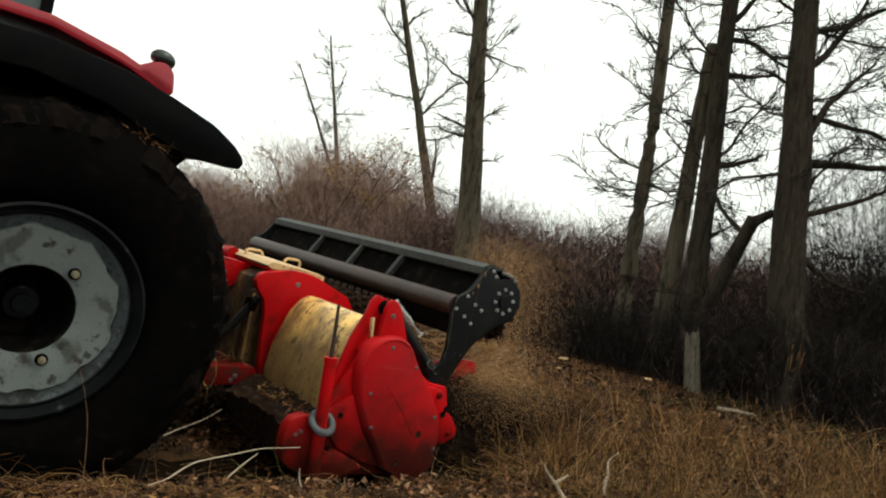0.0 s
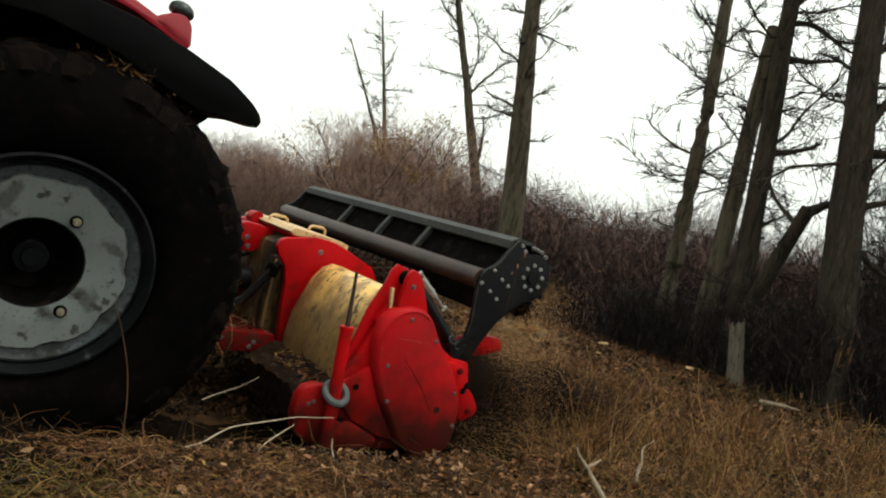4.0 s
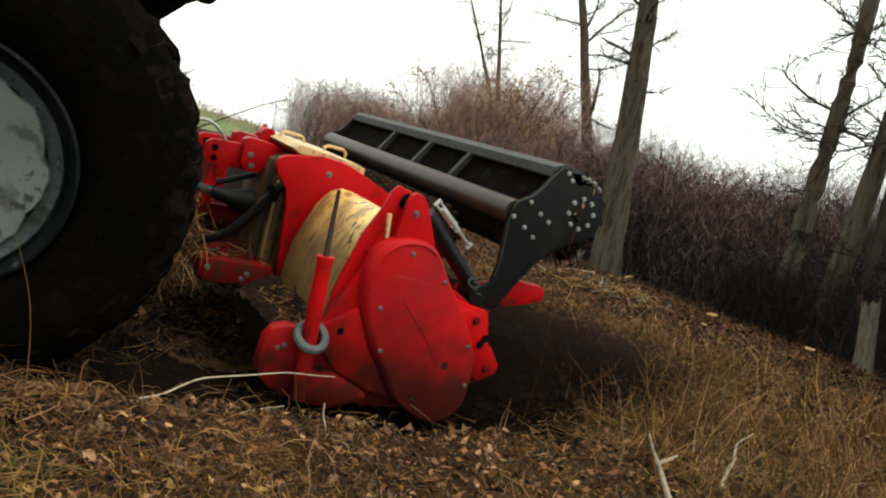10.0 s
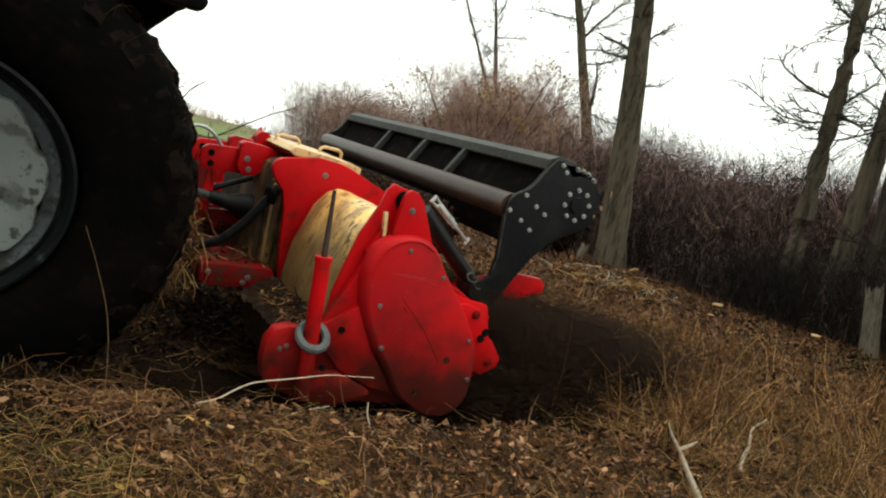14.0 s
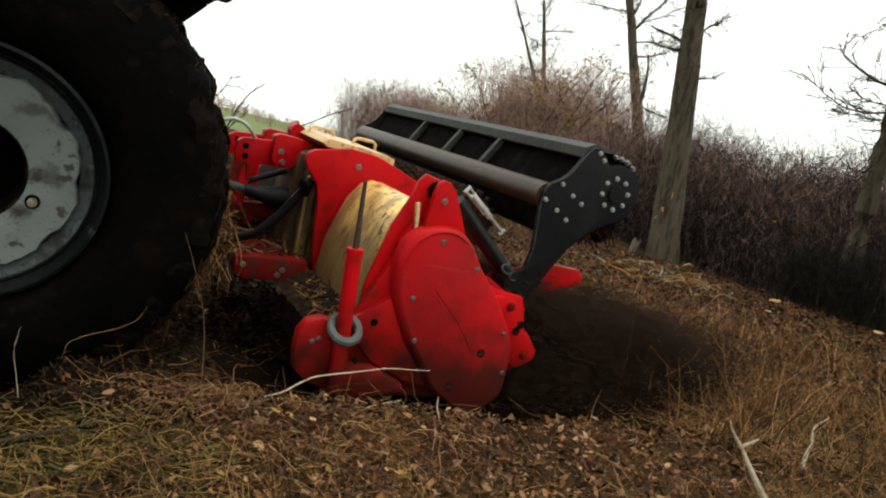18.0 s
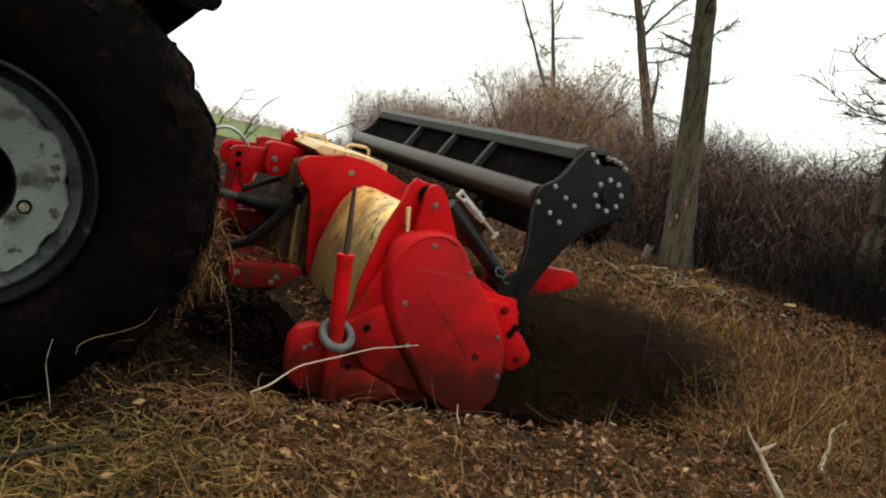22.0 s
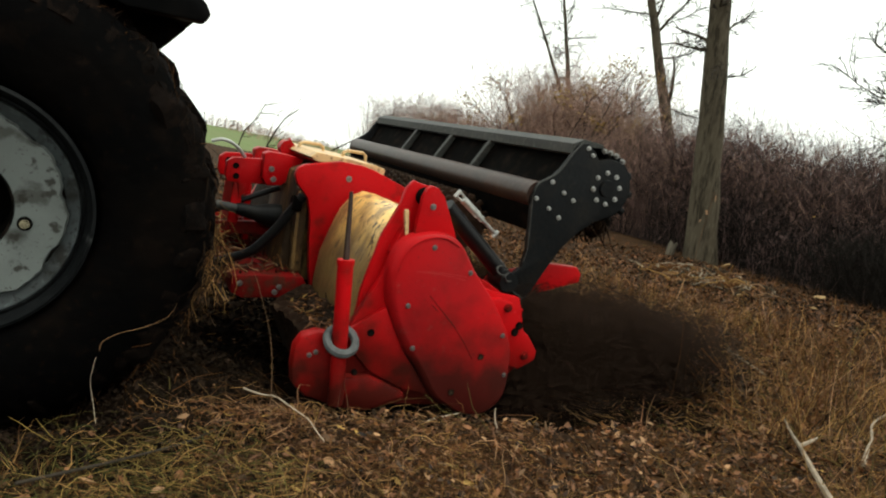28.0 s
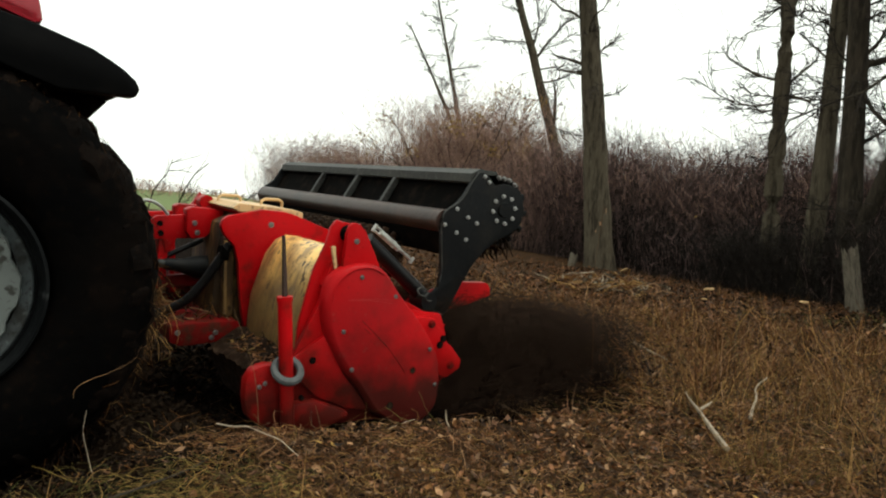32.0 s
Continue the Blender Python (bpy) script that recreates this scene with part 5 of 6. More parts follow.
    part("jack_ring", bm, GREY_RING, mulcher, "grey cast ring round the jack tube", True)


def housing():
    # yellow drum hood between the cheeks
    drum = [(1.52, 0.45), (1.47, 0.57), (1.40, 0.635), (1.33, 0.668), (1.26, 0.672), (1.205, 0.643), (1.15, 0.56), (1.115, 0.45), (1.08, 0.32), (1.07, 0.16), (1.085, -0.02), (1.14, -0.18), (1.55, -0.18)]
    part("drum_hood", slab(drum, 3.02, 3.84, 0.02), YELLOW, mulcher, "yellow drum hood, muddy and chipped, its far half painted dim", True)
    # far half coloured dark, painting the dim hitch interior it shows through
    part("drum_hood", slab(drum, 4.9, 6.05, 0.02), MUDDY, mulcher, "yellow drum hood, muddy and chipped, its far half painted dim", True)
    far = [(0.785, 0.13), (1.04, 0.19), (1.20, 0.60), (1.33, 0.82), (1.45, 0.60), (1.72, 0.37), (1.84, 0.36), (1.98, 0.10), (1.74, -0.17), (1.0, -0.20), (0.79, 0.0)]
    part("side_cheek", slab(far, 6.10, 6.16, 0.006), RED, mulcher, "red steel side frame")
    # middle plates
    mid = [(0.902, 0.694), (0.915, 0.735), (0.945, 0.755), (1.141, 0.806), (1.275, 0.802), (1.34, 0.788), (1.60, 0.70), (1.82, 0.44), (1.80, 0.1), (1.15, 0.02), (1.10, 0.03), (1.06, 0.20), (1.038, 0.34), (1.02, 0.482), (0.988, 0.584), (0.923, 0.648)]
    part("middle_plate", slab(mid, 3.90, 3.95, 0.008), RED, mulcher, "red upright middle plate", True)
    bolts([(1.197, 0.719)], 3.90, 0.012, 0.010, mulcher, "plate_bolt", STEEL)
    part("middle_plate", slab(mid, 4.80, 4.85, 0.008), RED, mulcher, "red upright middle plate", True)
    # top deck, yellow worn cover with two yellow handles
    part("top_deck", slab([(0.98, 0.80), (1.02, 0.83), (1.36, 0.815), (1.42, 0.80), (1.42, 0.76), (1.36, 0.77), (1.02, 0.78)], 3.97, 4.78, 0.006), YELLOW_TOP, mulcher, "worn yellow top cover")
    for x, y in ((1.10, 4.45), (1.33, 4.30)):
        bm = sweep([(x - 0.09, y - 0.05, 0.81), (x - 0.085, y - 0.05, 0.845), (x - 0.06, y - 0.04, 0.858), (x + 0.06, y + 0.04, 0.858), (x + 0.085, y + 0.05, 0.845), (x + 0.09, y + 0.05, 0.80)], 0.010, 8)
        part("handle", bm, YELLOW_TOP, mulcher, "yellow grab handle", True)
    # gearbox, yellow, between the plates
    part("gearbox", slab([(0.93, 0.10), (1.0, 0.08), (1.6, 0.08), (1.6, 0.7), (1.05, 0.75), (0.95, 0.70)], 4.1, 4.7, 0.03), YELLOW_MUD, mulcher, "mud-stained yellow gearbox, darkened for its recess", True)
    bm = rod((0.98, 4.0, 0.53), (0.93, 4.0, 0.53), 0.045, sides=20)
    part("port", bm, DARK, mulcher, "dark round port")
    # hitch tower with top-link lug
    lug = [(0.606, 0.60), (0.606, 0.675), (0.639, 0.702), (0.72, 0.712), (0.83, 0.723), (0.846, 0.576), (0.76, 0.57), (0.752, 0.515), (0.70, 0.48), (0.685, 0.56), (0.624, 0.563)]
    tower = [(0.80, 0.755), (0.83, 0.772), (0.929, 0.772), (1.031, 0.76), (0.994, 0.679), (0.971, 0.64), (0.921, 0.588), (0.84, 0.575), (0.805, 0.62)]
    for y in (4.33, 4.66):
        f = part("hitch_lug", slab(lug, y + 0.01, y + 0.05, 0.008), RED, mulcher, "red hitch lug with two dark holes", True)
        # holes are near-black studs, their shade put into the colour
        bolts([(0.66, 0.657), (0.668, 0.599)], y + 0.01, 0.013, 0.006, f, "hitch_hole", DARK)
        t = part("hitch_cheek", slab(tower, y - 0.04, y + 0.06, 0.01), RED, mulcher, "red hitch cheek plate", True)
        bolts([(0.852, 0.675), (0.871, 0.617)], y - 0.04, 0.012, 0.014, t, "hitch_pin", STEEL)
    part("hitch_post", slab([(0.66, 0.56), (0.72, 0.58), (0.72, 0.30), (0.66, 0.30)], 4.35, 4.68, 0.01), RED, mulcher)
    part("hitch_ear", rod((0.97, 4.5, 0.80), (0.97, 4.60, 0.80), 0.045, sides=20), RED, mulcher, "", True)
    # lower frame beam
    part("front_beam", slab([(0.655, 0.03), (0.645, 0.125), (0.80, 0.14), (1.03, 0.15), (1.09, 0.045), (0.72, 0.005)], 3.86, 5.3, 0.012), RED_DIRTY_DIM, mulcher, "muddy red front beam, shade darkening its paint", True)
    bolts([(0.905, 0.085), (0.695, 0.085), (0.885, 0.055)], 3.86, 0.011, 0.010, mulcher, "beam_bolt", STEEL)
    part("lower_arm", slab([(0.35, 0.23), (0.35, 0.30), (0.95, 0.36), (0.95, 0.28)], 4.35, 4.42, 0.008), RED_DIRTY_DIM, mulcher, "muddy red lower link plate, shade darkening its paint")
    part("drive_shaft", sweep([(0.30, 4.32, 0.445), (0.60, 4.30, 0.425), (0.70, 4.30, 0.417)], 0.026, 16), BLACK_SCUFF, mulcher, "dirty bare steel drive shaft", True)
    part("shaft_guard", sweep([(0.69, 4.30, 0.418), (0.74, 4.30, 0.414), (0.80, 4.30, 0.408), (0.85, 4.30, 0.406), (0.90, 4.30, 0.405), (0.96, 4.30, 0.404)], [0.032, 0.040, 0.044, 0.062, 0.072, 0.074], 20), BLACK, mulcher, "black flared drive shaft guard", True)
    part("hitch_strut", slab([(0.765, 0.56), (0.80, 0.565), (0.83, 0.20), (0.795, 0.20)], 4.55, 4.60, 0.006), RED, mulcher, "red upright strut", True)
    part("inner_plate", slab([(0.62, 0.31), (0.93, 0.33), (0.95, 0.12), (0.62, 0.11)], 4.62, 4.66, 0.006), RED_DIRTY_DIM, mulcher, "muddy red inner plate, shade darkening its paint", True)
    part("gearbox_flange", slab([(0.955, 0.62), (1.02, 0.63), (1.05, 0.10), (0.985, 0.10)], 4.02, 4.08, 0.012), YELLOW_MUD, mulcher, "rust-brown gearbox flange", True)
    part("flange_strip", slab([(0.962, 0.60), (0.976, 0.603), (1.005, 0.16), (0.990, 0.16)], 4.008, 4.018, 0.003), YELLOW, mulcher, "worn yellow edge of the flange", True)
    part("pale_hose", sweep(smooth_line([(0.50, 4.28, 0.775), (0.555, 4.28, 0.795), (0.61, 4.29, 0.785), (0.66, 4.31, 0.755), (0.70, 4.33, 0.715)], 3), 0.010, 8), GALV, mulcher, "pale bent hydraulic pipe", True)
    part("hose", sweep(smooth_line([(0.55, 4.14, 0.10), (0.69, 4.10, 0.175), (0.775, 4.06, 0.232), (0.86, 4.03, 0.347), (0.935, 4.0, 0.485), (0.985, 3.98, 0.585)], 3), 0.027, 12), HOSE, mulcher, "thick black hydraulic hose", True)
    part("hose", sweep([(0.55, 4.4, 0.36), (0.68, 4.4, 0.43), (0.81, 4.4, 0.50), (0.936, 4.4, 0.564)], 0.017, 10), HOSE, mulcher, "thin black hose", True)
    # near-black filler paints the shade within the housing
    part("belly", slab([(1.18, -0.15), (1.80, -0.15), (1.85, 0.10), (1.68, 0.34), (1.45, 0.42), (1.18, 0.5)], 3.04, 6.08, 0.01), DARK, mulcher, "inside of the tiller housing, its shade painted near-black")
    part("rear_flap", slab([(1.50, 0.44), (1.70, 0.36), (1.92, 0.26), (1.94, 0.28), (1.72, 0.39), (1.52, 0.47)], 3.05, 6.05, 0.006), RED, mulcher, "red rear deck plate")
    # red skid wing behind the arm
    part("rear_wing", slab([(1.86, 0.22), (1.95, 0.36), (2.28, 0.465), (2.49, 0.465), (2.525, 0.43), (2.525, 0.38), (2.15, 0.25)], 3.45, 3.51, 0.01), RED, mulcher, "red rear wing plate", True)
    # lift rams of the roller
    part("ram", rod((1.46, 3.16, 0.72), (1.83, 3.19, 0.44), 0.042, sides=18), HOSE, mulcher, "black hydraulic ram", True)
    part("ram_eye", rod((1.85, 3.10, 0.40), (1.85, 3.24, 0.40), 0.05, sides=20), BLACK, mulcher, "", True)
    part("ram", rod((1.43, 5.98, 0.70), (1.82, 5.98, 0.38), 0.045, sides=18), HOSE, mulcher, "black hydraulic ram", True)
    # toothed counter roller below the hood
    rotor = part("counter_roller", rod((1.80, 3.62, 0.60), (1.80, 6.02, 0.60), 0.135, sides=28), MUDDY, mulcher, "mud-caked toothed counter roller", True)
    teeth("roller_teeth", rotor, (1.80, 3.66, 0.60), 0.066, 36, 14, 0.145, (0.05, 0.03, 0.03), 9, MUDDY, "mud-caked rows of teeth")
    # turnbuckle: two side bars between end fittings
    a, c = Vector((1.60, 3.35, 0.775)), Vector((1.86, 3.35, 0.60))
    tb = part("turnbuckle", rod(a.lerp(c, 0.45), c, 0.010, sides=10), GALV, mulcher, "bright galvanised turnbuckle", True)
    part("barrel", rod(a.lerp(c, 0.14), a.lerp(c, 0.60), 0.016, sides=12), GALV, tb, "", True)
    for off in (-0.013, 0.013):
        n = Vector((0.175, 0, 0.26)).normalized() * off
        part("side_bar", rod(a + n, a.lerp(c, 0.5) + n, 0.007, sides=8), GALV, tb, "", True)
    for u, ln in ((0.0, 0.022), (0.5, 0.020), (0.62, 0.016), (1.0, 0.02)):
        q = a.lerp(c, u)
        n = Vector((0.175, 0, 0.26)).normalized() * ln
        part("end_block", rod(q - n, q + n, 0.011, sides=8), GALV, tb, "", True)


def lodged_chips():
    """Wood chips and straw lying on the beam and hitch arms."""
    g = np.random.default_rng(12)
    n = 190
    x, y = g.uniform(0.62, 1.02, n), g.uniform(3.88, 4.7, n)
    z = 0.14 + 0.02 * g.random(n) + 0.05 * (y > 4.1) * g.random(n)
    s = np.stack([x, y, z], 1)
    d = g.normal(0, 1, (n, 3)) * np.array([1, 1, 0.3])
    d /= np.linalg.norm(d, axis=1, keepdims=True)
    e = s + d * g.uniform(0.02, 0.10, (n, 1))
    ob = strands("lodged_chip", s, e, g.uniform(0.003, 0.008, n), np.full(n, 0.003), [GRASS_BROWN, LEAF, CLOD, LEAF_PALE], g.choice(4, n, p=[0.3, 0.3, 0.25, 0.15]), g)
    ob.parent = mulcher
    tagged(ob, "straw and wood chips lodged on the frame", kind="stuff")


def tyre_straw():
    """Muddy straw hanging from the tread."""
    g = np.random.default_rng(13)
    n = 1500
    a = np.where(g.random(n) < 0.6, g.uniform(-1.1, 0.0, n), g.uniform(0.0, 1.9, n))
    r = g.uniform(0.86, 0.92, n)
    s = np.stack([r * np.cos(a), g.uniform(0.0, 0.66, n), r * np.sin(a)], 1)
    e = s + np.stack([g.normal(0, 0.04, n), g.normal(0, 0.04, n), -g.uniform(0.0, 0.12, n)], 1)
    kind = g.choice(3, n, p=[0.16, 0.50, 0.34])
    # a wad of pale straw thrown up on the crown of the tread
    m = 240
    a = g.normal(2.2, 0.12, m)
    r = g.uniform(0.88, 0.925, m)
    p = np.stack([r * np.cos(a), g.uniform(0.03, 0.30, m), r * np.sin(a)], 1)
    s = np.concatenate([s, p])
    e = np.concatenate([e, p + np.stack([g.normal(0, 0.05, m), g.normal(0, 0.05, m), g.normal(-0.01, 0.03, m)], 1)])
    kind = np.concatenate([kind, g.choice([0, 1, 1, 1, 2, 3], m)])
    n += m
    ob = strands("caught_straw", s, e, g.uniform(0.0011, 0.0026, n), np.full(n, 0.0008), [GRASS_BROWN, CLOD, MUDDY, LEAF_PALE], kind, g)
    ob.parent = WHEEL
    tagged(ob, "muddy straw caught on the tread", kind="stuff")


def hanging_straw():
    """Straw caught on the front beam and hanging down to the soil."""
    g = np.random.default_rng(14)
    n = 520
    s = np.stack([g.normal(0.44, 0.055, n), g.uniform(3.5, 3.9, n), g.uniform(0.12, 0.50, n)], 1)
    e = s + np.stack([g.normal(0.0, 0.06, n), g.normal(0, 0.06, n), -g.uniform(0.02, 0.24, n)], 1)
    ob = strands("hanging_straw", s, e, g.uniform(0.0012, 0.0030, n), np.full(n, 0.001), [GRASS, GRASS_BROWN, CLOD], g.choice(3, n, p=[0.5, 0.38, 0.12]), g, 0.15)
    ob.parent = mulcher
    tagged(ob, "tan straw hanging from the front beam", kind="stuff")
    n = 160
    s = np.stack([g.uniform(0.88, 1.08, n), g.uniform(3.0, 3.6, n), g.uniform(0.09, 0.14, n)], 1)
    d = g.normal(0, 1, (n, 3)) * np.array([1, 1, 0.2])
    e = s + d / np.linalg.norm(d, axis=1, keepdims=True) * g.uniform(0.015, 0.06, (n, 1))
    ob = strands("deck_litter", s, e, g.uniform(0.003, 0.007, n), np.full(n, 0.003), [LEAF, GRASS_BROWN, LEAF_YELLOW, CLOD], g.choice(4, n, p=[0.35, 0.3, 0.07, 0.28]), g)
    ob.parent = mulcher
    tagged(ob, "leaves and chips on the muddy deck", kind="stuff")


def shackles():
    """Two bent steel links at the foot of the ram."""
    for k, (x, z, turn) in enumerate(((1.80, 0.455, 20), (1.845, 0.425, 70))):
        pts = [Vector((x + 0.034 * math.cos(radians(a)), 3.10 + 0.02 * math.sin(radians(a + turn)), z + 0.020 * math.sin(radians(a)))) for a in range(0, 331, 30)]
        part("shackle", sweep(pts, 0.0050, 8), BLACK_SCUFF, mulcher, "bare steel shackle", True)


hanging_straw()
shackles()
lodged_chips()
tyre_straw()
roller_assembly()
side_unit()
housing()


# ---- vegetation ----
meadow()
litter()
fallen_straw()
root_tangle()
curled_leaves()
weed_stems()
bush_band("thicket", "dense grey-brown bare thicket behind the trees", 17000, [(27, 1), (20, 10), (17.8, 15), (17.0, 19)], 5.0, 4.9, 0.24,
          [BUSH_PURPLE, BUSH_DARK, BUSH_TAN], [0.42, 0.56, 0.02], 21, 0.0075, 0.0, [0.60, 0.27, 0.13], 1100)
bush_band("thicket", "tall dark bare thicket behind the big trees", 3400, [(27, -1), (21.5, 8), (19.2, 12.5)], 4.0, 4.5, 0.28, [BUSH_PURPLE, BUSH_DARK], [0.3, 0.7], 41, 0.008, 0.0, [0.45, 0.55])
bush_band("thicket", "pale pinkish-brown bare thicket along the field", 8500, [(17.0, 18.5), (14.8, 26), (12.4, 33)], 5.0, 4.3, 0.20,
          [BUSH_PURPLE, BUSH_DARK, BUSH_TAN], [0.50, 0.16, 0.34], 27, 0.0068, 0.0, [0.40, 0.08, 0.52], 500)
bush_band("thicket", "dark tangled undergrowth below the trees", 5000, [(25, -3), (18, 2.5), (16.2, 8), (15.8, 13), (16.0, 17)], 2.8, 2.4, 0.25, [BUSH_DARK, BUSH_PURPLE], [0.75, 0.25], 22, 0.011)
bush_band("tall_shrub", "tall reddish-tan bare shrub in the thicket", 4000, [(19.0, 22.0), (16.5, 24.0), (14.2, 25.2)], 3.5, 6.8, 0.24, [BUSH_PURPLE, BUSH_TAN], [0.45, 0.55], 23, 0.0085, 0.0, [0.26, 0.74], 420)
bush_band("shrub_row", "pale bare shrubs along the edge of the field", 600, [(11.6, 34), (9.0, 38), (6.5, 50)], 4, 0.9, 0.4, [BUSH_TAN, BUSH_PURPLE], [0.7, 0.3], 24, 0.008)
bush_band("twig_screen", "tangle of tall bare twigs behind the trees", 2600, [(17.5, 5.8), (22, -3)], 4.5, 8.2, 0.34, [TWIG, BUSH_DARK], [0.6, 0.4], 25, 0.0075)

bush_band("undergrowth", "leafless brush round the feet of the trees, shade painted near-black", 4200, [(14.2, 10.4), (13.8, 8.6), (13.3, 6.6), (13.0, 4.6), (13.2, 2.6), (14.5, 0), (17, -4)], 1.3, 2.1, 0.35, [BUSH_DARK, TWIG], [0.85, 0.15], 28, 0.0068, 0.0, [0.75, 0.25])
bush_band("brambles", "low bare brambles on the edge of the thicket", 1500, [(13.2, 3), (14.2, 8), (15.2, 13), (15.4, 17), (13.8, 23), (11.5, 30)], 3.2, 0.75, 0.6, [TWIG, BUSH_DARK, BUSH_PURPLE], [0.35, 0.5, 0.15], 42, 0.0042)
bush_band("arching_twigs", "long thin grey twigs arching before the trees", 90, [(12.6, 7.0), (12.3, 5.0), (12.2, 3.0)], 1.0, 2.0, 0.8, [TWIG, BUSH_PURPLE], [0.7, 0.3], 29, 0.0042)

tree("main_tree", "stout grey-barked bare tree on the edge of the thicket", (13.8, 13.82, -0.1), (12.26, 14.3, 11), 0.395, 31, BARK, 12, 0.55, 1.7, 1.0, 0.36,
     [(0.75, (-0.58, 0.48, 0.66), 1.9, 0.30), (0.71, (0.39, -0.42, 0.82), 1.04, 0.13), (0.68, (0.55, -0.55, 0.63), 1.3, 0.12), (0.49, (-0.67, 0.58, 0.46), 1.15, 0.20), (0.48, (-0.73, 0.68, -0.1), 0.95, 0.16),
      (0.52, (0.6, -0.6, 0.5), 0.9, 0.12), (0.42, (0.7, -0.65, 0.25), 0.7, 0.08)])
tree("forked_tree", "slim leaning bare tree with a side fork", (19.38, 20.46, 0.2), (16.12, 22.94, 12.5), 0.25, 32, BARK, 9, 0.55, 2.0, 1.1, 0.4,
     [(0.38, (0.16, -0.2, 0.96), 2.1, 0.42), (0.60, (0.47, -0.49, 0.73), 2.2, 0.34), (0.80, (-0.57, 0.47, 0.68), 2.4, 0.36), (0.65, (-0.73, 0.66, 0.15), 1.9, 0.18), (0.63, (0.04, -0.11, 0.99), 2.9, 0.3),
      (0.88, (0.22, -0.28, 0.93), 1.3, 0.4), (0.39, (0.73, -0.68, 0.08), 1.07, 0.14), (0.53, (0.72, -0.68, 0.2), 1.7, 0.2)])
tree("slender_tree", "slender bare tree rising from the shrubs", (28.6, 40.9, 1.0), (25.5, 43.2, 17), 0.25, 33, BARK, 24, 0.42, 2.2, 1.0, 0.2,
     [(0.86, (-0.48, 0.38, 0.79), 1.5, 0.5), (0.67, (0.73, -0.68, 0.1), 2.3, 0.3), (0.74, (0.26, -0.31, 0.92), 2.1, 0.4)])
tree("slender_tree", "thin bare tree leaning beside its neighbour", (28.5, 38.5, 1.0), (23.2, 42.5, 14), 0.21, 34, BARK, 20, 0.42, 1.9, 1.0, 0.2)
tree("slanting_tree", "slanting bare tree with thin drooping twigs", (14.4, 9.31, -0.1), (14.28, 9.44, 11.5), 0.215, 35, BARK, 11, 0.45, 1.4, 1.0, 0.5,
     [(0.41, (-0.75, 0.64, 0.16), 1.55, 0.20), (0.38, (-0.74, 0.65, -0.18), 1.0, 0.12), (0.37, (-0.74, 0.65, -0.13), 1.85, 0.15), (0.36, (-0.67, 0.60, -0.44), 1.2, 0.12), (0.55, (-0.71, 0.60, 0.36), 1.35, 0.16),
      (0.56, (-0.60, 0.55, -0.58), 0.7, 0.10), (0.64, (-0.65, 0.54, 0.54), 1.7, 0.2), (0.38, (0.76, -0.66, 0.01), 0.7, 0.3), (0.63, (0.51, -0.48, 0.71), 1.2, 0.2), (0.54, (0.42, -0.41, 0.81), 1.0, 0.18), (0.40, (0.6, -0.55, 0.58), 1.0, 0.2)])
tree("twin_tree", "bare twin-stemmed tree, browner stem", (13.67, 7.96, -0.1), (13.82, 7.83, 7.3), 0.205, 36, BARK, 5, 0.5, 1.4, 1.0, 0.75,
     [(0.61, (-0.65, 0.59, -0.47), 0.65, 0.12), (0.9, (-0.75, 0.64, 0.2), 0.95, 0.15), (0.77, (-0.71, 0.6, 0.37), 0.9, 0.14)])
tree("twin_tree", "bare twin-stemmed tree, darker stem", (13.5, 7.1, -0.1), (13.36, 7.4, 12), 0.235, 37, BARK_DARK, 13, 0.36, 2.4, 1.3, 0.55,
     [(0.38, (0.72, -0.64, 0.2), 1.1, 0.40), (0.38, (0.40, -0.40, 0.82), 2.0, 0.2), (0.54, (0.74, -0.65, 0.15), 1.2, 0.42), (0.60, (0.66, -0.60, 0.45), 1.6, 0.40), (0.63, (0.55, -0.51, 0.66), 1.4, 0.45),
      (0.35, (0.51, -0.40, -0.76), 1.4, 0.12), (0.25, (0.69, -0.62, 0.36), 0.8, 0.22)])
tree("big_tree", "big dark bare tree with crooked limbs", (13.13, 5.02, -0.1), (12.82, 5.88, 12), 0.345, 38, BARK_DARK, 16, 0.36, 3.2, 1.6, 0.4,
     [(0.38, (0.74, -0.65, 0.12), 2.6, 0.36), (0.39, (0.12, -0.12, 0.98), 2.6, 0.34), (0.51, (0.49, -0.47, 0.73), 2.2, 0.34), (0.29, (0.60, -0.55, 0.5), 2.2, 0.26), (0.25, (0.72, -0.61, -0.33), 1.6, 0.24),
      (0.58, (0.71, -0.63, 0.32), 2.4, 0.3), (0.45, (0.75, -0.65, 0.12), 2.6, 0.26), (0.49, (-0.75, 0.64, 0.17), 0.8, 0.2), (0.29, (0.27, -0.29, 0.92), 1.6, 0.16)])
tree("leaning_tree", "crooked trunk leaning into the big tree", (13.65, 7.58, -0.1), (13.26, 6.05, 3.45), 0.16, 39, BARK_DARK, 2, 0.5, 1.4, 0.8, 0.8, [(0.97, (-0.1, -0.9, 0.45), 0.7, 0.9), (0.9, (0.1, 0.8, 0.7), 1.6, 0.4)])
tree("side_tree", "bare tree with wide crooked limbs in the thicket", (14.5, 2.6, -0.1), (14.0, 3.1, 9), 0.2, 40, BARK_DARK, 24, 0.2, 3.2, 1.9, 0.4)


def leafy_shrub():
    """A small bare tree, fanned out from one foot, that still carries some yellow leaves."""
    rng = np.random.default_rng(44)
    root = tagged(new("leafy_shrub"), "small fan-shaped bare tree with a few last yellow leaves", "shrub")
    root.location = (14.4, 22.0, 0.3)
    starts, ends, tips = [], [], []
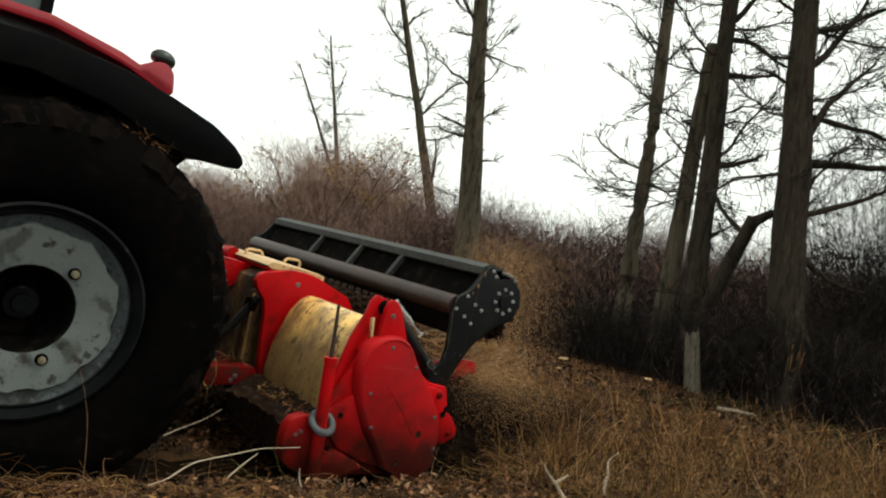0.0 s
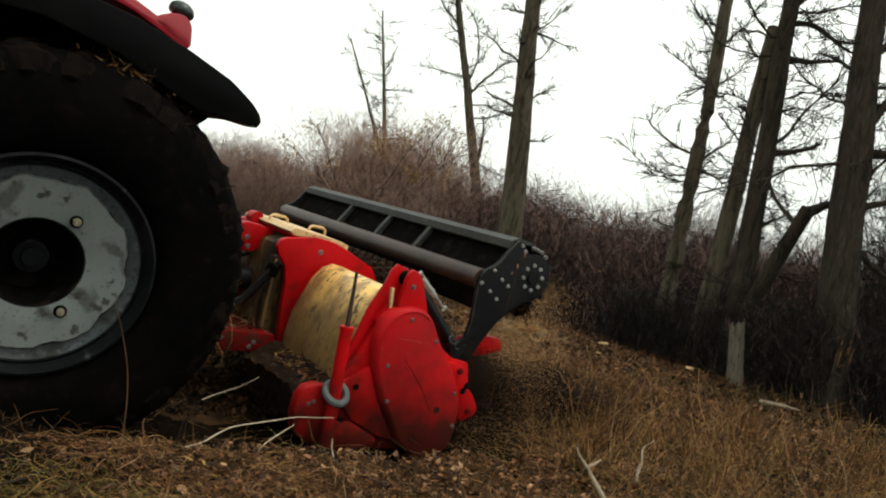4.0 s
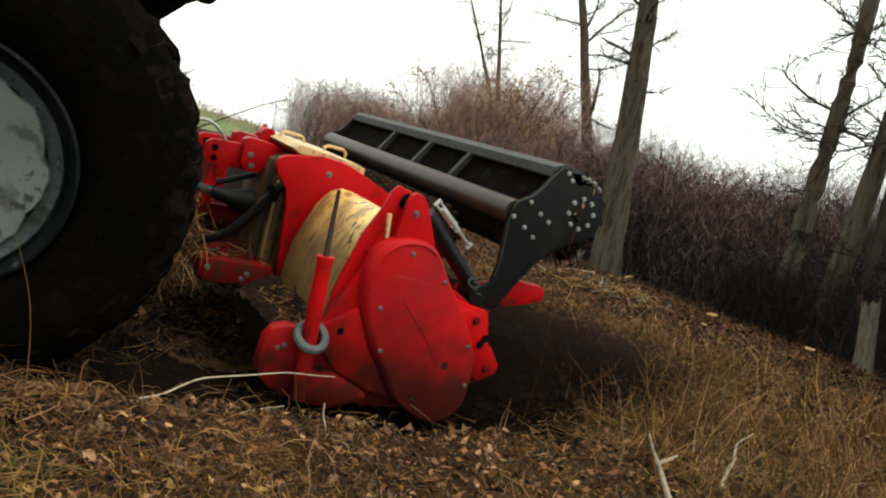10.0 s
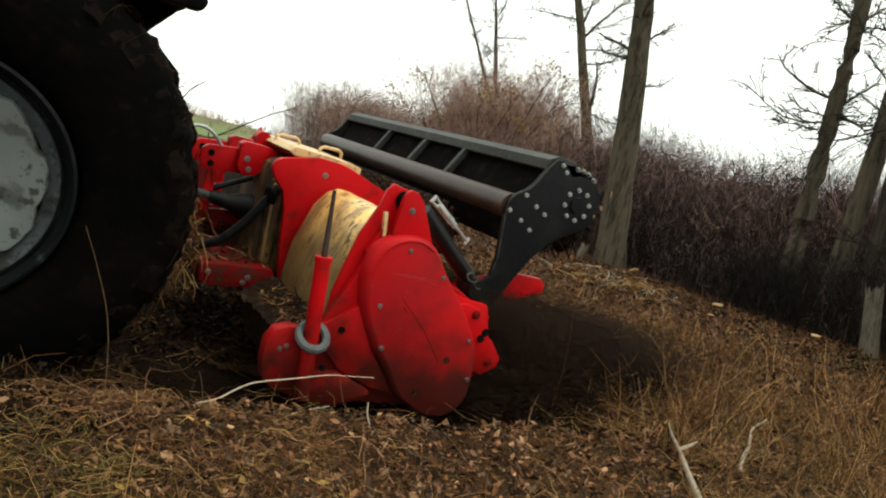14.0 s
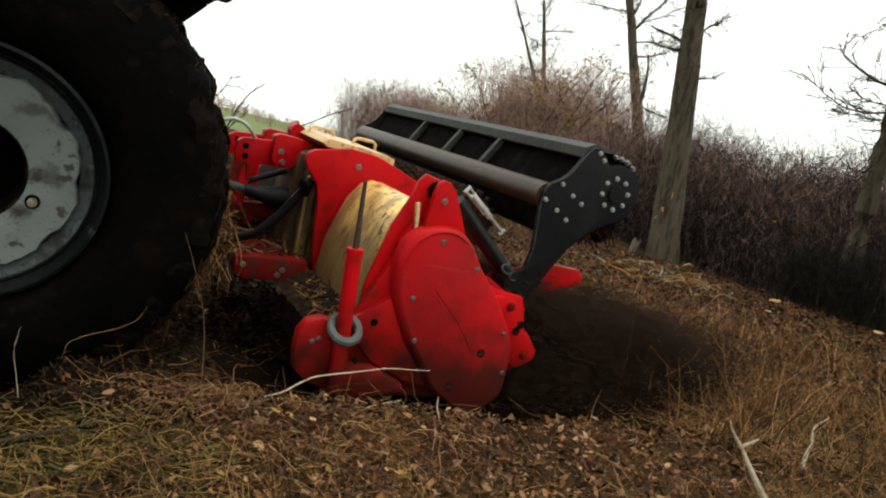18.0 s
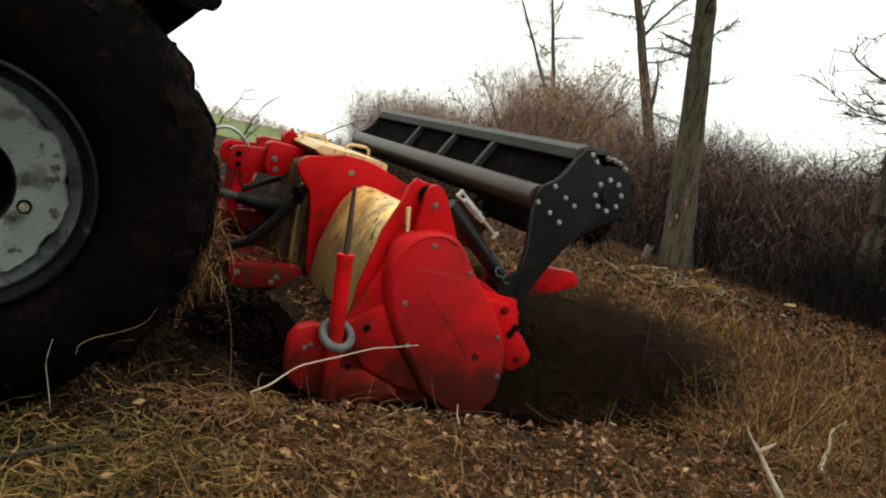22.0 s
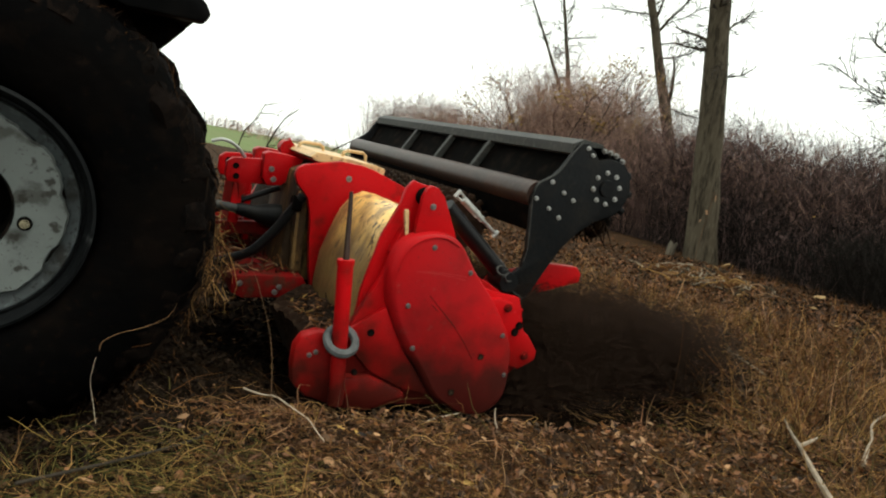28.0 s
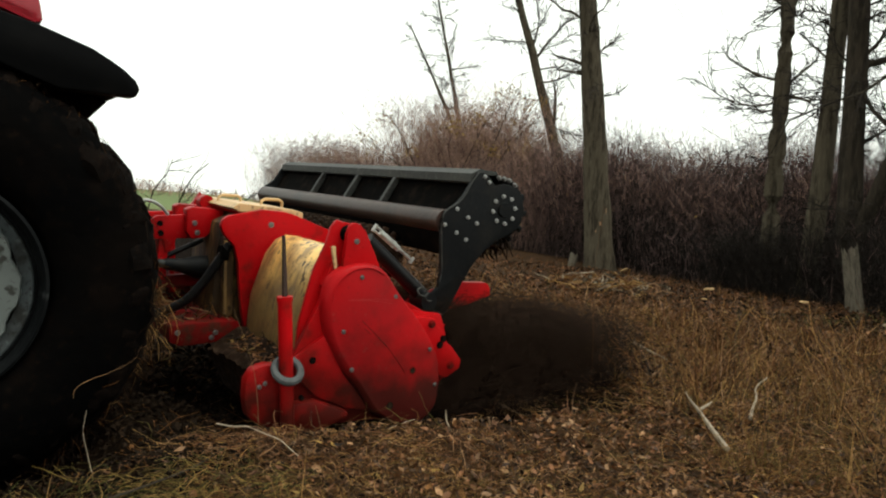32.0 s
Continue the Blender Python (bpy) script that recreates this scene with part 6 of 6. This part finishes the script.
    for k in range(18):
        a, h = rng.uniform(0, 2 * math.pi), rng.uniform(3.4, 6.2)
        out = rng.uniform(0.15, 0.75)
        lp = limb_points((rng.normal(0, 0.06), rng.normal(0, 0.06), 0), (out * math.cos(a), out * math.sin(a), 1), h, rng, 0.13, 7)
        part("stem", sweep(lp, [0.030 * (1 - 0.85 * i / 7) + 0.004 for i in range(8)], 6), BARK, root, smooth=True)
        for _ in range(26):
            i = rng.integers(2, 8)
            s = lp[i - 1].lerp(lp[i], rng.random())
            d = (lp[i] - lp[i - 1]).normalized() + Vector(rng.normal(0, 0.6, 3))
            e = s + d.normalized() * rng.uniform(0.4, 1.0)
            starts.append(s), ends.append(e)
            if i > 5:
                tips.append(e)
            for _ in range(3):
                q = s.lerp(e, rng.uniform(0.3, 1))
                starts.append(q), ends.append(q + (d + Vector(rng.normal(0, 0.8, 3))).normalized() * rng.uniform(0.12, 0.4))
    st, en = np.array(starts), np.array(ends)
    tw = strands("twig_mass", st, en, np.full(len(st), 0.0095), np.full(len(st), 0.005), [TWIG, BUSH_TAN, BUSH_PURPLE], rng.choice(3, len(st), p=[0.3, 0.4, 0.3]), rng)
    tw.parent = root
    tagged(tw, kind="stuff")
    n = 900
    tips = np.array(tips)
    pick = tips[rng.integers(0, len(tips), 40)]
    c = pick[rng.integers(0, 40, n)] + rng.normal(0, 0.16, (n, 3))
    u, w = rng.normal(size=(n, 3)), rng.normal(size=(n, 3))
    u /= np.linalg.norm(u, axis=1, keepdims=True) / 0.055
    w /= np.linalg.norm(w, axis=1, keepdims=True) / 0.035
    v = np.stack([c - u, c - w, c + u, c + w], 1).reshape(-1, 3)
    lf = arrays("leaf_mass", v, np.arange(n * 4).reshape(n, 4), LEAF_YELLOW)
    lf.parent = root
    tagged(lf, "yellow leaves", kind="stuff")


leafy_shrub()


def lying_branch():
    """A felled branch whose thin tips stand up behind the hitch."""
    rng = np.random.default_rng(45)
    root = tagged(new("felled_branch"), "felled thin branch with bare tips standing up", "branch")
    root.location = (0.9, 9.2, -0.1)
    starts, ends, r = [], [], []
    for k in range(7):
        d = Vector((rng.uniform(0.2, 1.1), rng.normal(0, 0.3), rng.uniform(0.5, 1.0)))
        lp = limb_points((rng.uniform(0, 0.5), rng.normal(0, 0.2), 0.1), d, rng.uniform(1.6, 2.5), rng, 0.22, 8)
        part("branch", sweep(lp, [0.014 * (1 - 0.85 * i / 8) + 0.003 for i in range(9)], 6), BARK_DARK, root, smooth=True)
        for _ in range(16):
            i = rng.integers(3, 9)
            s = lp[i - 1].lerp(lp[i], rng.random())
            starts.append(s), ends.append(s + d * 0.18 + Vector(rng.normal(0, 0.17, 3)))
    st, en = np.array(starts), np.array(ends)
    tw = strands("twig_mass", st, en, np.full(len(st), 0.005), np.full(len(st), 0.002), [TWIG], np.zeros(len(st), int), rng)
    tw.parent = root
    tagged(tw, kind="stuff")


lying_branch()


def stump(label, where, lean, r, tall, seed, torn=STUMP, shaft=STUMP):
    """A snapped trunk: uneven shaft with a crown of splinters."""
    root = tagged(new("broken_stump"), label, "stump", group="broken stumps")
    root.location = where
    root.rotation_euler = (radians(lean[0]), radians(lean[1]), 0)
    bm = bmesh.new()
    rng = random.Random(seed)
    rings, n = [], 18
    ridge = [rng.uniform(0.82, 1.15) for _ in range(n)]
    for i, (u, w) in enumerate(((0, 1.4), (0.08, 1.12), (0.3, 1.0), (0.55, 0.98), (0.8, 0.95), (0.95, 0.9))):
        z = u * tall
        rings.append([bm.verts.new((r * w * ridge[k] * math.cos(k * 2 * math.pi / n), r * w * ridge[k] * math.sin(k * 2 * math.pi / n), z + (rng.uniform(-0.10, 0.16) * tall if i == 5 else 0))) for k in range(n)])
    for a, b in zip(rings, rings[1:]):
        for k in range(n):
            bm.faces.new((a[k], a[(k + 1) % n], b[(k + 1) % n], b[k]))
    mid = bm.verts.new((0, 0, tall * 0.72))
    for k in range(n):
        bm.faces.new((rings[-1][k], rings[-1][(k + 1) % n], mid))
    part("stump_wood", bm, shaft, root)
    for k in range(9):
        a = rng.uniform(0, 6.28)
        p = Vector((r * 0.8 * math.cos(a), r * 0.8 * math.sin(a), tall * rng.uniform(0.7, 0.9)))
        part("splinter", sweep([p - Vector((0, 0, tall * (0.35 if k < 3 else 0.05))), p, p + Vector((rng.uniform(-0.03, 0.03), rng.uniform(-0.03, 0.03), tall * rng.uniform(0.12, 0.3)))], [0.016, 0.024, 0.004], 5), torn, root)


stump("pale splintered tree stump in the grass", (12.28, 6.23, -0.05), (-8, -4), 0.135, 1.08, 3)
stump("tall splintered stump torn open to orange wood", (12.6, 4.75, -0.05), (6, -5), 0.12, 1.1, 6, FRESH_WOOD, BARK_DARK)
stump("small pale broken stump beside the main tree", (13.1, 14.25, -0.05), (5, 6), 0.10, 0.5, 4)


def stick(label, pts, r, name="stick"):
    pts = smooth_line(pts)
    base = Vector(pts[0])
    root = part(name, sweep([Vector(p) - base for p in pts], [r * (1 - 0.6 * i / (len(pts) - 1)) for i in range(len(pts))], 7), STICK, None, smooth=True)
    root.location = base
    return tagged(root, label, "stick", group="bare sticks on the ground")


S1 = stick("pale bare stick with a short fork lying in dry grass", [(2.60, 1.70, 0.05), (2.83, 1.97, 0.06), (3.02, 2.187, 0.07), (3.17, 2.36, 0.07), (3.305, 2.51, 0.08)], 0.014)
stick("pale crooked stick lying in dry grass", [(3.25, 2.03, 0.05), (3.48, 2.17, 0.07), (3.699, 2.298, 0.06), (3.95, 2.47, 0.08), (4.262, 2.597, 0.10)], 0.011)
stick("thin grey stick lying on leaf litter", [(4.507, 4.046, 0.08), (4.364, 3.74, 0.07), (4.237, 3.444, 0.06)], 0.012)
stick("short pale log lying before the stumps", [(9.78, 4.55, 0.06), (9.95, 4.40, 0.075), (10.1, 4.28, 0.07), (10.22, 4.16, 0.06)], 0.035)
part("fork", sweep([(0.44, 0.50, 0.02), (0.50, 0.50, 0.04), (0.57, 0.52, 0.05)], [0.010, 0.008, 0.004], 6), STICK, S1, smooth=True)
BENT = stick("long thin pale twig bent over the soil", [(0.95, 2.61, 0.02), (1.02, 2.61, 0.042), (1.075, 2.62, 0.072), (1.13, 2.62, 0.102), (1.19, 2.62, 0.116), (1.30, 2.62, 0.134), (1.40, 2.62, 0.152), (1.45, 2.62, 0.158), (1.54, 2.62, 0.158), (1.63, 2.62, 0.16)], 0.0036, "bent_twig")
BENT.data.materials[0] = BLEACHED
SIDE = stick("short bleached twig propped under a longer one", [(1.24, 2.56, 0.02), (1.27, 2.56, 0.068), (1.35, 2.585, 0.116), (1.38, 2.60, 0.128), (1.415, 2.612, 0.145)], 0.0034, "propped_twig")
SIDE.data.materials[0] = BLEACHED
LEANING = stick("thin bleached twig leaning on the soil before the foot", [(1.085, 2.86, 0.155), (1.15, 2.86, 0.185), (1.25, 2.86, 0.225), (1.335, 2.86, 0.275)], 0.0030, "leaning_twig")
part("stem", sweep([(0, 0, 0), (-0.04, 0.05, -0.12), (-0.05, 0.08, -0.30)], 0.0022, 5), TWIG, LEANING, "dark broken stem")
stick("crooked brown twig on the soil", [(0.75, 2.80, 0.02), (0.64, 2.72, 0.05), (0.49, 2.66, 0.03), (0.50, 2.50, 0.03), (0.56, 2.36, 0.025), (0.66, 2.24, 0.02)], 0.0018, "bent_twig").data.materials[0] = GRASS_BROWN

CAUGHT = stick("thin bent twig dragged along beside the wheel", [(0.0, 0.0, 0.0), (0.006, 0.0, 0.037), (0.056, 0.0, 0.07), (0.14, 0.0, 0.101), (0.214, 0.0, 0.145), (0.241, 0.0, 0.2)], 0.0011, "bent_twig")
CAUGHT.data.materials[0] = LEAF_PALE
stick("dark thin twig lying in the grass", [(-0.10, 1.98, 0.06), (0.15, 2.10, 0.07), (0.35, 2.26, 0.06), (0.50, 2.45, 0.05)], 0.005, "dark_twig").data.materials[0] = BARK_DARK


def stalk(pts, r, mat=LEAF_PALE, label="single pale dry grass stalk standing upright"):
    pts = smooth_line(pts, 3)
    base = Vector(pts[0])
    r = r * 0.4
    ob = part("grass_stalk", sweep([Vector(p) - base for p in pts], [r * (1 - 0.6 * i / (len(pts) - 1)) for i in range(len(pts))], 6), mat, None, smooth=True)
    ob.location = base
    tagged(ob, label, "stalk", group="lone grass stalks")


stalk([(0.60, 2.30, -0.03), (0.585, 2.30, 0.2), (0.555, 2.29, 0.38), (0.50, 2.28, 0.53), (0.45, 2.28, 0.64)], 0.0036)
stalk([(1.32, 1.95, -0.03), (1.315, 1.96, 0.06), (1.305, 1.98, 0.11), (1.31, 1.99, 0.16)], 0.006)
stalk([(0.10, 2.82, -0.16), (0.085, 2.84, -0.10), (0.072, 2.85, -0.045), (0.052, 2.85, 0.04), (0.055, 2.85, 0.09), (0.060, 2.85, 0.132)], 0.0038, BLEACHED, "pale jointed grass stalk standing before the tyre")
stalk([(1.558, 2.43, -0.03), (1.555, 2.435, 0.03), (1.535, 2.44, 0.08), (1.528, 2.44, 0.125)], 0.0125, BLEACHED, "short bleached stem stub standing before the tiller")
stalk([(2.35, 2.45, -0.03), (2.34, 2.46, 0.10), (2.37, 2.47, 0.2)], 0.005)
stalk([(2.1, 2.2, -0.03), (2.12, 2.21, 0.10), (2.16, 2.22, 0.17)], 0.004)
stalk([(0.95, 2.5, -0.03), (0.93, 2.51, 0.10), (0.90, 2.5, 0.18)], 0.004)


def weed():
    """A hair-thin dry weed with two leaves left on it."""
    root = tagged(new("dry_weed"), "thin dry weed stem with two pale leaves", "weed")
    root.location = (2.45, 2.47, -0.05)
    part("stem", sweep(smooth_line([(0, 0, 0), (0.02, 0.0, 0.4), (0.0, 0.02, 0.8), (0.02, 0.0, 1.2)]), 0.0006, 5), GRASS_BROWN, root)
    for x, z, s, turn in ((0.0, 1.10, 0.022, 20), (0.035, 1.17, 0.018, 70), (-0.03, 1.06, 0.012, 140)):
        bm = bmesh.new()
        o = [(-1.0, 0), (-0.5, 0.42), (0.2, 0.5), (1.0, 0.1), (0.5, -0.4), (-0.3, -0.45)]
        up = [bm.verts.new((px * s, 0.1 * s * abs(px), pz * s)) for px, pz in o]
        lo = [bm.verts.new((px * s, 0.1 * s * abs(px) + 0.0012, pz * s)) for px, pz in o]
        bm.faces.new(up), bm.faces.new(lo[::-1])
        for i in range(6):
            bm.faces.new((up[i], lo[i], lo[(i + 1) % 6], up[(i + 1) % 6]))
        bm.transform(pose(x, 0, z, 0, turn, 30))
        part("leaf", bm, LEAF_PALE, root)


weed()


def wood_chips():
    """Pale slabs of split wood thrown over the grass."""
    rng = random.Random(91)
    first = None
    for x, y, size in ((5.9, 4.57, 0.035), (7.26, 4.39, 0.05), (11.9, 6.94, 0.06), (11.86, 8.88, 0.08), (13.55, 12.75, 0.11), (12.9, 12.4, 0.07), (8.3, 5.9, 0.04), (9.8, 7.4, 0.05), (6.6, 3.2, 0.04), (10.6, 9.4, 0.06), (11.2, 10.6, 0.07), (8.9, 8.0, 0.05)):
        m = pose(x, y, height(x, y) + 0.05 + size * 0.4, rng.uniform(-40, 40), rng.uniform(-30, 30), rng.uniform(0, 360)) @ Matrix.Diagonal((size, size, size, 1))
        if first is None:
            bm = bmesh.new()
            bmesh.ops.create_icosphere(bm, subdivisions=2, radius=1)
            for v in bm.verts:
                v.co *= 1 + 0.35 * noise.noise(v.co * 2.3)
                v.co.x *= 1.3
                v.co.y *= 0.65
                v.co.z *= 0.28
            first = part("wood_chip", bm, CHIP, None)
            ob = first
        else:
            ob = new("wood_chip", first.data)
        ob.matrix_world = m
        tagged(ob, "pale split wood chip lying in the dead grass", "wood chip", group="split wood chips")


wood_chips()


def brush_pile():
    rng = np.random.default_rng(71)
    root = tagged(new("brushwood_pile"), "low pile of chopped sticks and chips on the soil", "brushwood")
    root.location = (9.2, 9.1, 0.0)
    for k in range(110):
        a, ln = rng.uniform(0, math.pi), rng.uniform(0.15, 0.6)
        c = Vector((rng.normal(0, 0.55), rng.normal(0, 0.42), rng.uniform(0.02, 0.26)))
        d = Vector((math.cos(a), math.sin(a), rng.normal(0, 0.35))) * ln / 2
        r = rng.uniform(0.008, 0.02)
        bent = [c - d, c - d * 0.3 + Vector(rng.normal(0, 0.03, 3)), c + d * 0.4 + Vector(rng.normal(0, 0.04, 3)), c + d]
        part("chopped_stick", sweep(bent, [r, r, r * 0.8, r * 0.5], 5), (STICK, GRASS_BROWN, LEAF_PALE, BARK, GRASS)[k % 5], root)


brush_pile()

# a far line of bare trees behind the field
bush_band("far_tree_line", "far grey line of bare trees behind the field", 500, [(-70, 190), (20, 200), (90, 190)], 10, 7.5, 0.25, [HAZE_TREE], [1.0], 26, 0.18)


# ---- flying soil ----
def crumbs(name, label, n, seed, place, lo, hi, mat, shape=(1, 1, 1)):
    """A loose cloud of thin flakes of soil thrown up by the tiller."""
    rng = np.random.default_rng(seed)
    c = place(rng, n)
    s = (rng.uniform(lo, hi, n) * rng.uniform(0.4, 1, n))[:, None, None]
    v = c[:, None] + s * rng.normal(0, 1.1, (n, 3, 3)) * np.array(shape)
    ob = arrays(name, v.reshape(-1, 3), np.arange(n * 3).reshape(-1, 3), mat)
    return tagged(ob, label, "soil", kind="stuff")


def spray(rng, n):
    u = rng.random(n) ** 1.6
    x = 1.90 + 1.90 * u + rng.normal(0, 0.09, n)
    top = 0.33 - 0.14 * u ** 2 + 0.03 * np.sin(x * 7.0)
    z = -0.30 + (top + 0.30) * rng.random(n) ** 0.95 + rng.normal(0, 0.045, n)
    return np.stack([x, 3.06 + 0.80 * rng.random(n) + 0.10 * u, z], 1)


def haze(rng, n):
    u = rng.random(n) ** 1.4
    low = rng.random(n) < 0.42
    x = np.where(low, 2.05 + 1.25 * u, 2.50 + 0.42 * u) + rng.normal(0, 0.07, n)
    z = np.where(low, 0.14 + 0.30 * rng.random(n) * (1 - 0.3 * u), 0.20 + 1.15 * rng.random(n) ** 1.2) + rng.normal(0, 0.06, n)
    return np.stack([x, 3.55 + rng.normal(0, 0.25, n), z], 1)


SPRAYS = [crumbs("soil_spray", "dark crumbs of soil flying behind the tiller", 78000, 51 + k, spray, 0.0036, 0.0100, FLYING, (3.4, 1.2, 0.9)) for k in range(3)]
PUFF = crumbs("dust_puff", "thin tan dust drifting behind the roller", 290000, 61, haze, 0.0010, 0.0023, DUST)


def fallen_clod():
    """A lump of black soil and roots that lets go of the roller near the end."""
    rng = np.random.default_rng(81)
    root = tagged(new("soil_clod"), "lump of black soil and roots dropping off the roller", "clod")
    bm = bmesh.new()
    bmesh.ops.create_icosphere(bm, subdivisions=3, radius=0.065)
    for v in bm.verts:
        v.co *= 1 + 0.45 * noise.noise(v.co * 17) + 0.2 * noise.noise(v.co * 45)
        v.co.z *= 1.25
    part("clod_body", bm, SOIL_DARK, root, "", True)
    s = rng.normal(0, 0.04, (70, 3))
    e = s + rng.normal(0, 0.05, (70, 3)) + np.array([0, 0, 0.05])
    ob = strands("roots", s, e, np.full(70, 0.0035), np.full(70, 0.0015), [CLOD, MUDDY], rng.choice(2, 70), rng)
    ob.parent = root
    tagged(ob, "thin torn roots", kind="stuff")
    return root


CLUMP = fallen_clod()


# ---- driving ----
def motions():
    walk(tractor, [(t, pose(*p)) for t, *p in DRIVE])
    walk(mulcher, [(t, pose(*p)) for t, *p in DRIVE])
    for k, ob in enumerate(SPRAYS):
        walk(ob, [(t, pose(*p) @ pose(0.05 * math.sin(t * 4.1 + 2.1 * k), 0.03 * math.cos(t * 3.3 + k), 0.035 * math.sin(t * 5.3 + 1.3 * k))) for t, *p in DRIVE])
    # the dust hangs at first, then sinks into the worked soil
    walk(PUFF, [(t, pose(*p) @ pose(0.10 * math.sin(t), 0, 0.05 * math.sin(t * 1.7) - 1.6 * min(1, max(0, (t - 3.0) / 4)))) for t, *p in DRIVE])
    # the clod rides under the roller, lets go and drops into the furrow
    held = pose(2.39, 3.27, 0.755)
    rows = [(t, pose(*p) @ held) for t, *p in DRIVE if t <= 30.0]
    x, y, z = (pose(*DRIVE[-5][1:]) @ held).translation
    drop = ((30.2, -0.01, 0.0), (30.3, -0.03, 5), (30.4, -0.07, 12), (30.5, -0.15, 20), (30.6, -0.29, 30), (30.7, -0.50, 45), (30.8, -0.78, 60), (30.9, -0.90, 66), (32.0, -0.90, 66))
    walk(CLUMP, rows + [(t, pose(x + 0.02, y, z + dz, 0, turn, 0)) for t, dz, turn in drop])
    # the bent twig is pushed up by the foot, springs back and drops on the soil
    rows = []
    for t, x, z, turn in ((0.0, 1.63, 0.165, 0), (13.0, 1.63, 0.165, 0), (17.0, 1.584, 0.165, 0.7), (20.0, 1.508, 0.22, 4), (21.5, 1.426, 0.278, 8), (23.0, 1.29, 0.36, 10.6), (24.0, 1.18, 0.403, 15), (24.6, 1.19, 0.33, 9), (25.0, 1.222, 0.16, -4), (25.5, 1.20, 0.15, -4)):
        c, s = math.cos(radians(turn)), math.sin(radians(turn))
        rows.append((t, pose(x - 0.68 * c + 0.14 * s, 2.61, z - 0.68 * s - 0.14 * c, 0, -turn, 0)))
    walk(BENT, rows + [(26.5, pose(0.58, 2.72, 0.05, -28, 0, -42)), (27.5, pose(0.60, 2.78, 0.06, -56, 0, -84)), (29.0, pose(0.571, 2.772, 0.06, -60, 0, -92)), (32.0, pose(0.56, 2.76, 0.06, -60, 0, -92))])
    # the leaning twig is pressed flat as the foot comes up to it
    x, y, z = LEANING.location
    walk(SIDE, [(0.0, pose(*SIDE.location)), (3.5, pose(*SIDE.location)), (5.4, pose(1.22, 2.50, 0.01, 0, 22, 0)), (32.0, pose(1.22, 2.50, 0.01, 0, 22, 0))])
    walk(LEANING, [(0.0, pose(x, y, z)), (5.5, pose(x, y, z)), (7.2, pose(x - 0.08, y - 0.16, -0.03, 0, 25, 0)), (32.0, pose(x - 0.08, y - 0.16, -0.03, 0, 25, 0))])
    # the twig beside the wheel lies flat until the wheel drags it up
    place = [(17.0, 0.224, 0.051), (20.0, 0.176, 0.075), (22.0, 0.142, 0.097), (24.0, 0.112, 0.116), (25.5, 0.075, 0.135), (27.5, 0.068, 0.174), (29.0, 0.068, 0.161), (31.0, 0.024, 0.184), (32.0, 0.004, 0.199)]
    walk(CAUGHT, [(0.0, pose(0.26, 2.8, -0.07, 0, 36, 0)), (14.0, pose(0.26, 2.8, -0.07, 0, 36, 0))] + [(t, pose(a, 2.8, c)) for t, a, c in place])
    walk(WHEEL, [(t, pose(*WC, 0, math.degrees((p[0]) / TYRE_R), 0)) for t, *p in DRIVE])


motions()
